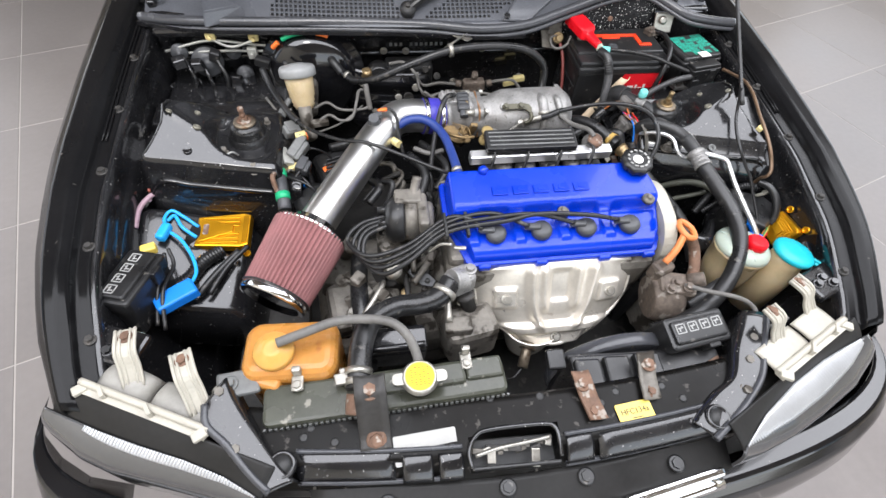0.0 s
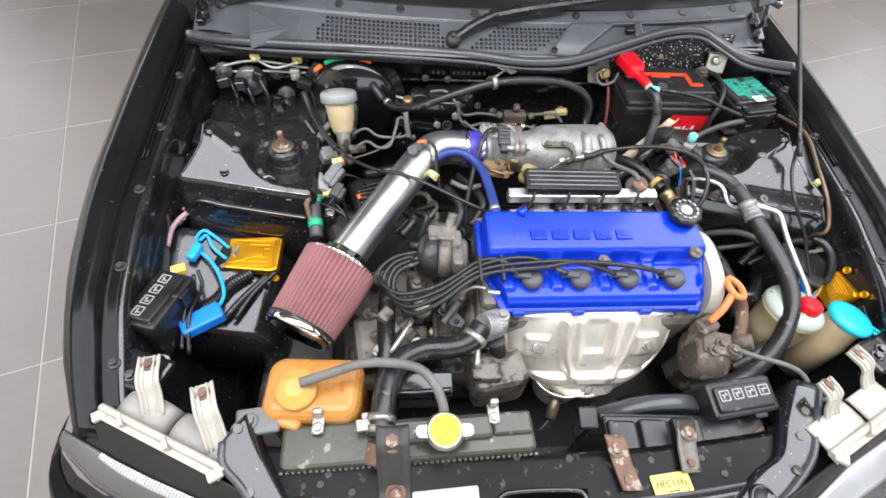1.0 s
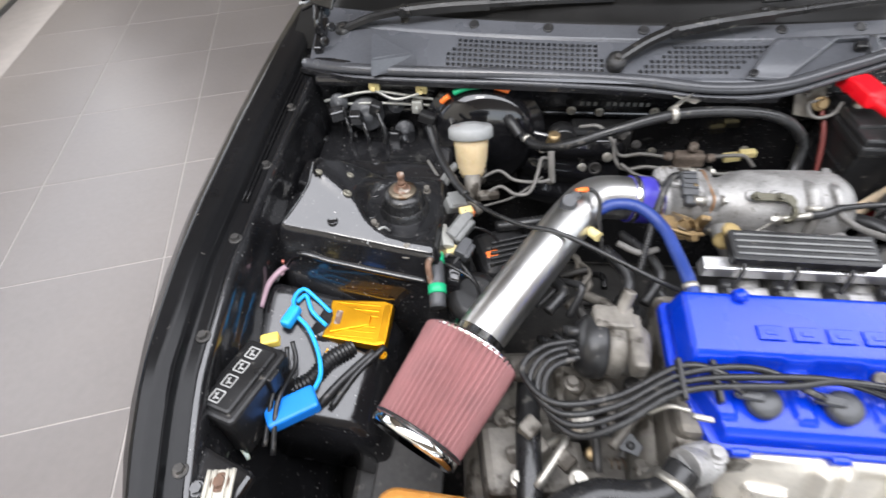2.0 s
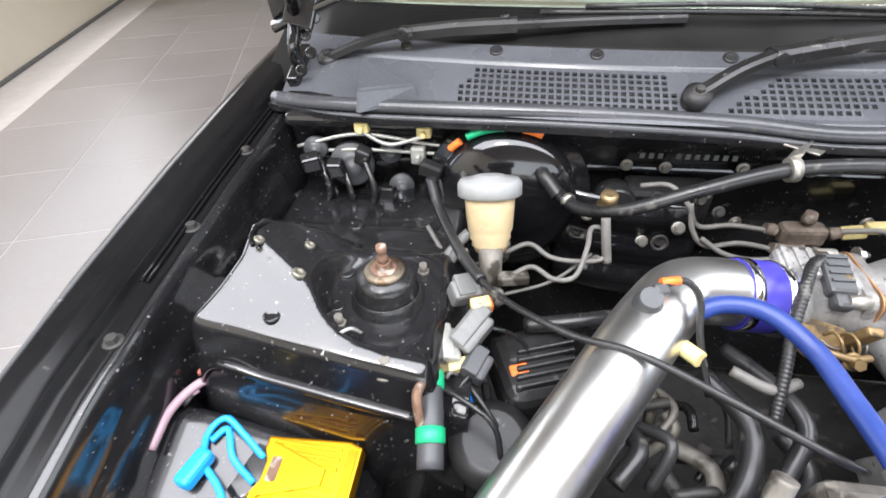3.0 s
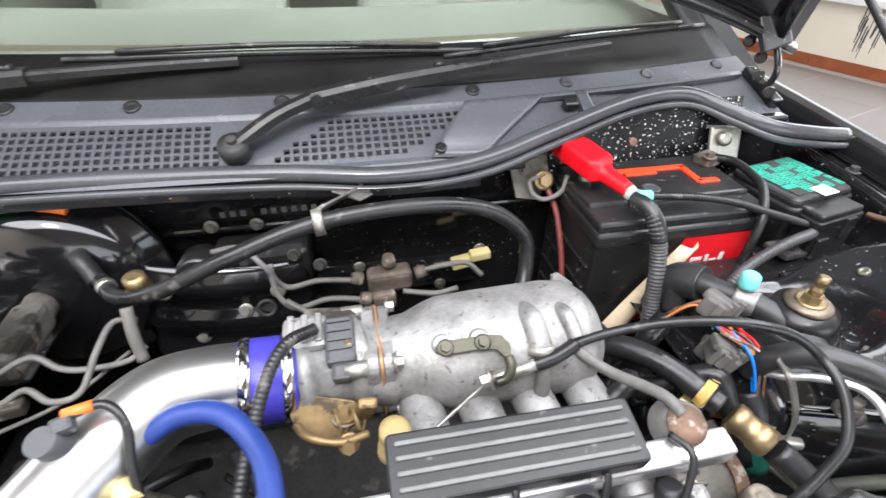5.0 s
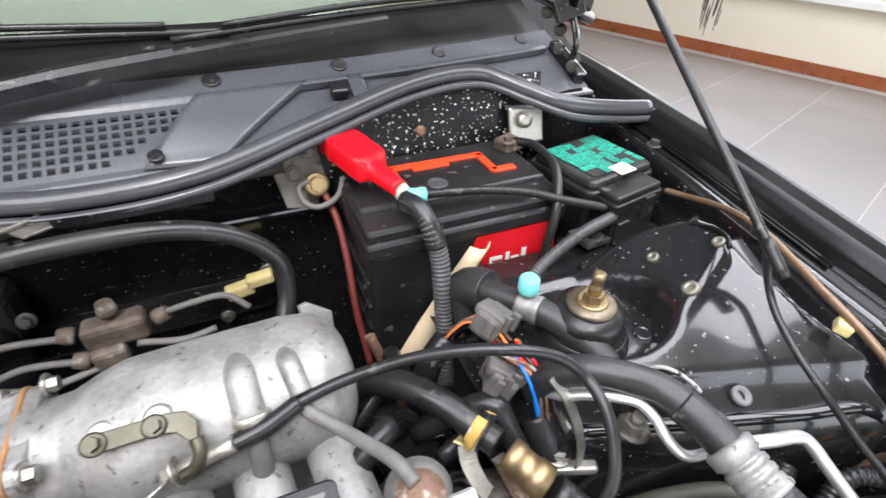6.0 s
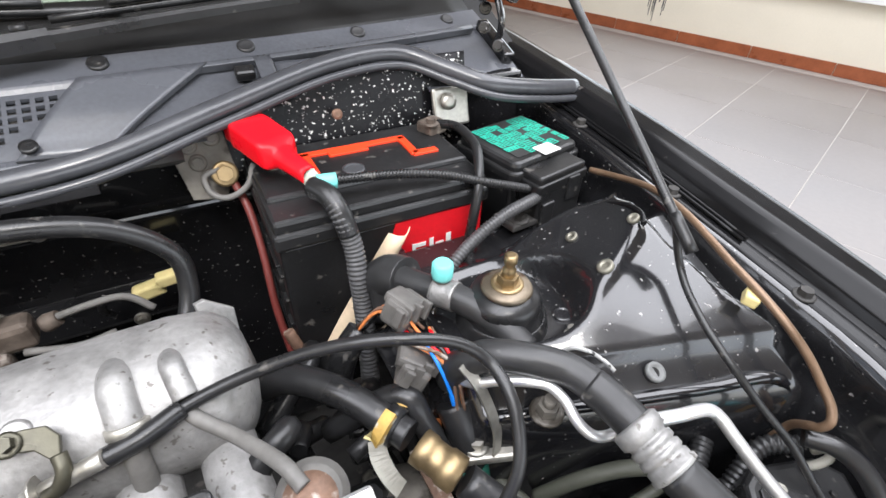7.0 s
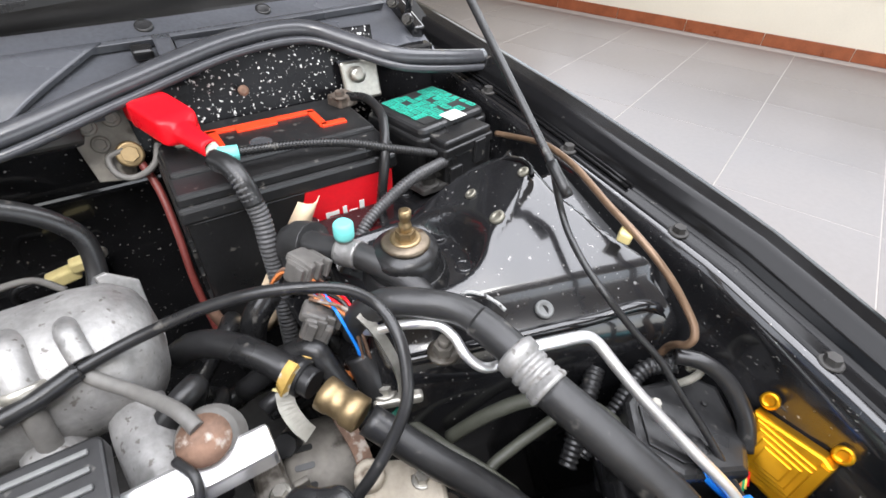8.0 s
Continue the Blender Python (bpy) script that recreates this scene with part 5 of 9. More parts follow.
# ---- radiator, fan and its hoses ----
rad = thing("radiator", (-0.21, 0.12, 0.33), "radiator with an olive plastic top tank and yellow-labelled cap", "radiator")
tk = B()
prism(tk, rounded(0.372, 0.062, 0.012), 0.0, 0.030, pose(-0.207, 0.118, 0.690, 0, 0, 2), 0.006)
box(tk, (-0.16, 0.128, 0.722), (0.15, 0.036, 0.014), (0, 0, 2), 0.006)
box(tk, (-0.055, 0.134, 0.722), (0.06, 0.034, 0.010), (0, 0, 2), 0.004)
part("top_tank", tk, M_OLIVE, rad)
rim2 = B()
for k in range(46):
    box(rim2, (-0.390 + 0.0082 * k, 0.0803 + 0.0082 * k * 0.035, 0.7035), (0.0042, 0.003, 0.007), (0, 0, 2))
part("crimped_rim", rim2, M_GREYCONN, rad, "crimped metal tank rim")
part("core", box(B(), (-0.207, 0.115, 0.51), (0.36, 0.028, 0.36)), M_DARK, rad)
neck = lathe(B(), [(0.020, 0), (0.020, 0.02), (0.026, 0.024), (0.026, 0.028)], pose(-0.159, 0.116, 0.722), 24)
part("filler_neck", neck, M_OLIVE, rad)
capb = B()
lathe(capb, [(0.027, 0), (0.028, 0.003), (0.025, 0.006), (0.024, 0.009)], pose(-0.159, 0.116, 0.7505), 32)
for s in (-1, 1):
    prism(capb, rounded(0.022, 0.018, 0.007), 0.0, 0.004, pose(-0.159 + 0.030 * s, 0.116, 0.7515))
rc = part("cap", capb, M_STEEL, rad, "dull silver radiator cap")
lathe_l = lathe(B(), [(0.0220, 0), (0.0220, 0.0008)], pose(-0.159, 0.116, 0.7595), 30)
yl = part("cap_label", lathe_l, M_CAPYELLOW, rc, "round yellow warning label")
pr = B()
for k in range(8):
    for j in range(5):
        if (k * 3 + j * 2) % 7:
            box(pr, (-0.159 + (j - 2) * 0.0062, 0.1295 - 0.0038 * k, 0.7605), (0.0040, 0.0009, 0.0005))
part("print", pr, M_INK_HOLE, yl)
tabs = B()
for x, y in ((-0.342, 0.142), (-0.082, 0.148)):
    box(tabs, (x, y, 0.726), (0.018, 0.030, 0.006), bev=0.002)
    box(tabs, (x, y + 0.012, 0.738), (0.014, 0.010, 0.020), bev=0.003)
    bolt(tabs, (x, y - 0.008, 0.729), (x, y, 1), 0.006, 0.005)
parts("mounting_tab", tabs, M_STEEL, rad)

fan = thing("cooling_fan", (0.19, 0.13, 0.4), "black plastic condenser fan shroud behind the front panel", "fan")
fs = B()
lathe(fs, [(0.124, 0), (0.128, 0.006), (0.128, 0.022), (0.124, 0.026), (0.120, 0.022), (0.120, 0.004)], pose(0.225, 0.160, 0.560, -90, 0, 0), 44)
# greyer ring: the highlight on its top arc is put into the colour
part("shroud_ring", fs, M_SEAL_EDGE, fan)
part("fan_connector", box(B(), (0.078, 0.150, 0.684), (0.030, 0.034, 0.016), (12, 0, -2), 0.003), M_PLASTIC, fan, "small black fan connector")
part("shroud_top", box(B(), (0.240, 0.125, 0.672), (0.27, 0.05, 0.012), (0, 0, -3), 0.004), M_PLASTIC, fan)
part("shroud_panel", box(B(), (0.240, 0.150, 0.56), (0.27, 0.012, 0.22), (0, 0, -3), 0.003), M_PLASTIC, fan)
for x in (0.128, 0.18, 0.235):
    part("shroud_pad", box(B(), (x, 0.118, 0.684), (0.045, 0.05, 0.016), (0, 0, -4), 0.004), M_PLASTIC, fan)
fb = B()
for k in range(7):
    a = 2 * math.pi * k / 7
    box(fb, (0.225 + 0.070 * math.cos(a), 0.178, 0.560 + 0.070 * math.sin(a)), (0.09, 0.004, 0.045), (0, -math.degrees(a), 0), 0.001)
lathe(fb, [(0.035, 0), (0.037, 0.03), (0.03, 0.06)], pose(0.225, 0.165, 0.560, -90, 0, 0), 24)
parts("fan_blade", fb, M_PLASTIC, fan)

ex = thing("expansion_tank", (-0.355, 0.19, 0.58), "amber plastic coolant tank, stained and half full", "tank")
et = B()
prism(et, rounded(0.148, 0.100, 0.026), 0.0, 0.145, pose(-0.354, 0.196, 0.592, 0, 0, -3), 0.020, 4)
box(et, (-0.392, 0.150, 0.700), (0.050, 0.020, 0.050), (0, 0, -20), 0.008, 3)
part("tank_body", et, M_ORANGE, ex)
ec = B()
lathe(ec, [(0.030, 0), (0.031, 0.012), (0.029, 0.018), (0.020, 0.020), (0.016, 0.026), (0.010, 0.027)], pose(-0.376, 0.188, 0.735, 6, 0, 0), 32)
part("tank_cap", ec, M_AMBERCAP, ex, "amber screw cap")
eb = B()
box(eb, (-0.345, 0.130, 0.700), (0.030, 0.03, 0.022), (10, 0, 0), 0.004)
bolt(eb, (-0.345, 0.118, 0.712), (-0.345, 0.10, 1), 0.006, 0.006)
part("tank_bracket", eb, M_GREYPLASTIC, ex)
solid("overflow_hose", tube(B(), [(-0.366, 0.186, 0.772), (-0.33, 0.196, 0.775), (-0.28, 0.212, 0.774), (-0.235, 0.215, 0.768), (-0.195, 0.205, 0.768), (-0.172, 0.182, 0.765), (-0.160, 0.155, 0.752), (-0.157, 0.132, 0.735)], 0.0075), M_GREYHOSE, "grey rubber overflow hose from tank to radiator neck", "hose")

uh = thing("radiator_hose", (-0.17, 0.22, 0.66), "black rubber top radiator hose with spring clamps", "hose")
part("hose", tube(B(), [(-0.252, 0.118, 0.728), (-0.248, 0.155, 0.735), (-0.242, 0.195, 0.735), (-0.225, 0.232, 0.732), (-0.185, 0.255, 0.728), (-0.140, 0.258, 0.728), (-0.108, 0.265, 0.735), (-0.086, 0.288, 0.742)], 0.0185, 14), M_RUBBER, uh)
hc = B()
for p, q in (((-0.250, 0.128, 0.731), (-0.248, 0.160, 0.736)), ((-0.250, 0.143, 0.733), (-0.247, 0.170, 0.736)), ((-0.100, 0.270, 0.737), (-0.085, 0.288, 0.743))):
    lathe(hc, [(0.0205, -0.005), (0.0215, -0.005), (0.0215, 0.005), (0.0205, 0.005)], aim(p, q), 26)
box(hc, (-0.275, 0.133, 0.738), (0.022, 0.018, 0.008), (0, 10, 10), 0.002)
box(hc, (-0.272, 0.150, 0.725), (0.016, 0.010, 0.012), (0, 10, 10), 0.002)
parts("spring_clamp", hc, M_STEEL, uh, "zinc spring clamps")
part("metal_neck", tube(B(), [(-0.256, 0.085, 0.715), (-0.252, 0.112, 0.726)], 0.0175, 14), M_RUST, uh)


# ---- engine ----
engine = thing("engine", (0.11, 0.40, 0.32), "four-cylinder engine with a blue painted cam cover", "engine")
blk = B()
box(blk, (0.115, 0.42, 0.56), (0.40, 0.20, 0.36), (6, 0, 0), 0.02)
box(blk, (0.118, 0.422, 0.735), (0.40, 0.19, 0.05), (6, 0, 0), 0.012)
part("block", blk, M_DIRTYALU, engine, "oily aluminium block and head")

CM = pose(0.1125, 0.395, 0.760, 9, 0, 0)   # the cam cover's own frame: x along, y back


def cam_profile(x, v):
    """Height of the cam cover over its flange: plugs in front, a raised back half."""
    table = ((0.0, 0.0), (0.03, 0.016), (0.08, 0.022), (0.16, 0.022), (0.30, 0.020), (0.42, 0.024), (0.50, 0.046), (0.54, 0.050), (0.95, 0.052), (0.985, 0.044), (1.0, 0.0))
    return lerp_table(table, v)


BOOTS = [-0.1095 + 0.0843 * k for k in range(4)]   # from the middle of the cover


def cover_at(u, v):
    x, y = -0.188 + 0.376 * u, -0.079 + 0.174 * v
    z = cam_profile(x, v)
    if 0.06 < v < 0.60:
        lobe = min(abs(x - b) for b in BOOTS)
        if v > 0.40:
            z = max(z - 0.026 * (1 - smooth01((lobe - 0.022) / 0.008)) * (1 - smooth01((v - 0.42) / 0.10)), 0.02)
        z = min(z, 0.055)
        if v < 0.44 and lobe > 0.030:
            z += 0.006 * smooth01((lobe - 0.030) / 0.004) * smooth01((v - 0.12) / 0.04)
    edge = min(u, 1 - u)
    z *= smooth01(edge / 0.02) if edge < 0.02 else 1
    left = smooth01((0.12 - u) / 0.12) * 0.030 * smooth01((0.5 - v) / 0.5)
    swell = 0.026 * smooth01((u - 0.86) / 0.14) * max(0.0, 1 - ((v - 0.52) / 0.5) ** 2)
    return CM @ Vector((x + left + swell, y, z))


cov = B()
sheet(cov, 150, 60, lambda u, v: cover_at(u, v), 0.004)
prism(cov, [(-0.158, -0.085), (0.186, -0.085), (0.194, -0.078), (0.206, -0.055), (0.216, -0.02), (0.219, 0.015), (0.214, 0.05), (0.202, 0.082), (0.190, 0.098), (-0.190, 0.098), (-0.196, 0.092), (-0.196, 0.005), (-0.166, -0.078)], -0.010, 0.003, CM, 0.002)
lathe(cov, [(0.009, 0), (0.009, 0.008), (0.006, 0.012), (0.0, 0.013)], CM @ pose(-0.118, 0.084, 0.050), 12, 0.15, 5)
for x in (-0.135, -0.03, 0.09, 0.176):
    box(cov, CM @ Vector((x, -0.086, -0.002)), (0.022, 0.010, 0.014), (9, 0, 0), 0.003)
cover_ob = part("cam_cover", cov, M_BLUE, engine, "bright blue painted cam cover")
for k, w in enumerate((0.030, 0.030, 0.030, 0.030, 0.030)):
    x = -0.094 + 0.0385 * k
    mark = B()
    box(mark, CM @ Vector((x, 0.038, 0.0522)), (0.029, 0.018, 0.0030), (9, 0, 0), 0.0010)
    box(mark, CM @ Vector((x, 0.038, 0.0540)), (0.012, 0.006, 0.0016), (9, 0, 0), 0.0005)
    part("raised_block", mark, M_BLUE, cover_ob)
cn = B()
for p, r in ((Vector((0.018, -0.008, 0.036)), 0.0115), (Vector((0.182, 0.002, 0.046)), 0.0115)):
    lathe(cn, [(r, 0), (r, 0.006), (r * 0.8, 0.008), (r * 0.55, 0.0065), (r * 0.5, 0.012), (r * 0.3, 0.013)], CM @ pose(*p), 20)
parts("cover_nut", cn, M_DIRTYALU, cover_ob)
for k, b in enumerate(BOOTS):
    bt = B()
    at = CM @ pose(b, -0.037, 0.018, -4, -6, 0)
    lathe(bt, [(0.016, 0), (0.0185, 0.005), (0.0190, 0.013), (0.0165, 0.018), (0.010, 0.020), (0.0, 0.0205)], at, 24)
    box(bt, at @ Vector((-0.016, 0.004, 0.020)), (0.030, 0.013, 0.011), (5, -8, -14), 0.004)
    lead = part("plug_boot", bt, M_GREYPLASTIC, engine, "grey rubber spark plug boot")
oc = B()
lathe(oc, [(0.022, 0), (0.022, 0.008), (0.027, 0.010), (0.0295, 0.014), (0.0295, 0.022), (0.026, 0.026), (0.015, 0.024), (0.0, 0.024)], CM @ pose(0.178, 0.078, 0.046), 54, 0.045, 9)
ocap = part("oil_filler_cap", oc, M_PLASTIC, engine, "black oil filler cap with white print")
for a in range(0, 360, 30):
    q = CM @ pose(0.178, 0.078, 0.0735, 0, 0, a)
    part("print_mark", box(B(), q @ Vector((0.019, 0, 0)), (0.0035, 0.0065, 0.0008), (9, 0, a)), M_PRINT, ocap)
part("centre_print", lathe(B(), [(0.0100, 0), (0.0100, 0.0006), (0.0065, 0.0006)], CM @ pose(0.178, 0.078, 0.0706), 20), M_PAPER, ocap)
# leads in a loom from the distributor over the cover
for k in range(4):
    b = CM @ Vector((BOOTS[k] - 0.026, -0.032, 0.040))
    off = 0.0105 * k
    pts = [(-0.185 + 0.004 * k, 0.440 - 0.006 * k, 0.752), (-0.235 + 0.003 * k, 0.428 - off, 0.748), (-0.262 + 0.010 * k, 0.395 - off * 1.3, 0.742 - 0.004 * k), (-0.225 + 0.008 * k, 0.352 - off * 1.1, 0.748 - 0.003 * k), (-0.155, 0.357 - off * 1.1, 0.765), (-0.085, 0.385 - off * 0.95, 0.796)]
    over = [(-0.02 + 0.015 * k, 0.392 - off * 0.9, 0.806)] if k else [(-0.045, 0.377, 0.802)]
    if k == 3:
        over += [(0.08, 0.372, 0.808), (0.17, 0.362, 0.808)]
    if k == 2:
        over += [(0.08, 0.372, 0.807)]
    part("spark_lead", tube(B(), pts + over + [b], 0.0042, 8, 8), M_RUBBER, engine, "black spark plug lead")
for x in (-0.088, -0.05):
    part("lead_holder", box(B(), (x, 0.368, 0.797), (0.006, 0.050, 0.012), (8, 0, 0), 0.002), M_PLASTIC, engine)
cj = B()
box(cj, (-0.066, 0.333, 0.777), (0.022, 0.007, 0.006), (0, 0, -8), 0.002)
tube(cj, [(-0.08, 0.338, 0.782), (-0.10, 0.345, 0.775), (-0.12, 0.342, 0.76)], 0.003, 8, 6)
part("lead_connector", cj, M_STEEL, engine, "small metal cable end")

belt = B()
prism(belt, [(x, y) for x, y in rounded(0.172, 0.15, 0.070, 8)], 0.0, 0.030, pose(0.318, 0.400, 0.725, 9, 0, 0) @ pose(0, 0, 0, 90, 0, 90), 0.010, 3)
part("timing_cover", belt, M_WHITE, engine, "cream timing belt cover")
lowb = B()
box(lowb, (0.325, 0.40, 0.58), (0.035, 0.19, 0.24), (6, 0, 0), 0.02)
part("lower_timing_cover", lowb, M_PLASTIC, engine)

# exhaust heat shield and downpipe
def shield_at(u, v):
    t = 2 * u - 1
    wide = lerp_table(((0.0, 0.142), (0.06, 0.150), (0.30, 0.154), (0.48, 0.150), (0.60, 0.136), (0.74, 0.108), (0.88, 0.080), (1.0, 0.062)), v)
    y = lerp_table(((0.0, 0.318), (0.05, 0.308), (0.14, 0.300), (0.35, 0.281), (0.6, 0.258), (0.85, 0.234), (1.0, 0.220)), v)
    z = lerp_table(((0.0, 0.742), (0.05, 0.741), (0.14, 0.726), (0.35, 0.684), (0.6, 0.642), (0.85, 0.612), (1.0, 0.594)), v)
    edge = abs(t) ** 5
    y += 0.022 * edge * smooth01(v / 0.15)
    z -= 0.016 * edge
    for c, slant, w, amp, far in ((-0.36, 0.08, 0.062, 0.017, 0.80), (0.46, -0.16, 0.066, 0.017, 0.80), (0.25, -0.05, 0.050, 0.013, 0.60), (-0.20, 0.05, 0.050, 0.012, 0.60)):
        k = amp * math.exp(-(((t - c - slant * v) / w) ** 2)) * smooth01((v - 0.04) / 0.10) * smooth01((far - v) / 0.12)
        y -= 0.6 * k
        z += 0.8 * k
    ledge = 0.011 * smooth01((v - 0.66) / 0.08) * (1 - smooth01((v - 0.80) / 0.05))
    y, z = y - 0.8 * ledge, z + 0.6 * ledge
    k = 0.008 * (1 - smooth01((abs(t - 0.03) - 0.10) / 0.03)) * smooth01((v - 0.10) / 0.05) * smooth01((0.46 - v) / 0.06)
    y, z = y + 0.5 * k, z - 0.8 * k
    pad = (1 - smooth01((abs(abs(t) - 0.66) - 0.12) / 0.03)) * smooth01((v - 0.26) / 0.03) * smooth01((0.50 - v) / 0.03)
    return Vector((0.120 + wide * t, y - 0.006 * pad, z + 0.008 * pad))


shb = B()
sheet(shb, 110, 70, lambda u, v: shield_at(u, 1 - v), 0.0015)
tube(shb, [shield_at(u, 0.0) for u in (0, 0.25, 0.5, 0.75, 1)], 0.004, 8, 6)
tube(shb, [shield_at(u, 1.0) for u in (0, 0.5, 1)], 0.004, 8, 6)
for u in (0.0, 1.0):
    tube(shb, [shield_at(u, v) for v in (0, 0.2, 0.4, 0.6, 0.8, 1.0)], 0.0035, 8, 5)
shield = part("heat_shield", shb, M_SHIELD, engine, "silver pressed exhaust heat shield")
sbolt = B()
for u, v in ((0.17, 0.38), (0.83, 0.38), (0.50, 0.90)):
    p = shield_at(u, v)
    bolt(sbolt, p + Vector((0, -0.001, 0.001)), p + Vector((0, -0.6, 0.8)), 0.0070, 0.005)
parts("shield_bolt", sbolt, M_STEEL, shield)
dp = B()
sheet(dp, 24, 14, lambda u, v: (0.084 + (0.040 + 0.022 * v) * math.cos(math.pi * (1 - u)), 0.272 - (0.040 + 0.018 * v) * math.sin(math.pi * u), 0.606 - 0.090 * (1 - v)), 0.0015)
part("lower_shield", dp, M_SHIELD, engine, "tarnished lower exhaust shield")
dpp = B()
rod(dpp, (0.074, 0.238, 0.584), (0.052, 0.190, 0.566), 0.0105)
rod(dpp, (0.072, 0.232, 0.582), (0.067, 0.221, 0.578), 0.0165)
part("oxygen_sensor", dpp, M_OLDSTEEL, engine, "browned steel sensor in the lower shield")
part("sensor_lead", tube(B(), [(0.052, 0.190, 0.566), (0.03, 0.172, 0.565), (0.0, 0.168, 0.580), (-0.03, 0.172, 0.60)], 0.0022, 8, 6), M_RUBBER, engine)
part("exhaust_manifold", tube(B(), [(0.12, 0.345, 0.63), (0.12, 0.325, 0.58), (0.12, 0.31, 0.48), (0.12, 0.34, 0.36)], 0.036, 16), M_RUST, engine)

# intake: plenum, throttle body, runners, fuel rail
pl = B()


def plenum_at(u, v):
    x = 0.010 + 0.238 * u
    r = lerp_table(((0, 0.036), (0.10, 0.040), (0.125, 0.0405), (0.13, 0.0365), (0.20, 0.038), (0.27, 0.045), (0.34, 0.0505), (0.5, 0.052), (0.8, 0.053), (0.90, 0.050), (0.96, 0.040), (0.985, 0.026), (1.0, 0.004)), u)
    a = 2 * math.pi * v
    return Vector((x, 0.712 + r * 1.08 * math.cos(a), 0.766 + r * 0.95 * math.sin(a)))


sheet(pl, 60, 36, plenum_at, 0.003)
def plenum_skin(x, a, lift=0.0):
    p = plenum_at((x - 0.010) / 0.238, radians(a) / (2 * math.pi))
    return p + lift * Vector((0, math.cos(radians(a)), math.sin(radians(a))))


tube(pl, [plenum_skin(0.085 + 0.0135 * k, 104, 0.0005) for k in range(11)], 0.0016, 6, 4)
for x0, x1, r, a0, a1 in ((0.168, 0.1715, 0.0105, 96, 142), (0.200, 0.206, 0.0078, 98, 134)):
    tube(pl, [plenum_skin(x0 + (x1 - x0) * k / 5, a0 + (a1 - a0) * k / 5, -0.006 + 0.0105 * min(1, k / 2)) for k in range(6)], r, 14, 6)
for x in (0.084, 0.117):
    p = plenum_skin(x, 122)
    lathe(pl, [(0.0105, -0.012), (0.0095, 0.003), (0.0075, 0.005)], aim(p, p + Vector((0, -0.53, 0.85))), 18)
part("intake_manifold", pl, M_ALU, engine, "mottled cast aluminium intake manifold")
TURN = Matrix(((0, 0, 1, 0), (1, 0, 0, 0), (0, 1, 0, 0), (0, 0, 0, 1)))
for name, x, w, h, thick, mt in (("manifold_flange", 0.032, 0.084, 0.074, 0.009, M_ALU), ("gasket", 0.0285, 0.0855, 0.0765, 0.003, M_COPPER), ("throttle_flange", 0.016, 0.082, 0.074, 0.012, M_ALU)):
    part(name, prism(B(), rounded(w, h, 0.014), 0, thick, pose(x, 0.712, 0.768) @ TURN, 0.002), mt, engine, "thin copper-coloured gasket" if mt is M_COPPER else "")
for y, z in ((0.676, 0.800), (0.748, 0.800), (0.676, 0.737), (0.748, 0.737)):
    part("flange_bolt", bolt(B(), (0.041, y, z), (0.06, y, z), 0.006, 0.006), M_STEEL, engine)
part("boss_collar", lathe(B(), [(0.0108, -0.004), (0.0128, -0.003), (0.0128, 0.003), (0.0108, 0.004)], aim(plenum_skin(0.1715, 140, 0.003), plenum_skin(0.1715, 152, 0.003)), 20), M_STEEL, engine)
part("breather_tube", tube(B(), [plenum_skin(0.1715, 142, 0.003), plenum_skin(0.1715, 160, 0.005), (0.170, 0.648, 0.755), (0.170, 0.642, 0.725)], 0.0075, 12, 6), M_GREYHOSE, engine, "grey breather tube")
part("tube_plug", tube(B(), [(0.170, 0.655, 0.738), (0.170, 0.648, 0.715)], 0.0125, 14, 4), M_RUBBER, engine, "black rubber plug")
for k in range(4):
    x = 0.060 + 0.052 * k
    part("intake_runner", tube(B(), [(x, 0.690, 0.742), (x + 0.004, 0.640, 0.744), (x + 0.010, 0.590, 0.733), (x + 0.010, 0.540, 0.715)], 0.020, 14, 6), M_ALU, engine)
part("runner_flange", box(B(), (0.135, 0.545, 0.722), (0.28, 0.03, 0.05), (20, 0, 0), 0.006), M_ALU, engine)
part("lifting_tab", prism(B(), [(0, -0.02), (0.022, -0.012), (0.026, 0.012), (0.008, 0.03), (0, 0.03)], 0, 0.005, pose(0.222, 0.752, 0.775, 70, 0, 20), 0.001), M_ALU, engine)
tb = B()
lathe(tb, [(0.040, 0), (0.043, 0.003), (0.043, 0.016), (0.036, 0.020), (0.035, 0.050), (0.040, 0.053), (0.040, 0.064)], aim((0.016, 0.712, 0.768), (-0.06, 0.700, 0.772)), 28)
part("throttle_body", tb, M_ALU, engine, "cast aluminium throttle body")
part("idle_valve", box(B(), (-0.014, 0.735, 0.790), (0.052, 0.036, 0.034), (0, 0, -8), 0.006), M_DIRTYALU, engine, "weathered idle valve casting")
tcov = B()
box(tcov, (-0.034, 0.716, 0.806), (0.040, 0.036, 0.020), (10, 0, 0), 0.006)
for k in range(3):
    box(tcov, (-0.046 + 0.012 * k, 0.716, 0.816), (0.006, 0.030, 0.005), (10, 0, 0), 0.0015)
part("throttle_cover", tcov, M_ALU, engine)
part("damper_pot", lathe(B(), [(0.0120, 0), (0.0120, 0.018), (0.0120, 0.0185), (0.0145, 0.0190), (0.0145, 0.0195), (0.0145, 0.0225), (0.0142, 0.0230), (0.0118, 0.0235), (0.0118, 0.0240), (0.0118, 0.0340), (0.0135, 0.0345), (0.0135, 0.0350), (0.0135, 0.0380), (0.0132, 0.0384), (0.0100, 0.0384), (0.0098, 0.0380), (0.0095, 0.0355), (0.0020, 0.0350)], pose(-0.010, 0.666, 0.728, 10, 6, 0), 24), M_OLDSTEEL, engine, "browned steel damper pot")
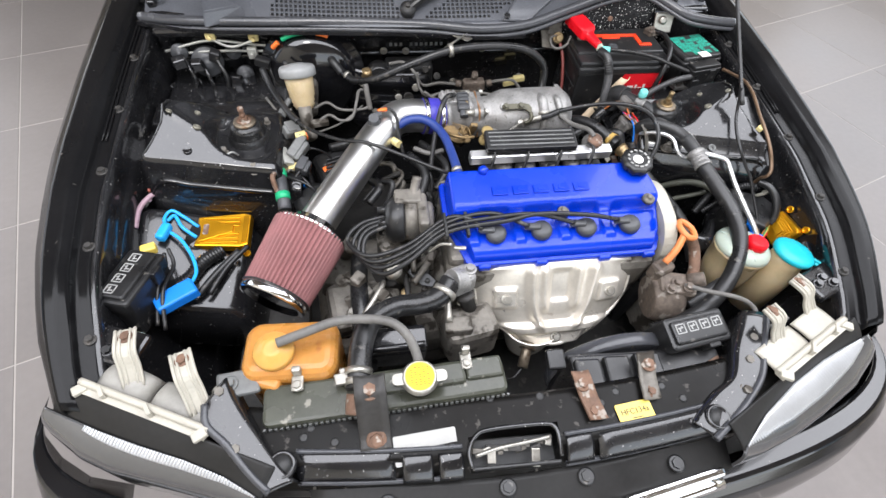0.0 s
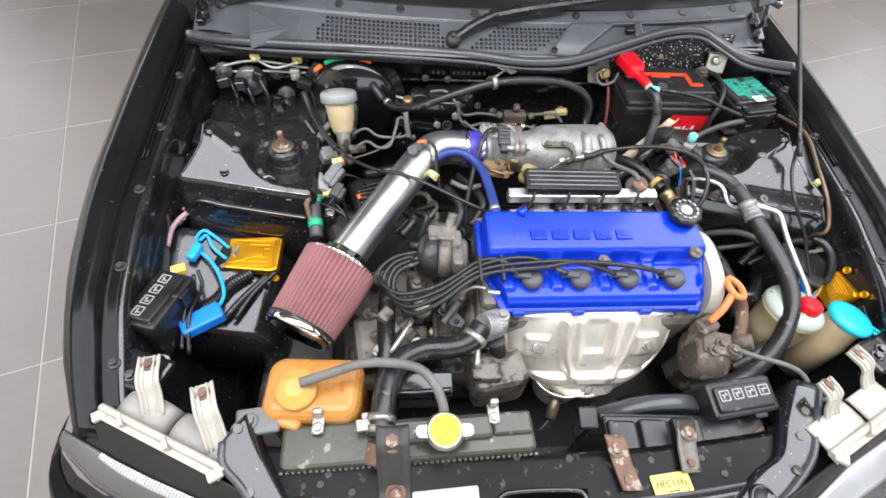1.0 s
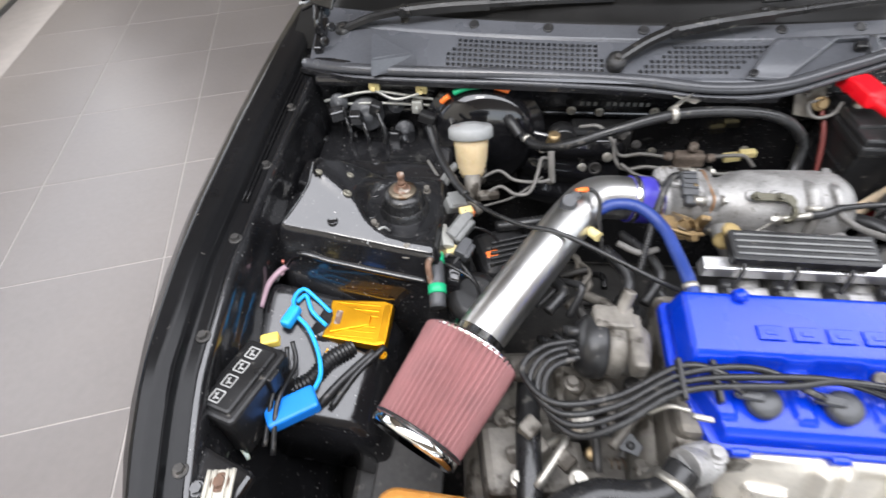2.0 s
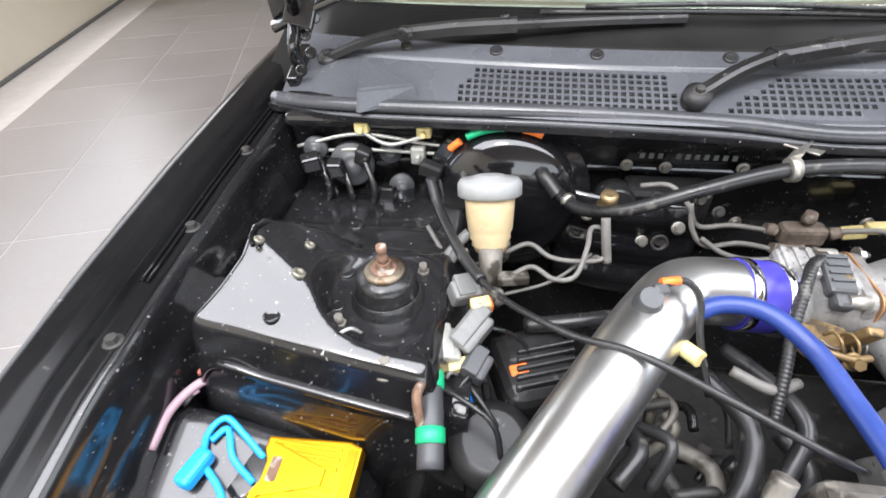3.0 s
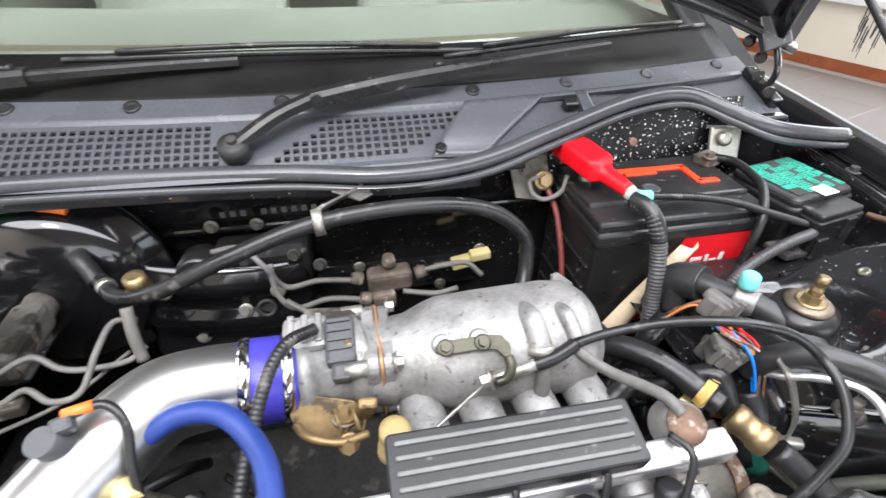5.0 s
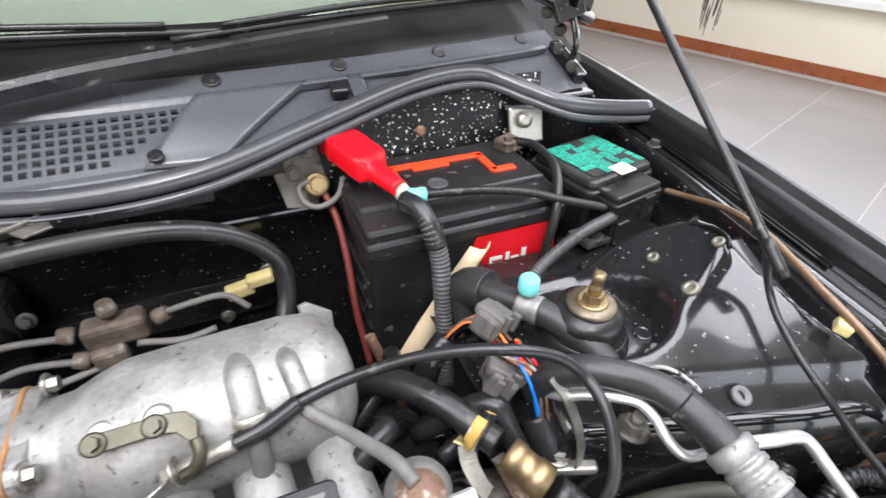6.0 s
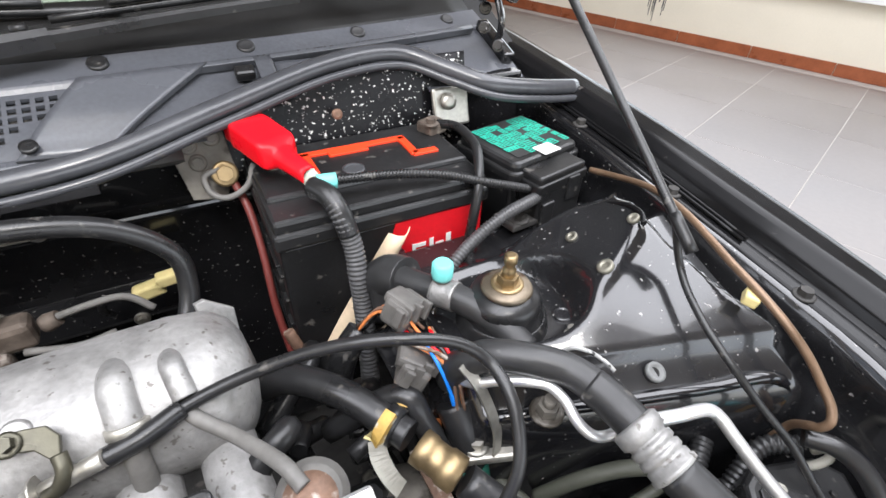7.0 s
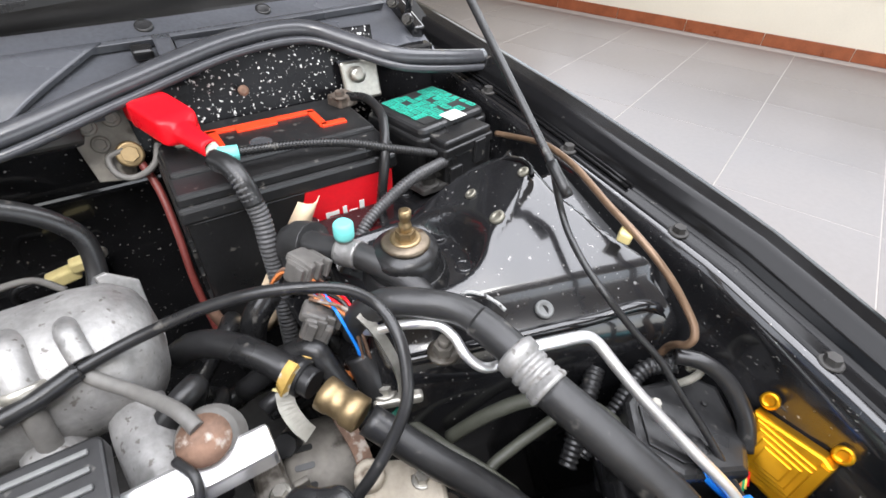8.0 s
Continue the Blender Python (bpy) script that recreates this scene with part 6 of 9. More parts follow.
for y, z in ((0.745, 0.80), (0.675, 0.80), (0.68, 0.735)):
    part("body_bolt", rod(B(), (0.018, y, z), (-0.002, y, z), 0.0075), M_STEEL, engine)
tps = B()
box(tps, (-0.004, 0.702, 0.808), (0.026, 0.044, 0.018), (20, 0, 0), 0.004)
box(tps, (-0.004, 0.676, 0.797), (0.018, 0.016, 0.016), (20, 0, 0), 0.004)
for k in range(4):
    box(tps, (-0.004, 0.690 + 0.008 * k, 0.8135 + 0.003 * k), (0.020, 0.003, 0.004), (20, 0, 0))
part("throttle_sensor", tps, M_GREYPLASTIC, engine)
link = B()
fan_plate = [(0.0, 0.0)] + [(0.040 * math.cos(radians(a)), 0.040 * math.sin(radians(a))) for a in range(150, 271, 12)] + [(0.012, -0.030), (0.014, -0.008)]
prism(link, fan_plate, 0, 0.003, pose(-0.012, 0.668, 0.776, 48, -8, 10), 0.001)
tube(link, [(-0.046, 0.650, 0.772), (-0.035, 0.634, 0.776), (-0.010, 0.626, 0.774), (0.012, 0.632, 0.770)], 0.0035, 8, 6)
box(link, (0.012, 0.652, 0.776), (0.016, 0.010, 0.034), (20, 10, 0), 0.003)
part("throttle_linkage", link, M_OLDBRASS, engine, "grimy brown throttle lever plate")
coil = [(-0.016 + 0.0024 * k + 0.0, 0.648 + 0.010 * math.cos(k * 1.05), 0.770 + 0.010 * math.sin(k * 1.05)) for k in range(14)]
part("return_spring", tube(B(), coil, 0.0016, 6, 5), M_OLDBRASS, engine, "coiled throttle return spring")
part("link_screw", bolt(B(), (-0.004, 0.628, 0.768), (-0.004, 0.58, 0.80), 0.006, 0.010), M_OLDBRASS, engine, "grimy brass adjusting screw")
part("ribbed_wire", tube(B(), [(-0.024, 0.704, 0.826), (-0.044, 0.682, 0.836), (-0.058, 0.656, 0.830), (-0.070, 0.628, 0.808), (-0.080, 0.596, 0.785), (-0.09, 0.56, 0.75)], 0.0052, 10, 8, 0.06, 0.004), M_RUBBER, engine, "black ribbed wire over the coupler")
osc = B()
tube(osc, [(0.004, 0.690, 0.812), (0.002, 0.700, 0.812), (0.002, 0.720, 0.810)], 0.004, 8, 4)
part("idle_screw", osc, M_BRASS, engine, "brass idle screw")
vc = B()
lathe(vc, [(0.010, 0), (0.0125, 0.004), (0.0125, 0.012), (0.009, 0.015), (0.010, 0.018), (0.009, 0.021), (0.009, 0.028), (0.012, 0.030), (0.012, 0.037), (0.007, 0.039)], pose(0.030, 0.610, 0.772, 6, 4, 0), 22)
part("vacuum_valve", vc, mat("ochre_plastic", (0.27, 0.20, 0.085), 0.45), engine, "yellow plastic vacuum valve")
bk = B()
prism(bk, [(-0.006, -0.003), (0.000, -0.006), (0.036, -0.0055), (0.046, -0.008), (0.053, -0.016), (0.058, -0.015), (0.059, -0.004), (0.053, 0.004), (0.042, 0.006), (0.000, 0.006), (-0.006, 0.003)], 0, 0.0035, pose(0.082, 0.672, 0.8135, 34, 0, 0), 0.0008)
tube(bk, [(0.138, 0.660, 0.806), (0.139, 0.652, 0.800), (0.134, 0.648, 0.792), (0.126, 0.648, 0.788)], 0.0046, 8, 6)
brk = part("cable_bracket", bk, M_OLIVEZINC, engine, "dull olive zinc throttle cable bracket")
for x in (0.084, 0.117):
    part("bracket_bolt", bolt(B(), (x, 0.670, 0.8165), (x, 0.600, 0.930), 0.0050, 0.005), M_OLIVEZINC, brk)
fr = B()
box(fr, (0.143, 0.565, 0.772), (0.304, 0.022, 0.024), (10, 0, 0), 0.003)
part("fuel_rail", fr, M_SATIN, engine, "bright aluminium fuel rail")
for k in range(4):
    x = 0.028 + 0.070 * k
    inj = B()
    lathe(inj, [(0.010, 0), (0.012, 0.004), (0.012, 0.018), (0.008, 0.022)], aim((x, 0.540, 0.742), (x, 0.560, 0.790)), 16)
    box(inj, (x + 0.002, 0.530, 0.756), (0.020, 0.018, 0.016), (20, 0, 10), 0.003)
    tube(inj, [(x, 0.532, 0.762), (x + 0.012, 0.552, 0.790), (x + 0.004, 0.572, 0.792)], 0.003, 8, 6)
    part("injector", inj, M_PLASTIC, engine, "black injector and plug")
rcov = B()
prism(rcov, rounded(0.190, 0.050, 0.005), 0, 0.014, pose(0.118, 0.578, 0.794, 10, 0, -1), 0.002)
ribc = part("harness_cover", rcov, M_PLASTIC, engine, "black ribbed harness cover")
rr_ = B()
for k in range(4):
    box(rr_, pose(0.118, 0.578, 0.794, 10, 0, -1) @ Vector((0, -0.0155 + 0.0105 * k, 0.0150)), (0.176, 0.0035, 0.003), (10, 0, -1), 0.001)
part("cover_ribs", rr_, M_GREYCONN, ribc, "worn grey ribs")
rg = B()
lathe(rg, [(0.021, 0), (0.0225, 0.003), (0.0225, 0.006), (0.018, 0.010), (0.018, 0.020), (0.012, 0.022)], aim((0.262, 0.588, 0.772), (0.258, 0.56, 0.83)), 28)
regul = part("pressure_regulator", rg, M_GREYHOSE, engine, "rusty round fuel pressure regulator")
rgc = lathe(B(), [(0.016, 0), (0.016, 0.002), (0.006, 0.003)], aim((0.2595, 0.576, 0.7925), (0.258, 0.56, 0.83)), 24)
part("diaphragm", rgc, M_RUST, regul)
part("regulator_hose", tube(B(), [plenum_skin(0.206, 134, 0.003), plenum_skin(0.2065, 146, 0.004), (0.228, 0.640, 0.788), (0.250, 0.600, 0.802), (0.258, 0.582, 0.798)], 0.0050, 10), M_GREYHOSE, engine, "grey vacuum hose")

# distributor, housing and castings at the clutch end
ds = B()
lathe(ds, [(0.030, 0), (0.034, 0.006), (0.034, 0.030), (0.040, 0.034), (0.040, 0.052), (0.030, 0.058)], aim((-0.100, 0.440, 0.735), (-0.190, 0.444, 0.738)), 28)
box(ds, (-0.145, 0.462, 0.768), (0.052, 0.036, 0.030), (0, 0, 0), 0.005)
box(ds, (-0.120, 0.430, 0.765), (0.020, 0.080, 0.030), (0, 0, 0), 0.006)
tube(ds, [(-0.125, 0.49, 0.80), (-0.13, 0.48, 0.785), (-0.135, 0.465, 0.772)], 0.009, 10, 6)
part("distributor", ds, M_DIRTYALU, engine, "dusty grey ignition distributor")
dc = B()
lathe(dc, [(0.040, 0), (0.042, 0.004), (0.042, 0.022), (0.032, 0.034), (0.022, 0.038)], aim((-0.155, 0.440, 0.738), (-0.23, 0.442, 0.740)), 28)
for k in range(5):
    a = 2 * math.pi * k / 5
    p = Vector((-0.178, 0.441 + 0.022 * math.cos(a), 0.739 + 0.022 * math.sin(a)))
    rod(dc, p, p + Vector((-0.026, 0, 0)), 0.0075)
part("distributor_cap", dc, M_PLASTIC, engine, "black distributor cap")
gx = thing("gearbox", (-0.17, 0.36, 0.34), "dusty cast aluminium gearbox with brackets and sensors", "gearbox")
gb_ = B()
box(gb_, (-0.190, 0.40, 0.50), (0.30, 0.26, 0.22), (8, 0, 6), 0.05, 4)
lathe(gb_, [(0.13, 0), (0.14, 0.01), (0.14, 0.05), (0.11, 0.07)], aim((-0.04, 0.40, 0.54), (-0.14, 0.40, 0.54)), 36)
box(gb_, (-0.24, 0.33, 0.615), (0.14, 0.10, 0.05), (5, 4, 10), 0.012)
box(gb_, (-0.14, 0.44, 0.635), (0.14, 0.10, 0.07), (0, 0, 0), 0.014)
part("casing", gb_, M_DIRTYALU, gx)
rnd = random.Random(7)
for k in range(26):
    g = B()
    x, y = rnd.uniform(-0.275, -0.05), rnd.uniform(0.275, 0.50)
    z = rnd.uniform(0.640, 0.695)
    form = k % 4
    if form == 0:
        box(g, (x, y, z), (rnd.uniform(0.02, 0.05), rnd.uniform(0.012, 0.03), 0.03), (rnd.uniform(-20, 20), rnd.uniform(-20, 20), rnd.uniform(0, 90)), 0.004)
    elif form == 1:
        rod(g, (x, y, z - 0.06), (x + rnd.uniform(-0.02, 0.02), y + rnd.uniform(-0.02, 0.02), z + 0.012), rnd.uniform(0.007, 0.014), bev=0.002)
        bolt(g, (x, y, z + 0.012), (x, y, 1), 0.008, 0.008)
    elif form == 2:
        tube(g, [(x, y, z - 0.04), (x + rnd.uniform(-0.05, 0.05), y + 0.01, z + 0.01), (x + rnd.uniform(-0.04, 0.04), y - 0.05, z)], rnd.uniform(0.004, 0.008), 8, 6)
    else:
        lathe(g, [(0.014, -0.05), (0.014, 0), (0.018, 0.002), (0.018, 0.008), (0.009, 0.010)], pose(x, y, z, rnd.uniform(-40, 20), rnd.uniform(-25, 25), 0), 18)
    part("casting_boss" if form in (0, 3) else "bolt_boss" if form == 1 else "bracket_rod", g, (M_DIRTYALU, M_DIRTYALU, M_STEEL, M_DARK)[(k // 4 + form) % 4], gx)
ths = B()
box(ths, (-0.066, 0.300, 0.725), (0.050, 0.040, 0.050), (0, 0, 20), 0.012, 3)
tube(ths, [(-0.06, 0.30, 0.73), (-0.085, 0.289, 0.742)], 0.021, 14)
bolt(ths, (-0.050, 0.305, 0.750), (-0.05, 0.30, 1), 0.008, 0.007)
part("thermostat_housing", ths, M_ALU, engine, "cast thermostat housing")
wj = B()
box(wj, (-0.076, 0.235, 0.672), (0.05, 0.03, 0.03), (0, 0, 0), 0.005)
box(wj, (-0.050, 0.25, 0.62), (0.10, 0.07, 0.10), (0, 0, 10), 0.015)
part("starter_housing", wj, M_DIRTYALU, engine, "oily cast starter housing")
solid("breather_hose", tube(B(), [(-0.245, 0.42, 0.655), (-0.248, 0.37, 0.665), (-0.248, 0.30, 0.665), (-0.246, 0.24, 0.65), (-0.24, 0.20, 0.61)], 0.017, 12), M_RUBBER, "straight black rubber hose beside the gearbox", "hose")
part("brass_plug", lathe(B(), [(0.006, -0.02), (0.006, 0.0), (0.0105, 0.001), (0.0105, 0.006), (0.0085, 0.008), (0.001, 0.0085)], aim((-0.161, 0.335, 0.640), (-0.165, 0.27, 0.80)), 22), M_BRASS, gx, "dull brass plug")
part("shift_lever", prism(B(), [(-0.030, -0.006), (0.006, -0.012), (0.026, -0.004), (0.024, 0.010), (0.004, 0.014), (-0.010, 0.006), (-0.030, 0.006)], 0, 0.006, pose(-0.128, 0.345, 0.672, 24, 8, -38), 0.0015), M_GREYPLASTIC, gx, "dusty grey shift lever")
# lever holes are black discs, their shade in the colour
for x, y in ((-0.120, 0.338), (-0.140, 0.352)):
    part("lever_hole", lathe(B(), [(0.005, 0.0), (0.005, 0.0086), (0.001, 0.0088)], aim((x, y, 0.672), (x, y - 0.1, 0.90)), 14), M_INK_HOLE, gx)
part("side_plate", box(B(), (-0.108, 0.378, 0.690), (0.012, 0.030, 0.050), (10, 0, -12), 0.003), M_DIRTYALU, gx, "cast side plate")
spring = [(-0.143 + 0.0016 * k, 0.322 + 0.006 * math.cos(k * 1.2), 0.648 + 0.006 * math.sin(k * 1.2)) for k in range(14)]
part("lever_spring", tube(B(), spring, 0.0011, 6, 4), M_OLDSTEEL, gx, "small coiled lever spring")
lp = thing("lower_bracket", (-0.20, 0.205, 0.6), "black painted engine mount bracket", "bracket")
lpb = B()
box(lpb, (-0.200, 0.225, 0.640), (0.13, 0.05, 0.10), (12, 0, 0), 0.01)
tube(lpb, [(-0.26, 0.200, 0.692), (-0.20, 0.197, 0.694), (-0.14, 0.200, 0.692)], 0.006, 8, 6)
part("bracket", lpb, M_BAY, lp)

# ---- cold air pipe and filter ----
intake = thing("air_intake", (-0.22, 0.55, 0.70), "polished aluminium intake pipe with a cone air filter", "air intake")
part("pipe", tube(B(), [(-0.338, 0.418, 0.726), (-0.305, 0.466, 0.742), (-0.250, 0.545, 0.765), (-0.205, 0.611, 0.781), (-0.178, 0.648, 0.788), (-0.150, 0.680, 0.790), (-0.115, 0.692, 0.786), (-0.080, 0.697, 0.779), (-0.050, 0.700, 0.774)], 0.0350, 28, 8), M_POLISHED, intake)
FB, FT = Vector((-0.327, 0.436, 0.732)), Vector((-0.396, 0.302, 0.704))
FM = aim(FB, FT)
L = (FT - FB).length
part("filter_cone", lathe(B(), [(0.060, 0.008), (0.0665, 0.010), (0.0665, 0.014), (0.0575, L - 0.012), (0.054, L - 0.008)], FM, 288, 0.055, 48), M_FILTER, intake, "maroon pleated cone filter")
part("base_ring", lathe(B(), [(0.040, -0.012), (0.0415, -0.012), (0.0415, 0.004), (0.062, 0.006), (0.068, 0.008), (0.068, 0.014), (0.060, 0.014)], FM, 48), M_CHROME, intake, "chrome filter clamp")
part("end_ring", lathe(B(), [(0.0575, L - 0.014), (0.0600, L - 0.013), (0.0605, L - 0.003), (0.058, L + 0.002), (0.050, L + 0.002), (0.048, L - 0.004)], FM, 48), M_CHROME, intake, "chrome filter end ring")
part("end_cap", lathe(B(), [(0.0605, L - 0.016), (0.0625, L - 0.015), (0.0625, L - 0.0135), (0.047, L - 0.006), (0.040, L - 0.010), (0.012, L - 0.012)], FM, 48), M_RUBBER, intake)
rings_ = B()
lathe(rings_, [(0.0365, -0.022), (0.038, -0.021), (0.038, 0.024), (0.0365, 0.025)], aim((-0.072, 0.6975, 0.778), (-0.045, 0.7005, 0.774)), 32)
col = part("coupler", rings_, M_INDIGO, intake, "indigo silicone coupler")
cc = B()
for s in (-0.088, -0.054):
    lathe(cc, [(0.0382, -0.0045), (0.0392, -0.0045), (0.0392, 0.0045), (0.0382, 0.0045)], aim((s, 0.6975 + (s + 0.072) * 0.11, 0.778 - (s + 0.072) * 0.15), (s + 0.03, 0.7005 + (s + 0.072) * 0.11, 0.774 - (s + 0.072) * 0.15)), 32)
part("hose_clip", cc, M_CHROME, col)
sn = B()
lathe(sn, [(0.013, -0.01), (0.014, 0.004), (0.010, 0.010), (0.010, 0.022)], aim((-0.196, 0.634, 0.815), (-0.20, 0.61, 0.87)), 18)
box(sn, (-0.188, 0.636, 0.834), (0.014, 0.012, 0.012), (20, 0, 20), 0.003)
part("air_sensor", sn, M_GREYPLASTIC, intake, "grey air temperature sensor")
sw = B()
tube(sw, [(-0.186, 0.640, 0.838), (-0.165, 0.646, 0.838), (-0.152, 0.636, 0.826), (-0.150, 0.615, 0.80), (-0.14, 0.58, 0.76)], 0.0034, 8, 8)
part("sensor_wire", sw, M_RUBBER, intake)
ot = lathe(B(), [(0.0042, 0), (0.0042, 0.018)], aim((-0.188, 0.641, 0.839), (-0.170, 0.646, 0.839)), 10)
part("orange_tape", ot, M_ORANGEPL, intake)
nip = B()
rod(nip, (-0.165, 0.618, 0.785), (-0.150, 0.598, 0.788), 0.008)
part("pipe_nipple", nip, M_YELLOWCONN, intake)
bh = thing("blue_breather_hose", (-0.09, 0.60, 0.80), "blue silicone breather hose to the cam cover", "hose")
part("hose", tube(B(), [(-0.158, 0.640, 0.795), (-0.125, 0.650, 0.808), (-0.090, 0.640, 0.812), (-0.062, 0.605, 0.806), (-0.052, 0.560, 0.802), (-0.048, 0.515, 0.803), (-0.046, 0.488, 0.800), (-0.045, 0.470, 0.795)], 0.0088, 14), M_BLUEHOSE, bh)
part("hose_clip", lathe(B(), [(0.0092, -0.004), (0.0102, -0.004), (0.0102, 0.004), (0.0092, 0.004)], aim((-0.0475, 0.500, 0.8015), (-0.046, 0.488, 0.800)), 20), M_STEEL, bh)
solid("accelerator_wire", tube(B(), [(-0.425, 0.80, 0.82), (-0.41, 0.775, 0.808), (-0.375, 0.71, 0.795), (-0.335, 0.655, 0.795), (-0.27, 0.605, 0.802), (-0.215, 0.580, 0.812), (-0.155, 0.555, 0.802), (-0.085, 0.520, 0.790), (-0.05, 0.515, 0.775)], 0.0036, 8), M_RUBBER, "thin black control cable across the intake pipe", "cable")
solid("cable_sleeve", tube(B(), [(-0.428, 0.815, 0.83), (-0.41, 0.775, 0.8085), (-0.378, 0.715, 0.796), (-0.352, 0.675, 0.794)], 0.0065, 10), M_PLASTIC, "black sleeve on the control cable", "cable")


# ---- brake booster and reservoir ----
bo = thing("brake_booster", (-0.34, 0.94, 0.64), "glossy black brake servo with green and orange paint marks", "brake servo")
BM = aim((-0.334, 0.938, 0.737), (-0.334, 0.50, 0.79))
bd = B()
lathe(bd, [(0.090, -0.05), (0.116, -0.02), (0.124, 0.0), (0.126, 0.006), (0.124, 0.012), (0.108, 0.014), (0.103, 0.030), (0.090, 0.042), (0.052, 0.050), (0.030, 0.052)], BM, 56)
part("drum", bd, M_PAINT, bo)
for a0, a1, mt, nm in ((93, 121, M_GREEN, "green paint mark"), (66, 80, M_ORANGEPL, "orange paint mark"), (127, 137, M_ORANGEPL, "orange paint mark")):
    g = B()
    line = [(-0.334 + 0.113 * math.cos(radians(a)), 0.9215, 0.739 + 0.113 * math.sin(radians(a))) for a in range(a0, a1 + 1, 2)]
    tube(g, line, 0.0058, 8, 2)
    part("paint_mark", g, mt, bo, nm)
el = B()
tube(el, [(-0.285, 0.915, 0.792), (-0.283, 0.893, 0.796), (-0.272, 0.880, 0.788), (-0.262, 0.868, 0.780)], 0.010, 12)
lathe(el, [(0.016, 0), (0.016, 0.006), (0.011, 0.010)], aim((-0.285, 0.922, 0.790), (-0.285, 0.88, 0.795)), 20)
part("check_valve", el, M_PLASTIC, bo)
mc = B()
rod(mc, (-0.342, 0.925, 0.745), (-0.340, 0.790, 0.735), 0.018)
box(mc, (-0.341, 0.83, 0.742), (0.034, 0.09, 0.036), (0, 0, 0), 0.008)
part("master_cylinder", mc, M_DIRTYALU, bo, "cast brake master cylinder")
rs = thing("clutch_reservoir", (-0.35, 0.785, 0.72), "cream fluid reservoir with a grey screw cap", "reservoir")
RM = aim((-0.346, 0.757, 0.742), (-0.353, 0.800, 0.846))
part("cup", lathe(B(), [(0.012, 0.020), (0.0195, 0.022), (0.0205, 0.027), (0.0235, 0.030), (0.0220, 0.034), (0.0255, 0.039), (0.0245, 0.043), (0.0275, 0.050), (0.0295, 0.075), (0.031, 0.095)], RM, 32), M_CREAM, rs)
part("screw_cap", lathe(B(), [(0.036, 0.090), (0.0385, 0.092), (0.0385, 0.106), (0.035, 0.111), (0.020, 0.112), (0.018, 0.115), (0.008, 0.115)], RM, 36), M_CAPGREY, rs, "grey screw cap")
rsb = B()
rod(rsb, (-0.347, 0.760, 0.774), (-0.344, 0.738, 0.712), 0.016, 0.012)
lathe(rsb, [(0.015, 0), (0.017, 0.004), (0.017, 0.016), (0.010, 0.022)], aim((-0.344, 0.735, 0.722), (-0.340, 0.695, 0.700)), 20)
box(rsb, (-0.318, 0.742, 0.738), (0.04, 0.016, 0.014), (0, 0, 10), 0.003)
part("slave_body", rsb, M_DIRTYALU, rs, "zinc plated cylinder body")
for pts in ([(-0.318, 0.745, 0.742), (-0.295, 0.750, 0.752), (-0.270, 0.735, 0.748), (-0.245, 0.738, 0.752), (-0.232, 0.765, 0.775), (-0.225, 0.795, 0.782), (-0.205, 0.800, 0.778)],
            [(-0.330, 0.770, 0.755), (-0.300, 0.782, 0.762), (-0.275, 0.772, 0.752), (-0.250, 0.768, 0.75), (-0.215, 0.772, 0.75), (-0.200, 0.785, 0.755)],
            [(-0.375, 0.760, 0.765), (-0.395, 0.750, 0.755), (-0.410, 0.765, 0.760), (-0.430, 0.790, 0.775)]):
    solid("brake_line", tube(B(), pts, 0.0032, 8), M_GREYHOSE, "thin grey steel brake line", "pipe", "brake lines")
rsl = B()
tube(rsl, [(-0.375, 0.775, 0.78), (-0.392, 0.762, 0.766), (-0.402, 0.745, 0.755)], 0.007, 8, 6)
tube(rsl, [(-0.386, 0.752, 0.772), (-0.398, 0.742, 0.752)], 0.006, 8, 4)
solid("reservoir_bracket", rsl, M_GREYCONN, "grey steel reservoir bracket", "bracket")
sv = thing("servo_vacuum_hose", (-0.02, 0.83, 0.86), "thick grey-black vacuum hose arching over the intake", "hose")
part("hose", tube(B(), [(-0.262, 0.870, 0.782), (-0.235, 0.838, 0.780), (-0.185, 0.812, 0.800), (-0.110, 0.812, 0.832), (-0.016, 0.823, 0.858), (0.090, 0.830, 0.862), (0.165, 0.832, 0.848), (0.210, 0.828, 0.812), (0.214, 0.815, 0.775), (0.200, 0.79, 0.745)], 0.0086, 14), M_RUBBER, sv)
part("hose_clip", lathe(B(), [(0.0088, -0.004), (0.0100, -0.004), (0.0100, 0.004), (0.0088, 0.004)], aim((-0.250, 0.856, 0.781), (-0.235, 0.838, 0.780)), 20), M_STEEL, sv)
vcl = B()
lathe(vcl, [(0.0125, -0.005), (0.0140, -0.005), (0.0140, 0.005), (0.0125, 0.005)], aim((-0.016, 0.823, 0.858), (0.02, 0.826, 0.861)), 20)
tube(vcl, [(-0.016, 0.830, 0.868), (0.01, 0.87, 0.858), (0.055, 0.935, 0.845)], 0.010, 8, 6, flat=0.25)
box(vcl, (0.025, 0.895, 0.853), (0.05, 0.05, 0.003), (-10, 0, -40), 0.001)
solid("hose_bracket", vcl, M_STEEL, "zinc steel hose bracket on the bulkhead", "bracket")

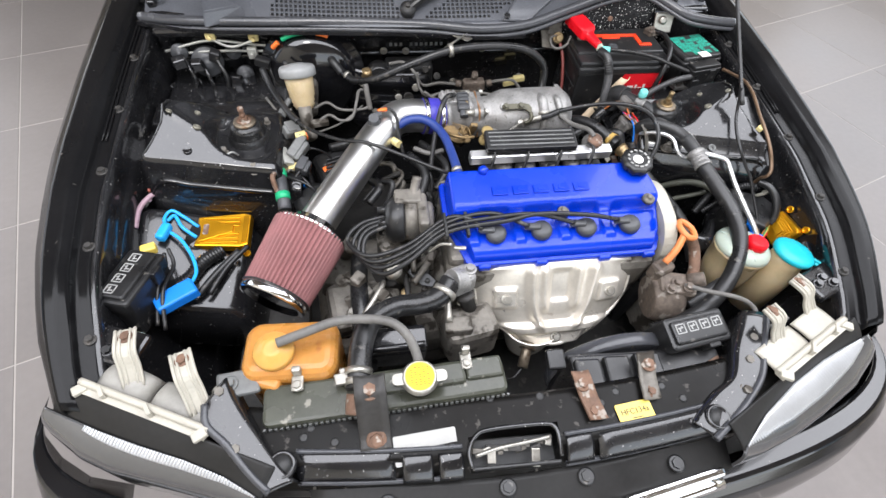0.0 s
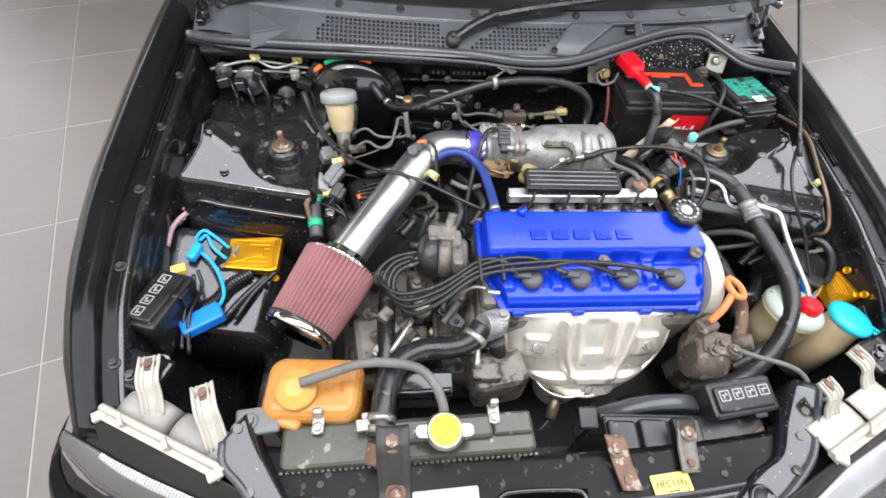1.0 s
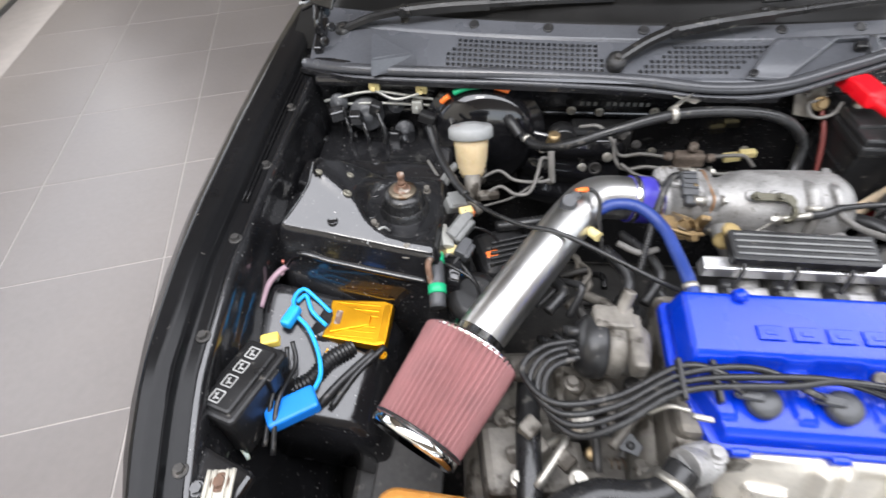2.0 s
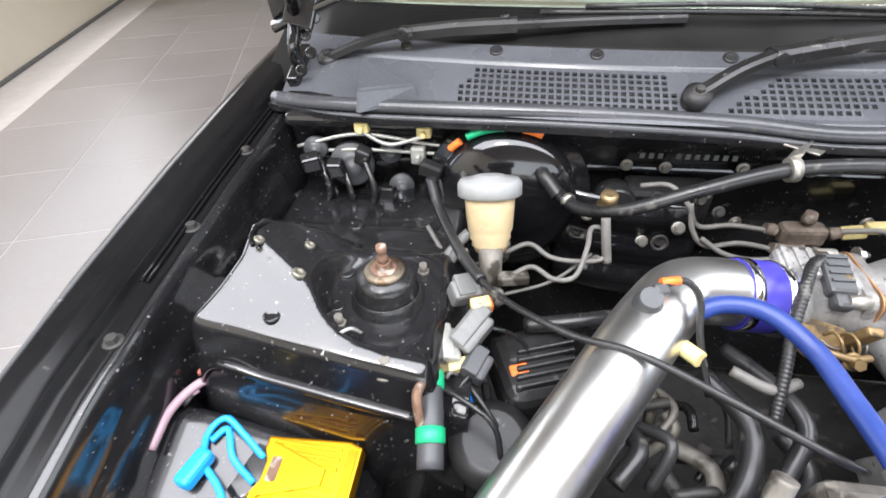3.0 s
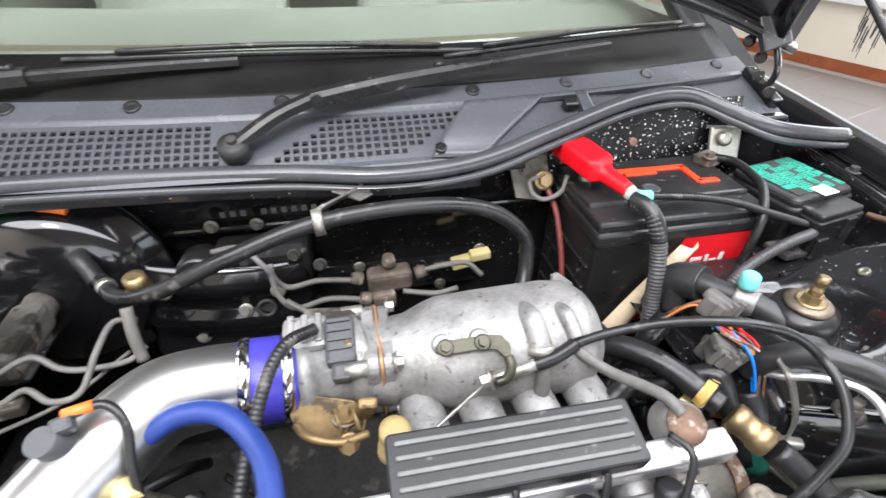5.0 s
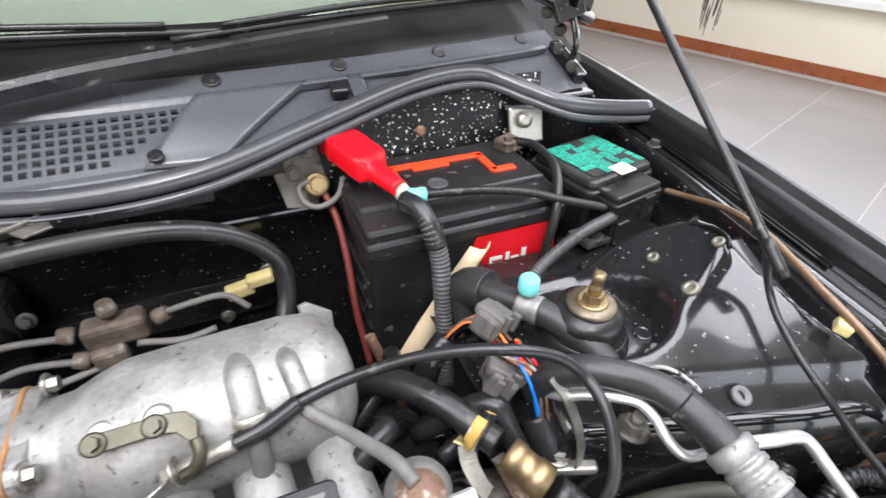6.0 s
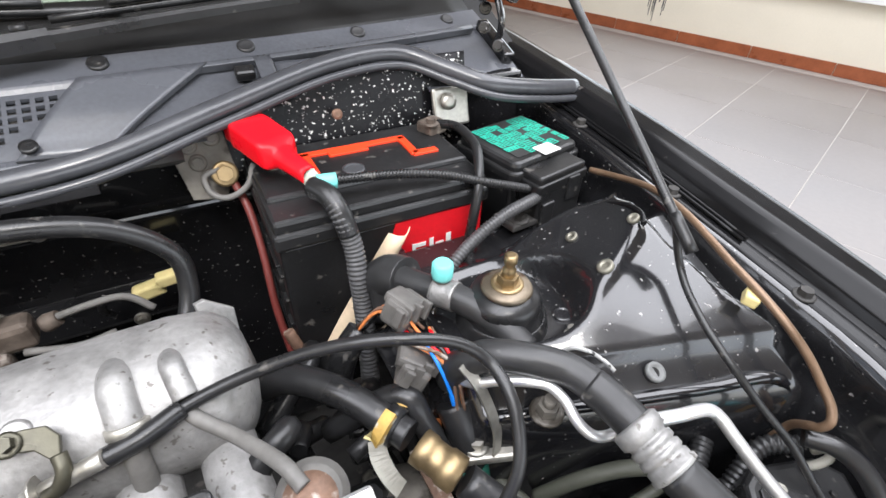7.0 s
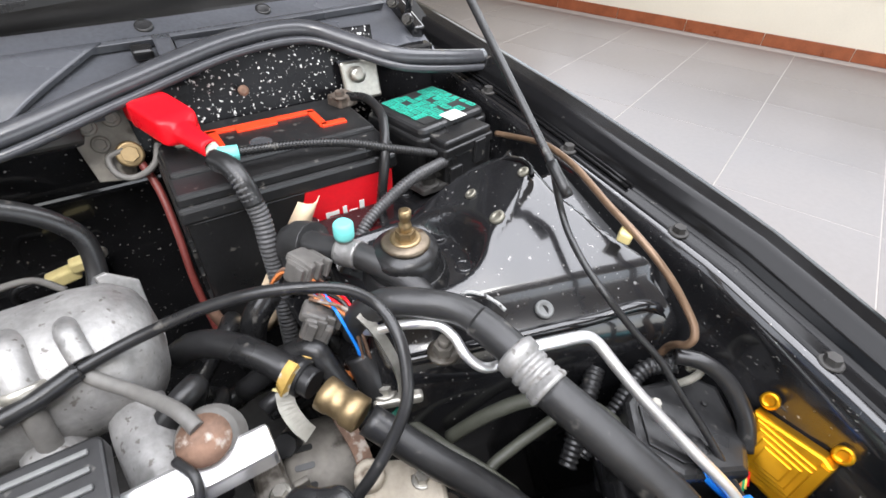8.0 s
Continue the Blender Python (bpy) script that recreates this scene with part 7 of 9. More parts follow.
# steering column side of the bulkhead: valves, plugs and brackets
for k, (x, y, z, r) in enumerate(((-0.575, 0.93, 0.775, 0.034), (-0.515, 0.945, 0.79, 0.017), (-0.50, 0.935, 0.735, 0.02), (-0.63, 0.93, 0.80, 0.018), (-0.43, 0.95, 0.69, 0.022))):
    g = B()
    lathe(g, [(r * 0.9, -0.03), (r, -0.006), (r * 1.05, -0.002), (r * 0.95, 0.002), (r * 0.62, 0.002), (r * 0.55, 0.006), (r * 0.3, 0.007), (0.0, 0.007)], aim((x, y + 0.01, z), (x + 0.1, 0.3, z + 0.25)), 24)
    if k in (2, 4):
        tube(g, [(x, y - 0.01, z), (x + 0.012, y - 0.03, z - 0.02), (x + 0.02, y - 0.03, z - 0.06), (x + 0.02, y, z - 0.10)], r * 0.28, 8, 6)
    solid("bulkhead_grommet", g, M_GREYPLASTIC, "dark rubber bulkhead grommet with a cable", "grommet", "bulkhead grommets")
for x, z, mt in ((-0.55, 0.838, M_YELLOWCONN), (-0.457, 0.833, M_YELLOWCONN), (-0.468, 0.795, M_FIN)):
    g = B()
    box(g, (x, 0.940, z), (0.022, 0.014, 0.016 if mt is M_YELLOWCONN else 0.028), (0, 0, 0), 0.003)
    lathe(g, [(0.004, 0), (0.004, 0.010)], aim((x, 0.935, z), (x, 0.9, z)), 10)
    solid("bulkhead_clip", g, mt, "small plastic clip on the bulkhead", "clip", "bulkhead clips")
for pts in ([(-0.66, 0.945, 0.80), (-0.56, 0.942, 0.825), (-0.46, 0.945, 0.812), (-0.42, 0.95, 0.805)], [(-0.55, 0.936, 0.832), (-0.51, 0.932, 0.815), (-0.457, 0.934, 0.828)], [(-0.64, 0.95, 0.79), (-0.55, 0.945, 0.798), (-0.43, 0.95, 0.792)]):
    solid("bulkhead_wire", tube(B(), pts, 0.003, 8), M_FIN, "thin grey cable along the bulkhead", "cable", "bulkhead wires")
for k in range(16):
    rk = random.Random(50 + k)
    x = -0.66 + 0.018 * k
    g = B()
    z = rk.uniform(0.64, 0.80)
    box(g, (x, rk.uniform(0.90, 0.955), z), (rk.uniform(0.012, 0.035), 0.02, rk.uniform(0.015, 0.04)), (rk.uniform(-20, 20), rk.uniform(-20, 20), rk.uniform(-30, 30)), 0.004)
    tube(g, [(x, 0.93, z), (x + 0.02, 0.90, z - 0.05), (x + rk.uniform(-0.04, 0.04), 0.93, z - 0.12)], 0.005, 8, 6)
    solid("pedal_bracket", g, M_BAY if k % 3 else M_PLASTIC, "glossy black bracket and cable by the bulkhead", "bracket", "bulkhead brackets")
cv = thing("charcoal_valve", (-0.12, 0.95, 0.70), "black plastic valve body on the bulkhead", "valve")
wm, wb_ = B(), B()
lathe(wm, [(0.028, 0), (0.030, 0.004), (0.030, 0.040), (0.026, 0.046)], aim((-0.175, 0.945, 0.735), (-0.175, 0.85, 0.75)), 24)
box(wb_, (-0.10, 0.94, 0.735), (0.12, 0.05, 0.06), (0, 0, 0), 0.01)
part("valve_box", wb_, M_PLASTIC, cv)
for k in range(5):
    part("valve_bolt", bolt(B(), (-0.15 + 0.03 * k, 0.914, 0.735 + 0.02 * (k % 2)), (-0.15 + 0.03 * k, 0.8, 0.78), 0.006, 0.006), M_DARK, cv)
part("valve_cap", wm, M_PLASTIC, cv)
nz = lathe(B(), [(0.012, 0), (0.013, 0.006), (0.009, 0.010), (0.011, 0.014), (0.011, 0.022), (0.006, 0.024)], pose(-0.205, 0.83, 0.790, 10, 0, 0), 18)
solid("brass_union", nz, M_BRASS, "small brass hose union on the bulkhead", "union")
tubeb = B()
tube(tubeb, [(-0.21, 0.80, 0.795), (-0.207, 0.785, 0.77), (-0.203, 0.775, 0.745)], 0.006, 10, 6)
solid("union_pipe", tubeb, M_GREYHOSE, "short pale pipe with a brass collar", "pipe")

# proportioning valve and lines behind the manifold
pv = thing("brake_valve", (0.04, 0.86, 0.72), "weathered brake distribution valve with steel lines", "valve")
pvb = B()
box(pvb, (0.055, 0.862, 0.742), (0.055, 0.026, 0.028), (0, 0, 4), 0.006)
box(pvb, (0.045, 0.850, 0.722), (0.030, 0.022, 0.024), (0, 0, 8), 0.005)
for x, y, z in ((0.022, 0.862, 0.745), (0.088, 0.864, 0.742), (0.055, 0.862, 0.762), (0.03, 0.845, 0.725)):
    lathe(pvb, [(0.008, 0), (0.009, 0.004), (0.007, 0.014)], aim((x, y, z), (x + (x - 0.055) * 2, y, z + 0.02)), 14)
parts("valve_body", pvb, M_GRIME, pv)
for pts in ([(0.02, 0.86, 0.745), (-0.03, 0.865, 0.748), (-0.07, 0.87, 0.74), (-0.09, 0.875, 0.77), (-0.115, 0.89, 0.79), (-0.15, 0.90, 0.782)],
            [(0.03, 0.845, 0.725), (-0.02, 0.85, 0.73), (-0.06, 0.85, 0.722), (-0.08, 0.86, 0.74), (-0.085, 0.88, 0.77)],
            [(0.09, 0.864, 0.745), (0.125, 0.862, 0.752), (0.155, 0.866, 0.748), (0.175, 0.86, 0.73)],
            [(0.07, 0.85, 0.728), (0.11, 0.845, 0.722), (0.14, 0.85, 0.722)],
            [(0.05, 0.845, 0.718), (0.0, 0.835, 0.715), (-0.04, 0.838, 0.72), (-0.07, 0.85, 0.735)]):
    part("steel_line", tube(B(), pts, 0.0036, 8), M_GREYHOSE, pv, "grey steel brake line")
yc = B()
box(yc, (0.165, 0.925, 0.704), (0.032, 0.016, 0.016), (0, -10, 0), 0.003)
box(yc, (0.190, 0.922, 0.716), (0.030, 0.016, 0.014), (0, -6, 0), 0.003)
solid("wiring_connector", yc, M_YELLOWCONN, "pale yellow two-part wiring connector", "connector")
tw = tube(B(), [(0.150, 0.926, 0.704), (0.125, 0.925, 0.705), (0.115, 0.93, 0.69), (0.12, 0.94, 0.67)], 0.004, 8)
solid("connector_wire", tw, M_RUBBER, "black wire to a yellow connector", "cable")

# ---- battery ----
bt = thing("battery", (0.405, 0.875, 0.62), "black car battery with a torn red label", "battery")
bc = B()
box(bc, (0.407, 0.876, 0.715), (0.222, 0.142, 0.172), (0, 0, 0), 0.005)
part("case", bc, M_PLASTIC, bt)
part("case_rim", box(B(), (0.407, 0.876, 0.807), (0.230, 0.150, 0.018), (0, 0, 0), 0.004), M_PLASTIC, bt)
bl_ = B()
box(bl_, (0.407, 0.878, 0.821), (0.226, 0.144, 0.014), (0, 0, 0), 0.004)
lid = part("lid", bl_, M_PLASTIC, bt)
part("vent_cover", box(B(), (0.407, 0.895, 0.828), (0.220, 0.106, 0.010), (0, 0, 0), 0.004), M_PLASTIC, lid)
bv = B()
for z in (0.70, 0.745):
    for k in range(3):
        box(bv, (0.2945, 0.832 + 0.042 * k, z), (0.005, 0.003, 0.036), (0, 0, 0), 0.001)
for k in range(4):
    box(bv, (0.2945, 0.875, 0.66 + 0.033 * k), (0.004, 0.12, 0.003), (0, 0, 0), 0.001)
parts("side_rib", bv, M_PLASTIC, bt)
rl = B()
for c, s in (((0.408, 0.914, 0.8335), (0.125, 0.010, 0.004)), ((0.466, 0.893, 0.8335), (0.010, 0.046, 0.004)), ((0.352, 0.893, 0.8335), (0.012, 0.046, 0.004)), ((0.478, 0.872, 0.8335), (0.030, 0.010, 0.004)), ((0.400, 0.906, 0.8335), (0.045, 0.010, 0.004))):
    box(rl, c, s, (0, 0, 0), 0.001)
part("handle_strip", rl, M_REDORANGE, lid, "orange-red moulded strip")
ey = lathe(B(), [(0.012, 0), (0.012, 0.002), (0.009, 0.003), (0.008, 0.0015)], pose(0.392, 0.866, 0.8325), 24)
part("charge_eye", ey, M_GREYPLASTIC, lid)
lr = B()
prism(lr, [(0.372, 0.665), (0.515, 0.665), (0.515, 0.797), (0.412, 0.797)], 0, 0.0008, Matrix(((1, 0, 0, 0), (0, 0, -1, 0.8045), (0, 1, 0, 0), (0, 0, 0, 1))))
rlab = part("front_label", lr, M_LABELRED, bt, "torn red label with pale print")
lpz = B()
for x, z, w, h in ((0.414, 0.758, 0.014, 0.004), (0.432, 0.758, 0.004, 0.014), (0.440, 0.762, 0.012, 0.005), (0.453, 0.759, 0.005, 0.016), (0.463, 0.757, 0.010, 0.005), (0.474, 0.760, 0.006, 0.016), (0.46, 0.738, 0.06, 0.006), (0.455, 0.726, 0.06, 0.004)):
    box(lpz, (x, 0.8028, z), (w, 0.0006, h))
part("label_print", lpz, M_PAPER, rlab)
kr = B()
sheet(kr, 4, 10, lambda u, v: (0.312 + 0.088 * v ** 1.1 + (0.050 - 0.026 * v) * u, 0.801 - 0.012 * math.sin(math.pi * u) - 0.006 * v, 0.640 + 0.155 * v), 0.0008)
part("torn_paper", kr, M_KRAFT, bt, "torn paper backing of the label")
rt = B()
box(rt, (0.318, 0.800, 0.640), (0.030, 0.003, 0.018), (0, -20, 0))
part("label_scrap", rt, M_LABELRED, bt)
tp = B()
rod(tp, (0.320, 0.905, 0.82), (0.320, 0.905, 0.845), 0.009)
rod(tp, (0.512, 0.922, 0.81), (0.512, 0.922, 0.838), 0.009)
parts("terminal_post", tp, M_STEEL, bt)
rcap = B()


def boot_at(u, v):
    line = [Vector((0.301, 0.930, 0.868)), Vector((0.307, 0.912, 0.869)), Vector((0.321, 0.882, 0.862)), Vector((0.325, 0.872, 0.859)), Vector((0.328, 0.864, 0.857)), Vector((0.340, 0.836, 0.852))]
    k = v * 5
    i = min(int(k), 4)
    p = line[i].lerp(line[i + 1], k - i)
    w = lerp_table(((0, 0.018), (0.1, 0.0205), (0.42, 0.0205), (0.50, 0.019), (0.62, 0.0125), (0.80, 0.0105), (1.0, 0.0085)), v)
    h = lerp_table(((0, 0.011), (0.1, 0.0135), (0.42, 0.0135), (0.50, 0.0125), (0.62, 0.0105), (0.80, 0.0095), (1.0, 0.008)), v)
    a = 2 * math.pi * u
    c, s = math.cos(a), math.sin(a)
    pw = 0.30 + 0.5 * smooth01((v - 0.5) / 0.15)
    q = (abs(c) ** pw) * (1 if c > 0 else -1), (abs(s) ** pw) * (1 if s > 0 else -1)
    return p + Vector((0.93, 0.36, 0)) * (w * q[0]) + Vector((0, 0.1, 1)) * (h * q[1])


sheet(rcap, 40, 30, boot_at, 0.002)
prism(rcap, rounded(0.036, 0.024, 0.006), -0.005, 0.005, pose(0.300, 0.932, 0.868, 90, 0, 20), 0.003)
tc = thing("terminal_cover", (0.32, 0.885, 0.83), "red plastic battery terminal cover", "terminal cover")
part("boot", rcap, M_RED, tc)
lug = B()
tube(lug, [(0.339, 0.838, 0.852), (0.341, 0.822, 0.849)], 0.009, 10, 4, flat=0.5)
part("cable_lug", lug, M_PALE, tc, "pale green corroded lug")
tape = tube(B(), [(0.343, 0.826, 0.850), (0.361, 0.824, 0.849)], 0.0075, 12, 4)
part("tape", tape, M_TEAL, tc)
solid("battery_conduit", tube(B(), [(0.340, 0.820, 0.846), (0.348, 0.804, 0.845), (0.353, 0.787, 0.830), (0.358, 0.778, 0.802), (0.357, 0.768, 0.775), (0.357, 0.762, 0.748), (0.355, 0.752, 0.715), (0.350, 0.735, 0.66)], 0.0092, 14, 10, 0.06, 0.0045), M_CONDUIT, "grey corrugated cable conduit from the battery", "conduit")
solid("terminal_tape", tube(B(), [(0.338, 0.824, 0.848), (0.347, 0.806, 0.8465), (0.353, 0.789, 0.833), (0.356, 0.781, 0.815)], 0.0098, 12), M_RUBBER, "black tape round the battery cable", "tape")
solid("charge_conduit", tube(B(), [(0.356, 0.824, 0.850), (0.419, 0.817, 0.846), (0.470, 0.808, 0.838), (0.510, 0.798, 0.826), (0.545, 0.793, 0.815), (0.566, 0.790, 0.808)], 0.0046, 10, 10, 0.09, 0.0034), M_RUBBER, "thin black corrugated conduit across the battery", "conduit")
solid("starter_conduit", tube(B(), [(0.580, 0.786, 0.797), (0.560, 0.776, 0.802), (0.524, 0.768, 0.800), (0.486, 0.762, 0.786), (0.452, 0.752, 0.768), (0.43, 0.742, 0.73)], 0.0062, 10, 10, 0.09, 0.0038), M_CONDUIT, "grey corrugated conduit to the fuse box", "conduit")
solid("earth_cable", tube(B(), [(0.518, 0.918, 0.842), (0.531, 0.895, 0.845), (0.530, 0.860, 0.844), (0.520, 0.828, 0.842), (0.504, 0.797, 0.820), (0.494, 0.788, 0.785), (0.487, 0.785, 0.745), (0.485, 0.787, 0.70)], 0.0055, 10), M_RUBBER, "black battery earth cable", "cable")
nt_ = B()
box(nt_, (0.512, 0.922, 0.838), (0.030, 0.026, 0.016), (0, 0, 20), 0.004)
bolt(nt_, (0.505, 0.912, 0.846), (0.505, 0.905, 1), 0.006, 0.006)
solid("earth_clamp", nt_, M_GRIME, "corroded battery earth clamp", "clamp")
hb = B()
box(hb, (0.548, 0.942, 0.850), (0.050, 0.006, 0.048), (-18, 0, 0), 0.003)
lathe(hb, [(0.010, 0), (0.010, 0.005), (0.005, 0.007)], aim((0.542, 0.939, 0.858), (0.542, 0.8, 0.92)), 18)
solid("wing_bracket", hb, M_STEEL, "grey primed bracket behind the battery", "bracket")
pz = lathe(B(), [(0.006, 0), (0.006, 0.003), (0.003, 0.004)], aim((0.402, 0.944, 0.862), (0.402, 0.85, 0.90)), 18)
solid("bulkhead_plug", pz, M_RUST, "rust-coloured plug in the bulkhead", "plug")

# relay bracket beside the battery
rb = thing("relay_bracket", (0.26, 0.95, 0.80), "weathered zinc bracket with a brass bolt and wire loop", "bracket")
rbb = B()
prism(rbb, [(-0.022, -0.045), (0.010, -0.050), (0.026, -0.020), (0.022, 0.030), (-0.020, 0.035), (-0.030, 0.0)], -0.002, 0.002, pose(0.258, 0.945, 0.842, 65, 0, 0), 0.001)
for x, z in ((0.245, 0.855), (0.268, 0.86), (0.250, 0.835)):
    bolt(rbb, (x, 0.940, z), (x, 0.8, z + 0.06), 0.006, 0.004)
part("plate", rbb, M_DIRTYALU, rb)
part("brass_bolt", bolt(B(), (0.272, 0.925, 0.825), (0.272, 0.85, 0.86), 0.009, 0.008), M_BRASS, rb)
part("wire_loop", tube(B(), [(0.300, 0.915, 0.835), (0.290, 0.905, 0.818), (0.270, 0.905, 0.808), (0.255, 0.912, 0.812), (0.252, 0.925, 0.825), (0.268, 0.928, 0.830)], 0.0034, 8), M_GREYHOSE, rb, "grey wire loop")
solid("red_wire", tube(B(), [(0.278, 0.925, 0.815), (0.285, 0.900, 0.79), (0.286, 0.870, 0.75), (0.284, 0.84, 0.70), (0.288, 0.81, 0.64)], 0.0042, 8), mat("dull_red_wire", (0.15, 0.03, 0.025), 0.5), "dull red cable beside the battery", "cable")
solid("battery_tray_edge", tube(B(), [(0.287, 0.80, 0.70), (0.300, 0.785, 0.655), (0.312, 0.765, 0.61)], 0.006, 8), M_RUST, "rusty hold-down rod by the battery", "rod")

# ---- fuse and relay boxes ----
fx = thing("main_fuse_box", (0.605, 0.855, 0.72), "black fuse box with a green printed lid label", "fuse box")
FXM = pose(0.600, 0.8625, 0.0, 0, 0, 11)
fb_ = B()
prism(fb_, rounded(0.110, 0.098, 0.008), 0.735, 0.812, FXM, 0.003)
prism(fb_, rounded(0.078, 0.040, 0.004), 0.735, 0.806, FXM @ pose(-0.005, -0.060, 0), 0.003)
box(fb_, FXM @ Vector((-0.030, -0.082, 0.778)), (0.020, 0.006, 0.030), (0, 0, 11), 0.002)
box(fb_, FXM @ Vector((0.046, -0.056, 0.765)), (0.020, 0.014, 0.050), (0, 0, 11), 0.003)
part("base", fb_, M_PLASTIC, fx)
fl_ = B()
prism(fl_, rounded(0.118, 0.106, 0.012), 0.812, 0.822, FXM, 0.003)
prism(fl_, rounded(0.110, 0.098, 0.010), 0.820, 0.832, FXM, 0.005)
prism(fl_, rounded(0.084, 0.042, 0.005), 0.806, 0.816, FXM @ pose(-0.005, -0.060, 0), 0.002)
prism(fl_, rounded(0.078, 0.037, 0.004), 0.815, 0.8245, FXM @ pose(-0.005, -0.0595, 0), 0.003)
box(fl_, FXM @ Vector((0.010, -0.082, 0.800)), (0.018, 0.005, 0.030), (0, 0, 11), 0.0015)
box(fl_, FXM @ Vector((0.060, -0.020, 0.806)), (0.005, 0.018, 0.024), (0, 0, 11), 0.0015)
fl_o = part("lid", fl_, M_PLASTIC, fx)
gl = part("printed_label", prism(B(), rounded(0.092, 0.084, 0.002), 0.8322, 0.8327, FXM @ pose(0.006, 0.004, 0)), M_INK_HOLE, fl_o, "dark label with green print")
g2 = B()
rg2 = random.Random(3)
for i in range(9):
    for jj in range(6):
        if rg2.random() < 0.12 or (i < 2 and jj == 0) or (i in (3, 4) and jj in (0, 1)):
            continue
        cx, cy = -0.035 + 0.0101 * i, -0.031 + 0.0135 * jj
        wide, deep = rg2.choice((0.0086, 0.0090, 0.0064)), rg2.choice((0.0112, 0.0118, 0.0075))
        for dx, dy, a, b in ((0, deep / 2, wide, 0.0013), (0, -deep / 2, wide, 0.0013), (wide / 2, 0, 0.0013, deep), (-wide / 2, 0, 0.0013, deep), (0, deep * 0.18, wide * 0.62, 0.0016), (0, -deep * 0.16, wide * 0.5, 0.0016)):
            box(g2, FXM @ Vector((cx + dx, cy + dy, 0.8330)), (a, b, 0.0005), (0, 0, 11))
for k in range(5):
    box(g2, FXM @ Vector((-0.004, -0.030 + 0.0042 * k, 0.8330)), (0.016 - 0.002 * (k % 2), 0.0018, 0.0005), (0, 0, 11))
part("label_print", g2, M_LABELGREEN, gl, "green printed fuse diagram")
part("white_sticker", prism(B(), rounded(0.027, 0.021, 0.001), 0.8328, 0.8336, FXM @ pose(0.004, -0.041, 0.0)), M_PAPER, fl_o, "small white sticker")
bolt_ = B()
bolt(bolt_, (0.552, 0.783, 0.777), (0.55, 0.77, 1), 0.0085, 0.007)
box(bolt_, (0.558, 0.790, 0.771), (0.05, 0.034, 0.008), (0, 6, 11), 0.002)
part("mounting_foot", bolt_, M_DARK, fx)


def relay_box(at, turn, tilt, size, marks):
    b = thing("relay_box", at, "black relay box with pale printed symbols", "relay box", "relay boxes")
    m = pose(*at, tilt[0], tilt[1], turn)
    w, d, h = size
    base = prism(B(), rounded(w * 0.96, d * 0.94, 0.006), -h, -0.012, m, 0.002)
    part("base", base, M_PLASTIC, b)
    t = B()
    prism(t, rounded(w, d, 0.008), -0.014, 0.010, m, 0.005)
    prism(t, rounded(w * 0.86, d * 0.70, 0.006), 0.0, 0.016, m, 0.004)
    lid_ = part("lid", t, M_PLASTIC, b)
    pr_ = B()
    for k in range(marks):
        x = -w * 0.30 + w * 0.60 * k / (marks - 1)
        s = w * 0.60 / (marks - 1) * 0.86
        for dx, dy, a, c in ((-s / 2, 0, 0.0018, s * 1.2), (s / 2, 0, 0.0018, s * 1.2), (0, -s * 0.6, s, 0.0018), (0, s * 0.6, s, 0.0018), (0, s * 0.1, s * 0.5, 0.0020), (-s * 0.14, -s * 0.18, 0.0022, s * 0.4), (s * 0.16, s * 0.2, 0.0020, s * 0.35)):
            v = m @ Vector((x + dx * 0.8, d * 0.10 + dy * 0.62, 0.0165))
            box(pr_, v, (min(a, s * 0.8), c * 0.62 if c > 0.003 else c, 0.0006), (tilt[0], tilt[1], turn))
    parts("printed_symbol", pr_, M_PRINT, lid_)
    cp = B()
    box(cp, m @ Vector((0.02, -d * 0.55, -0.004)), (0.022, 0.008, 0.030), (tilt[0], tilt[1], turn), 0.002)
    part("clip", cp, M_PLASTIC, b)
    return b


relay_box((-0.632, 0.360, 0.722), 74, (0, 6), (0.118, 0.066, 0.075), 4)
relay_box((0.334, 0.168, 0.704), 7, (14, 0), (0.118, 0.058, 0.060), 4)

# ---- right-hand tanks ----
ps = thing("steering_reservoir", (0.500, 0.315, 0.62), "pale green power steering reservoir with a red cap", "reservoir")
PM = pose(0.498, 0.318, 0.62, -6, 6, 0)
part("tank_body", lathe(B(), [(0.035, 0), (0.042, 0.006), (0.048, 0.05), (0.050, 0.085), (0.0525, 0.088), (0.0525, 0.094)], PM, 36), M_CREAM, ps, "yellowed translucent tank")
pt = lathe(B(), [(0.0525, 0.094), (0.0535, 0.096), (0.051, 0.104), (0.040, 0.110), (0.010, 0.113)], PM, 36)
for k in range(3):
    a = radians(120 * k + 20)
    box(pt, PM @ Vector((0.030 * math.cos(a), 0.030 * math.sin(a), 0.1105)), (0.036, 0.003, 0.003), (-6, 6, math.degrees(a)), 0.001)
part("tank_top", pt, M_PALE, ps, "pale grey-green tank top")
part("red_cap", lathe(B(), [(0.017, 0), (0.0195, 0.003), (0.0195, 0.016), (0.016, 0.020), (0.010, 0.0185)], PM @ pose(0.010, -0.012, 0.109), 28, 0.03, 12), M_RED, ps, "red screw cap")
wc = thing("washer_filler", (0.605, 0.325, 0.60), "cream washer bottle neck with a turquoise cap", "washer bottle")
WM = pose(0.580, 0.292, 0.622, -4, 10, 0)
part("neck", lathe(B(), [(0.038, -0.05), (0.038, 0.05), (0.032, 0.080), (0.033, 0.10)], WM, 30), M_CREAM, wc)
wcap = B()
lathe(wcap, [(0.037, 0.098), (0.039, 0.100), (0.039, 0.107), (0.034, 0.111), (0.015, 0.112)], WM, 34)
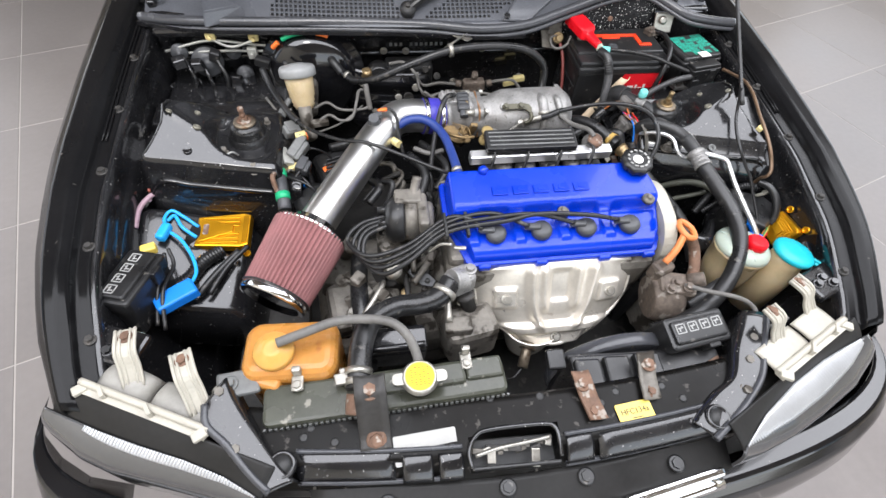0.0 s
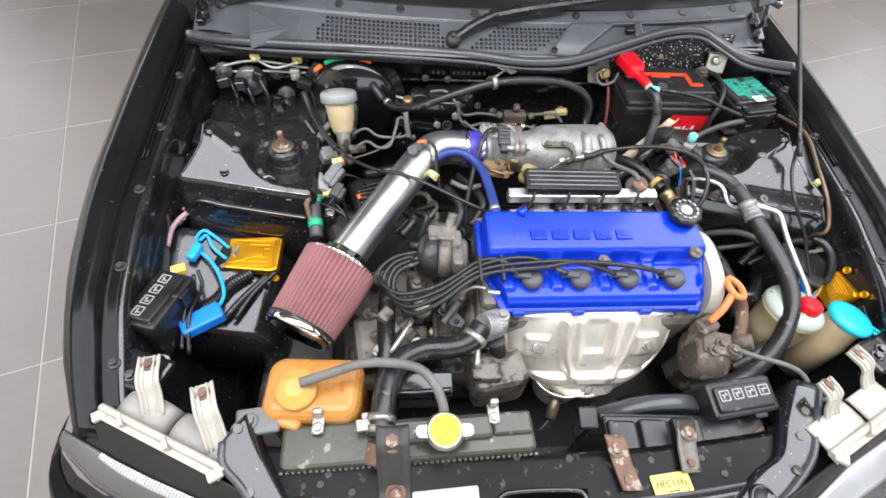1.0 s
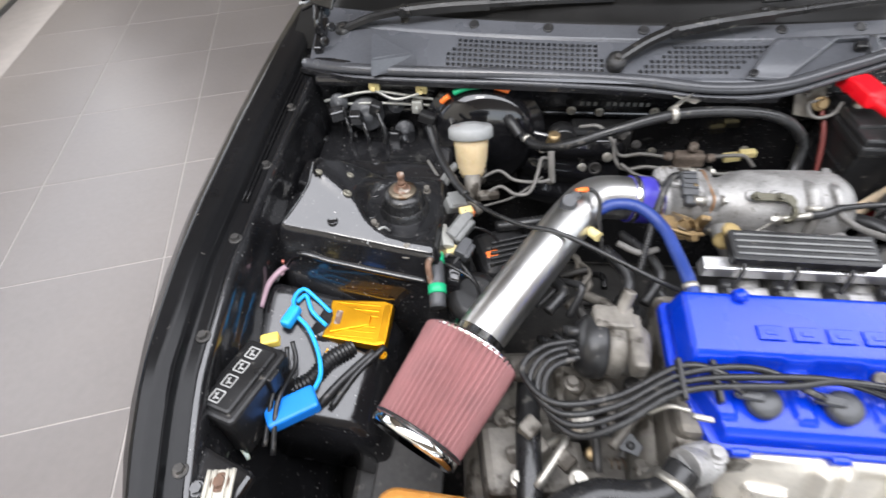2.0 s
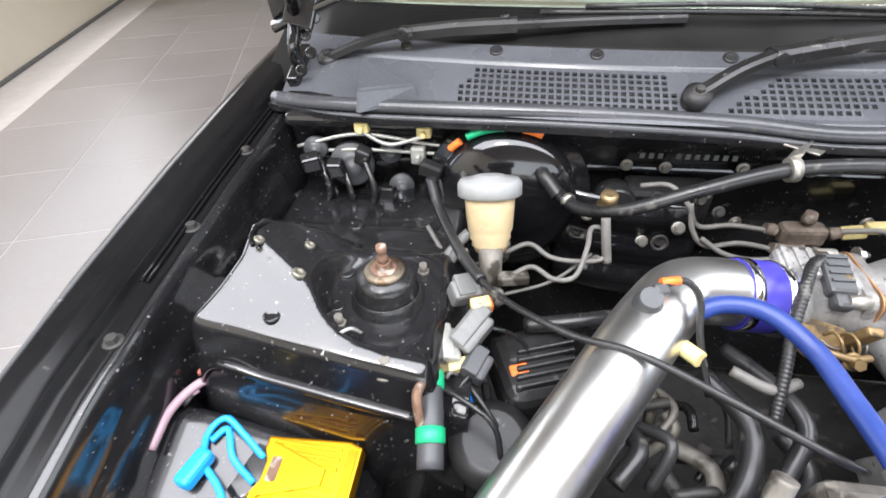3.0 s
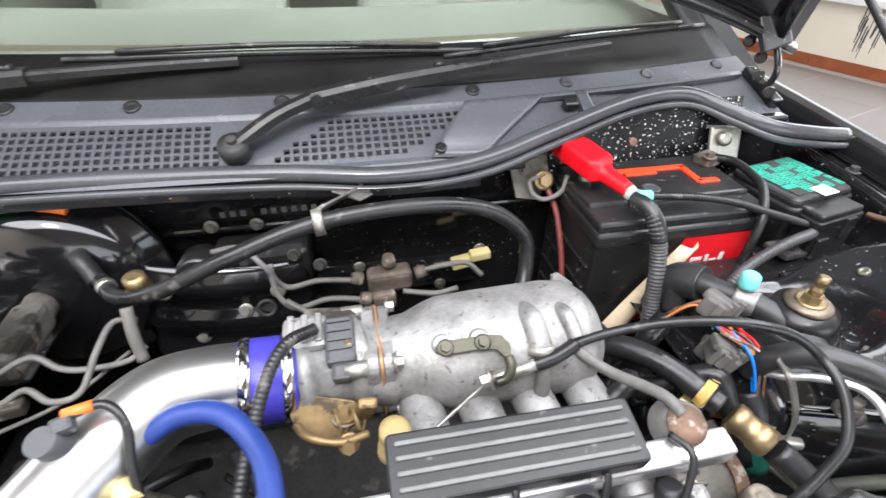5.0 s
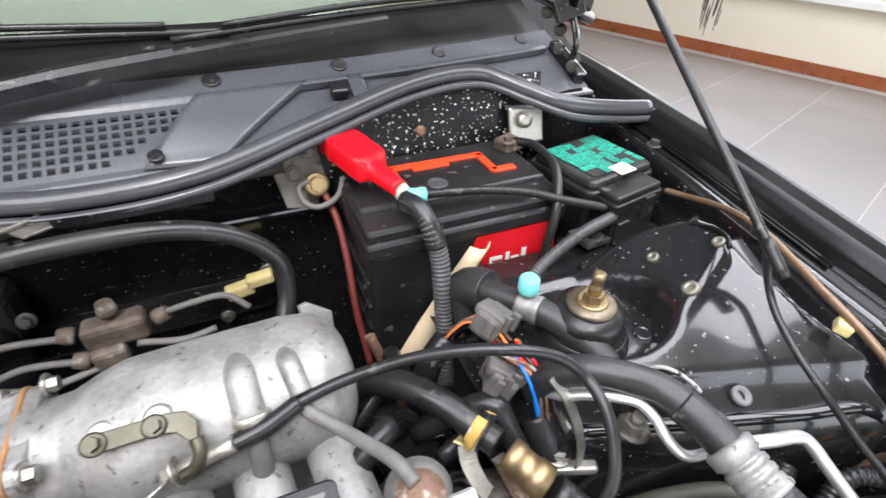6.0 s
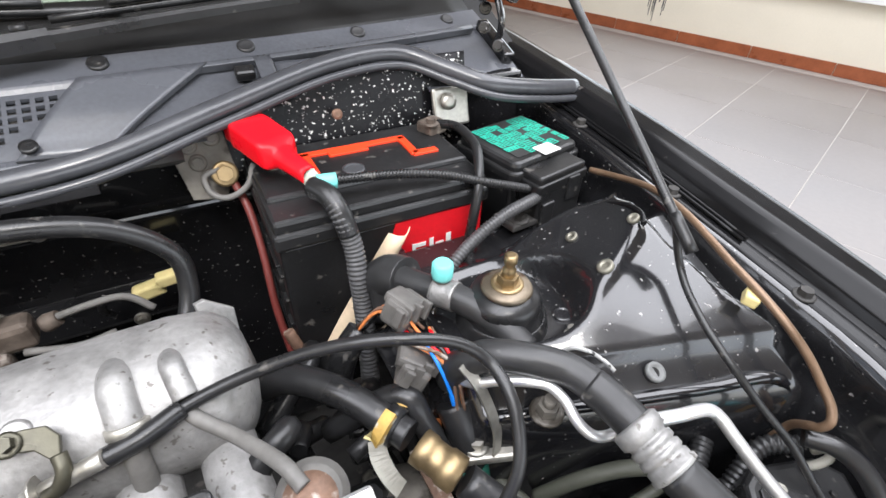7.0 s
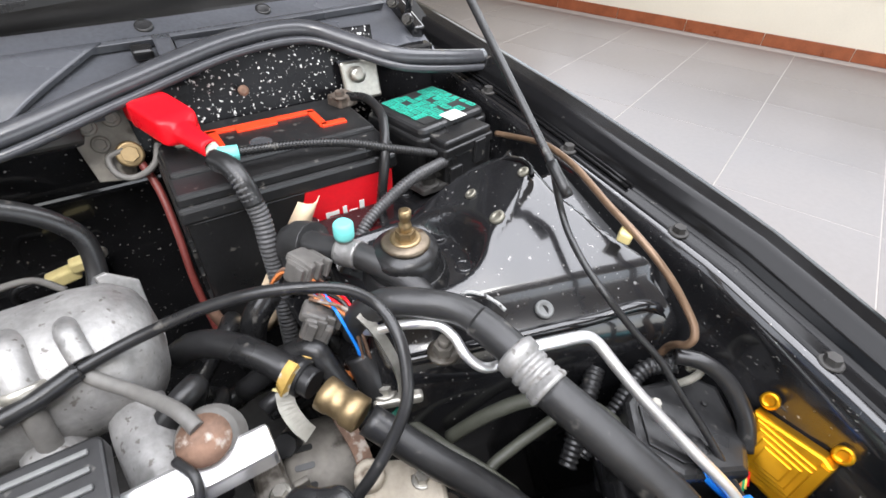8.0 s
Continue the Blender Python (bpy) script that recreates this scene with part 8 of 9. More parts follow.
tube(wcap, [WM @ Vector((0.030, -0.026, 0.104)), WM @ Vector((0.042, -0.040, 0.102)), WM @ Vector((0.052, -0.030, 0.102)), WM @ Vector((0.040, -0.014, 0.102))], 0.0035, 8, 6)
part("flip_cap", wcap, M_CYAN, wc, "turquoise flip cap")


def ballast(at, turn, tilt, size, ears=-1, steps=0):
    """A finned gold lamp ballast with mounting ears."""
    b = thing("lamp_ballast", at, "gold anodised finned lamp ballast", "lamp ballast", "lamp ballasts")
    m = pose(*at, tilt[0], tilt[1], turn)
    w, d, h = size
    g = B()
    prism(g, [(-w / 2, -d * 0.42), (w * 0.36, -d / 2), (w / 2, -d * 0.44), (w / 2, d * 0.44), (w * 0.36, d / 2), (-w / 2, d * 0.42)], -h, 0.0, m, 0.003)
    part("case", g, M_GOLD, b)
    g = B()
    for k in range(steps):
        s = 0.86 - 0.17 * k
        part("ridge", prism(B(), [(-w / 2 * s, -d * 0.42 * s), (w / 2 * s, -d * 0.36 * s), (w / 2 * s, d * 0.36 * s), (-w / 2 * s, d * 0.42 * s)], 0.0018 * k - 0.001, 0.0018 * (k + 1), m @ pose(w * 0.02, 0, 0), 0.0008), M_GOLD, b)
    for k in range(0 if steps else 7):
        y = -d * 0.36 + d * 0.72 * k / 6
        if abs(k - 3) > 0:
            part("fin", box(B(), m @ Vector((-w * 0.04, y, 0.0012)), (w * 0.70, d * 0.045, 0.0024), (tilt[0], tilt[1], turn), 0.0008), M_GOLD, b)
    if not steps:
        prism(g, [(-w * 0.40, -d * 0.34), (w * 0.20, -d * 0.10), (w * 0.20, d * 0.10), (-w * 0.40, d * 0.34)], -0.001, 0.0048, m, 0.001)
    for k in range(6):
        part("fin", box(B(), m @ Vector((w * (0.38 + 0.016 * k), 0, 0.001)), (0.0012, d * 0.8, 0.004), (tilt[0], tilt[1], turn)), M_GOLD, b)
    for sx, sy in ((-1, ears), (1, ears)):
        lathe(g, [(0.0075, -h), (0.0075, -h + 0.006), (0.004, -h + 0.006), (0.004, -h + 0.002)], m @ pose(sx * w * 0.46, sy * d * 0.60, 0), 16)
    parts("raised_panel", g, M_GOLD, b)
    if steps:
        return b
    pn = B()
    prism(pn, rounded(w * 0.10, d * 0.30, 0.002), 0.0, 0.0054, m @ pose(-w * 0.30, 0, 0))
    part("recess", pn, M_RUST if ears < 0 else M_GOLD, b)
    return b


ballast((-0.517, 0.508, 0.664), -2, (8, 0), (0.104, 0.080, 0.020))
ballast((0.632, 0.379, 0.697), -90, (66, 0), (0.062, 0.060, 0.016), 1, 4)
for a, b_ in (((0.585, 0.385, 0.685), (0.60, 0.43, 0.68)), ((0.59, 0.40, 0.675), (0.575, 0.45, 0.66)), ((0.595, 0.37, 0.685), (0.56, 0.40, 0.64))):
    p, q = Vector(a), Vector(b_)
    solid("ballast_lead", tube(B(), [p, p.lerp(q, 0.5) + Vector((-0.02, 0, 0.02)), q], 0.006, 8), M_SKYBLUE, "dark blue ballast lead", "cable", "ballast leads")
# blue leads and fuse of the other ballast
for pts in ([(-0.565, 0.520, 0.664), (-0.590, 0.535, 0.680), (-0.612, 0.545, 0.690), (-0.622, 0.525, 0.690), (-0.612, 0.495, 0.686)],
            [(-0.566, 0.495, 0.662), (-0.590, 0.510, 0.678), (-0.606, 0.535, 0.686), (-0.616, 0.520, 0.688)],
            [(-0.610, 0.495, 0.686), (-0.585, 0.475, 0.680), (-0.562, 0.44, 0.672), (-0.550, 0.405, 0.668), (-0.554, 0.376, 0.670)]):
    solid("blue_lead", tube(B(), pts, 0.0036, 8), M_LIGHTBLUE, "light blue ballast lead", "cable", "blue leads")
bs = B()
box(bs, (-0.616, 0.490, 0.690), (0.018, 0.038, 0.018), (0, 0, -14), 0.005)
solid("blue_plug", bs, M_LIGHTBLUE, "light blue cable plug", "connector")
bf = thing("lamp_relay", (-0.580, 0.368, 0.65), "bright blue plastic relay case on its leads", "relay")
part("case", prism(B(), rounded(0.072, 0.036, 0.005), 0, 0.020, pose(-0.574, 0.350, 0.664, 0, 0, 33), 0.004), M_SKYBLUE, bf)
lw = B()
for k in range(3):
    tube(lw, [(-0.606, 0.350 - 0.004 * k, 0.672), (-0.625, 0.335 - 0.006 * k, 0.67), (-0.635, 0.31 - 0.004 * k, 0.66), (-0.62, 0.285, 0.65)], 0.0026, 8, 6)
part("white_leads", lw, M_PALE, bf, "thin pale wires")

# ---- air conditioning and heater pipes ----
ac = thing("air_con_pipe", (0.43, 0.62, 0.74), "black insulated air conditioning pipe with a crimped end", "pipe")
part("insulated_pipe", tube(B(), [(0.388, 0.640, 0.752), (0.390, 0.633, 0.776), (0.406, 0.618, 0.796), (0.428, 0.600, 0.800), (0.450, 0.580, 0.798), (0.460, 0.557, 0.796), (0.465, 0.538, 0.792), (0.468, 0.520, 0.788)], 0.0124, 18), M_DUSTYRUBBER, ac)
part("foam_sleeve", tube(B(), [(0.4575, 0.563, 0.7965), (0.462, 0.549, 0.7945), (0.466, 0.533, 0.791), (0.4675, 0.523, 0.7885)], 0.0135, 18, 6), M_RUBBER, ac, "darker foam sleeve")
crimp = B()
CP, CQ = Vector((0.467, 0.526, 0.789)), Vector((0.474, 0.485, 0.778))
lathe(crimp, [(0.0145, -0.004), (0.0175, -0.002), (0.0175, 0.007), (0.0145, 0.009), (0.0145, 0.011), (0.0163, 0.012), (0.0163, 0.016), (0.0142, 0.0175), (0.0163, 0.019), (0.0163, 0.023), (0.0142, 0.0245), (0.0163, 0.026), (0.0163, 0.030), (0.0175, 0.031), (0.0175, 0.034), (0.0145, 0.035)], aim(CP, CQ), 24)
part("crimped_sleeve", crimp, M_ALU, ac, "silver crimped sleeve")
part("hose", tube(B(), [(0.472, 0.496, 0.781), (0.488, 0.440, 0.766), (0.500, 0.385, 0.750), (0.490, 0.325, 0.735), (0.455, 0.270, 0.715), (0.400, 0.225, 0.695), (0.34, 0.20, 0.675), (0.29, 0.20, 0.65)], 0.0148, 16), M_RUBBER, ac, "thick black rubber hose")
part("thin_pipe", tube(B(), [(0.384, 0.660, 0.740), (0.388, 0.640, 0.756), (0.394, 0.616, 0.772), (0.405, 0.603, 0.784), (0.420, 0.590, 0.790), (0.434, 0.580, 0.789), (0.439, 0.566, 0.786), (0.440, 0.552, 0.779), (0.447, 0.542, 0.771), (0.458, 0.538, 0.767), (0.472, 0.534, 0.772)], 0.0041, 12), M_SATIN, ac, "bare aluminium pipe")
part("outlet_pipe", tube(B(), [(0.474, 0.523, 0.788), (0.486, 0.524, 0.787), (0.505, 0.520, 0.785), (0.534, 0.517, 0.776), (0.543, 0.510, 0.770), (0.547, 0.494, 0.760), (0.553, 0.466, 0.744), (0.564, 0.425, 0.723), (0.577, 0.383, 0.700), (0.58, 0.355, 0.68)], 0.0050, 12), M_SATIN, ac, "bare aluminium pipe")
a2 = thing("air_con_valve", (0.41, 0.70, 0.76), "insulated pipe with a mint green valve cap", "pipe")
part("pipe", tube(B(), [(0.375, 0.745, 0.74), (0.376, 0.752, 0.770), (0.386, 0.738, 0.785), (0.400, 0.716, 0.788), (0.418, 0.690, 0.790), (0.438, 0.655, 0.785), (0.45, 0.625, 0.772)], 0.0125, 14), M_DUSTYRUBBER, a2)
part("bare_pipe", tube(B(), [(0.406, 0.706, 0.790), (0.418, 0.688, 0.791)], 0.0135, 14), M_ALU, a2)
part("valve_stem", rod(B(), (0.410, 0.702, 0.795), (0.411, 0.702, 0.812), 0.0072), M_STEEL, a2)
part("valve_cap", lathe(B(), [(0.0088, 0), (0.0095, 0.003), (0.0092, 0.014), (0.007, 0.0165)], pose(0.411, 0.702, 0.806), 22), M_TEAL, a2, "mint green valve cap")
part("foam_elbow", tube(B(), [(0.378, 0.772, 0.72), (0.380, 0.766, 0.760), (0.384, 0.752, 0.778), (0.392, 0.735, 0.784)], 0.021, 14), M_DUSTYRUBBER, a2, "black foam elbow")
ht = thing("heater_hose", (0.33, 0.61, 0.70), "black heater hose with brass unions and clips", "hose")
part("hose", tube(B(), [(0.252, 0.718, 0.728), (0.266, 0.708, 0.742), (0.283, 0.690, 0.752), (0.301, 0.668, 0.755), (0.316, 0.648, 0.752), (0.328, 0.629, 0.748), (0.338, 0.612, 0.746)], 0.0122, 14), M_RUBBER, ht)
hu = B()
lathe(hu, [(0.0120, 0), (0.0142, 0.001), (0.0142, 0.010), (0.0130, 0.012), (0.0130, 0.022), (0.0146, 0.024), (0.0146, 0.036), (0.011, 0.038)], aim((0.341, 0.603, 0.746), (0.366, 0.560, 0.735)), 22)
part("brass_union", hu, M_BRASS, ht, "yellow zinc plated union")
HM = aim((0.330, 0.626, 0.7475), (0.34, 0.610, 0.745))
part("hose_collar", lathe(B(), [(0.0130, -0.006), (0.0155, -0.006), (0.0155, 0.006), (0.0130, 0.006)], HM, 24), M_RUBBER, ht)
hcl = B()
strip(hcl, [HM @ Vector((0.0175 * math.cos(radians(a)), 0.0175 * math.sin(radians(a)), -0.010)) for a in range(-150, 20, 17)], [(-0.004, -0.001), (0.004, -0.001), (0.004, 0.001), (-0.004, 0.001)], n=3)
part("spring_clip", hcl, M_YELLOWCONN, ht, "yellow spring clip")
for side, a0 in ((-1, 95), (1, -40)):
    oc = B()
    strip(oc, [HM @ Vector((0.0185 * math.cos(radians(a)), 0.0185 * math.sin(radians(a)), -0.001)) for a in range(a0, a0 + 100, 20)], [(-0.0045, -0.003), (0.0045, -0.003), (0.0045, 0.003), (-0.0045, 0.003)], n=3)
    part("clamp_half", oc, M_OCHRE, ht, "flaking ochre clamp collar")
part("clamp_tab", strip(B(), [(0.316, 0.622, 0.742), (0.314, 0.612, 0.734), (0.317, 0.600, 0.724), (0.322, 0.592, 0.716)], [(-0.007, -0.001), (0.007, -0.001), (0.007, 0.001), (-0.007, 0.001)], n=4), M_TILEHOOK, ht, "pale worn clamp tab")
part("lower_hose", tube(B(), [(0.362, 0.568, 0.737), (0.392, 0.525, 0.716), (0.430, 0.475, 0.690), (0.455, 0.42, 0.665), (0.46, 0.36, 0.63)], 0.0125, 14), M_RUBBER, ht)
solid("throttle_cable", tube(B(), [(0.128, 0.655, 0.788), (0.165, 0.652, 0.799), (0.203, 0.664, 0.803), (0.241, 0.664, 0.812), (0.282, 0.652, 0.827), (0.316, 0.635, 0.839), (0.346, 0.621, 0.841), (0.375, 0.611, 0.832), (0.391, 0.597, 0.820), (0.394, 0.576, 0.811), (0.391, 0.558, 0.798), (0.382, 0.541, 0.780), (0.366, 0.533, 0.758), (0.346, 0.527, 0.738), (0.330, 0.527, 0.718)], 0.0045, 10), M_RUBBER, "black looping throttle cable", "cable")
tcs = B()
tube(tcs, [(0.122, 0.655, 0.785), (0.160, 0.650, 0.801)], 0.0055, 10, 4)
bolt(tcs, (0.123, 0.655, 0.786), (0.100, 0.658, 0.776), 0.007, 0.008)
solid("cable_adjuster", tcs, M_STEEL, "bright threaded cable adjuster", "adjuster")
solid("cable_grip", tube(B(), [(0.158, 0.652, 0.7975), (0.180, 0.655, 0.8005), (0.203, 0.664, 0.803)], 0.0066, 12), M_RUBBER, "black rubber cable grip", "cable")
solid("cable_core", tube(B(), [(0.05, 0.610, 0.778), (0.122, 0.655, 0.785)], 0.0016, 6, 4), M_STEEL, "thin steel throttle wire", "cable")

# wiring plugs on the tower side
wp = thing("harness_plugs", (0.365, 0.665, 0.70), "grey wiring plugs with coloured wires on a bracket", "connector")
for c, r in (((0.370, 0.690, 0.795), (10, 20, 30)), ((0.362, 0.655, 0.765), (25, 10, 60)), ((0.375, 0.672, 0.745), (0, 30, 10))):
    g = B()
    box(g, c, (0.034, 0.025, 0.023), r, 0.004)
    box(g, (c[0], c[1], c[2] + 0.010), (0.022, 0.028, 0.010), r, 0.003)
    for k in range(4):
        box(g, (c[0] - 0.012 + 0.008 * k, c[1] - 0.014, c[2] + 0.008), (0.004, 0.008, 0.016), r, 0.001)
    part("plug", g, M_DUSTYPLUG, wp)
cols = (M_TERRA, M_RUST, M_RUST, M_TERRA, M_SKYBLUE, M_RUST, M_RUBBER, M_RED)
for k in range(16):
    rk = random.Random(90 + k)
    a = Vector((0.372 + rk.uniform(-0.014, 0.014), 0.672 + rk.uniform(-0.01, 0.01), 0.785))
    if k % 3 == 2:
        b2 = Vector((0.335 + rk.uniform(-0.012, 0.012), 0.715, 0.765 + rk.uniform(-0.01, 0.01)))
        mid = a.lerp(b2, 0.5) + Vector((0.0, 0.0, 0.025))
    else:
        b2 = Vector((0.387 + rk.uniform(-0.006, 0.006), 0.620 + rk.uniform(-0.006, 0.005), 0.738))
        mid = a.lerp(b2, 0.5) + Vector((rk.uniform(-0.004, 0.010), -0.006, 0.012 + rk.uniform(0, 0.01)))
    part("coloured_wire", tube(B(), [a, mid, b2], 0.0015, 6, 6), cols[k % 8], wp)
lo, lo2 = B(), B()
tube(lo, [(0.386, 0.630, 0.735), (0.388, 0.612, 0.715), (0.388, 0.598, 0.685)], 0.015, 12, 6)
tube(lo2, [(0.338, 0.712, 0.765), (0.318, 0.705, 0.745), (0.305, 0.700, 0.70)], 0.012, 12, 6)
part("taped_loom", lo, M_RUBBER, wp, "black taped wiring loom")
part("taped_loom", lo2, M_RUBBER, wp, "black taped wiring loom")
gsl = tube(B(), [(0.388, 0.600, 0.690), (0.388, 0.590, 0.665)], 0.016, 12, 4)
part("green_sleeve", gsl, mat("dark_green_plastic", (0.01, 0.10, 0.07), 0.5), wp)
mb = B()
strip(mb, [(0.386, 0.622, 0.792), (0.392, 0.612, 0.782), (0.398, 0.602, 0.765), (0.403, 0.590, 0.738), (0.403, 0.586, 0.712)], [(-0.0045, -0.001), (0.0045, -0.001), (0.0045, 0.001), (-0.0045, 0.001)], up=(0.3, -0.8, 0.5), n=5)
box(mb, (0.402, 0.596, 0.706), (0.044, 0.026, 0.010), (0, 0, -20), 0.003)
bolt(mb, (0.392, 0.600, 0.712), (0.392, 0.597, 1), 0.0075, 0.007)
part("plug_bracket", mb, M_STEEL, wp, "zinc steel plug bracket")
dk = thing("wiring_loom", (0.33, 0.70, 0.62), "tangle of black hoses and wires behind the engine", "wiring")
for k in range(14):
    rk = random.Random(130 + k)
    p = Vector((rk.uniform(0.24, 0.36), rk.uniform(0.60, 0.76), rk.uniform(0.62, 0.72)))
    q = p + Vector((rk.uniform(-0.05, 0.08), rk.uniform(-0.10, 0.08), rk.uniform(-0.06, 0.04)))
    part("loom_hose", tube(B(), [p, p.lerp(q, 0.5) + Vector((0.02, 0, rk.uniform(0.0, 0.035))), q, q + Vector((0.02, -0.03, -0.06))], rk.choice((0.005, 0.007, 0.010)), 8, 6), rk.choice((M_RUBBER, M_RUBBER, M_PLASTIC, M_DUSTYRUBBER)), dk)

# brown pipe along the right wing
solid("fuel_pipe", tube(B(), [(0.655, 0.790, 0.812), (0.660, 0.765, 0.817), (0.660, 0.735, 0.825), (0.654, 0.700, 0.834), (0.642, 0.655, 0.838), (0.632, 0.618, 0.835), (0.624, 0.590, 0.832), (0.619, 0.556, 0.826), (0.618, 0.530, 0.817), (0.620, 0.507, 0.803), (0.622, 0.489, 0.787), (0.620, 0.476, 0.777), (0.616, 0.470, 0.769), (0.614, 0.472, 0.760), (0.616, 0.479, 0.752), (0.622, 0.488, 0.735), (0.62, 0.492, 0.712)], 0.0035, 12), M_BRONZEPIPE, "brown coated pipe bent along the wing", "pipe")
pc = box(B(), (0.617, 0.559, 0.819), (0.015, 0.012, 0.010), (10, 0, 30), 0.002)
solid("pipe_clip", pc, M_YELLOWCONN, "small cream pipe clip", "clip")
for pts, r in (([(0.622, 0.475, 0.725), (0.600, 0.49, 0.715), (0.57, 0.485, 0.69), (0.53, 0.48, 0.65)], 0.0075), ([(0.575, 0.52, 0.70), (0.55, 0.505, 0.69), (0.51, 0.48, 0.65)], 0.0085), ):
    solid("wing_conduit", tube(B(), pts, r, 10, 8, 0.08, 0.005), M_RUBBER, "black corrugated conduit by the inner wing", "conduit", "wing conduits")
tl = thing("taped_loom", (0.62, 0.43, 0.68), "black taped wiring loom with coloured wire ends", "wiring")
part("tape", tube(B(), [(0.614, 0.476, 0.742), (0.626, 0.458, 0.744), (0.634, 0.436, 0.735), (0.634, 0.412, 0.715), (0.628, 0.396, 0.692)], 0.0075, 12, 8), M_RUBBER, tl)
for k, mt in enumerate((M_RED, M_YELLOW, M_GREEN, M_TERRA)):
    part("wire_end", tube(B(), [(0.630 - 0.0035 * k, 0.400, 0.698), (0.626 - 0.004 * k, 0.390, 0.684), (0.618 - 0.004 * k, 0.380, 0.668)], 0.0016, 6, 5), mt, tl)
ol = thing("return_hose", (0.50, 0.42, 0.64), "olive grey hose with a crimped metal joint", "hose")
part("hose", tube(B(), [(0.440, 0.565, 0.640), (0.470, 0.550, 0.672), (0.500, 0.533, 0.694), (0.524, 0.515, 0.701), (0.540, 0.494, 0.701), (0.548, 0.472, 0.697), (0.553, 0.449, 0.690), (0.562, 0.411, 0.674), (0.565, 0.37, 0.65)], 0.0068, 14, 8), M_OLIVEHOSE, ol)
part("joint", lathe(B(), [(0.0072, 0), (0.0090, 0.001), (0.0090, 0.006), (0.0080, 0.008), (0.0088, 0.010), (0.0088, 0.020), (0.0072, 0.022)], aim((0.5515, 0.456, 0.692), (0.557, 0.430, 0.682)), 20), M_DIRTYALU, ol)
for pts in ([(0.405, 0.60, 0.66), (0.419, 0.568, 0.66), (0.425, 0.551, 0.66), (0.443, 0.517, 0.655), (0.46, 0.49, 0.64)], [(0.43, 0.50, 0.635), (0.448, 0.515, 0.650), (0.474, 0.516, 0.660), (0.511, 0.514, 0.670), (0.54, 0.512, 0.68)]):
    solid("lower_pipe", tube(B(), pts, 0.0052, 12), M_OLIVEHOSE, "olive grey pipe under the air conditioning hose", "pipe", "lower pipes")
guard = B()
sheet(guard, 16, 8, lambda u, v: (0.455 + 0.085 * u, 0.375 + 0.055 * u + 0.050 * v - 0.03 * math.sin(math.pi * u), 0.655 + 0.02 * math.sin(math.pi * v) - 0.01 * u), 0.003)
solid("belt_guard", guard, M_BAY, "glossy black curved guard beside the engine", "guard")
WB = pose(0.600, 0.442, 0.709, 3, 9, -36)
wing_box = thing("wing_box", (0.600, 0.442, 0.63), "black plastic box with drilled holes beside the inner wing", "box")
part("shell", prism(B(), [(-0.056, -0.040), (-0.020, -0.058), (0.040, -0.046), (0.050, -0.020), (0.044, 0.036), (0.020, 0.044), (-0.040, 0.022), (-0.054, 0.004)], -0.08, 0.0, WB, 0.007, 3), M_PLASTIC, wing_box)
part("raised_flap", prism(B(), [(-0.044, -0.034), (-0.018, -0.046), (0.006, -0.040), (0.002, 0.004), (-0.034, 0.010), (-0.044, 0.000)], -0.001, 0.0022, WB, 0.001), M_PLASTIC, wing_box, "flat raised flap with worn specks")
# black discs on the box stand for the shade in drilled holes
for x, y, r in ((-0.020, -0.012, 0.0062), (0.020, 0.012, 0.0026), (-0.002, -0.024, 0.0020)):
    part("drilled_hole", lathe(B(), [(r, 0.0), (r, 0.0026), (r * 0.9, 0.0028), (0.0005, 0.0027)], WB @ pose(x, y, 0), 16), M_INK_HOLE, wing_box)
part("flap_bolt", bolt(B(), WB @ Vector((-0.030, 0.002, 0.002)), WB @ Vector((-0.030, 0.002, 0.1)), 0.0045, 0.005), M_STEEL, wing_box)
solid("wing_hook", tube(B(), [(0.636, 0.468, 0.716), (0.637, 0.463, 0.726), (0.631, 0.457, 0.727), (0.623, 0.459, 0.720), (0.619, 0.464, 0.712)], 0.0036, 10, 6), M_TILEHOOK, "pale bent plastic hook beside the inner wing", "hook")
# alternator, strap and castings below the heater hose
dyn = thing("alternator", (0.325, 0.600, 0.58), "dusty grey alternator with slotted end frame", "alternator")
part("end_frame", lathe(B(), [(0.020, -0.002), (0.044, 0.0), (0.048, 0.006), (0.048, 0.060), (0.044, 0.066), (0.020, 0.068)], aim((0.296, 0.606, 0.640), (0.362, 0.590, 0.636)), 32), M_DIRTYALU, dyn)
DY = aim((0.296, 0.606, 0.640), (0.362, 0.590, 0.636))
# slots are black plates on the frame, coloured as shaded openings
for k in range(20):
    a = 2 * math.pi * k / 20
    g = B()
    prism(g, rounded(0.0050, 0.016, 0.002), -0.001, 0.0012, DY @ Matrix.Rotation(a, 4, "Z") @ pose(0.048, 0, 0.016, 0, 90, 0) @ pose(0, 0, 0, 0, 0, 90))
    part("air_slot", g, M_INK_HOLE, dyn)
part("rust_strap", strip(B(), [(0.350, 0.625, 0.700), (0.353, 0.602, 0.692), (0.355, 0.575, 0.684), (0.352, 0.556, 0.672)], [(-0.007, -0.0012), (0.007, -0.0012), (0.007, 0.0012), (-0.007, 0.0012)], n=5), M_RUST, dyn, "rusty adjuster strap")
solid("orange_connector", box(B(), (0.368, 0.634, 0.702), (0.016, 0.012, 0.024), (12, 8, -20), 0.003), M_TERRA, "orange plastic connector under the wiring plugs", "connector")
cas = thing("mount_casting", (0.368, 0.535, 0.62), "pale dusty engine mount casting", "engine mount")
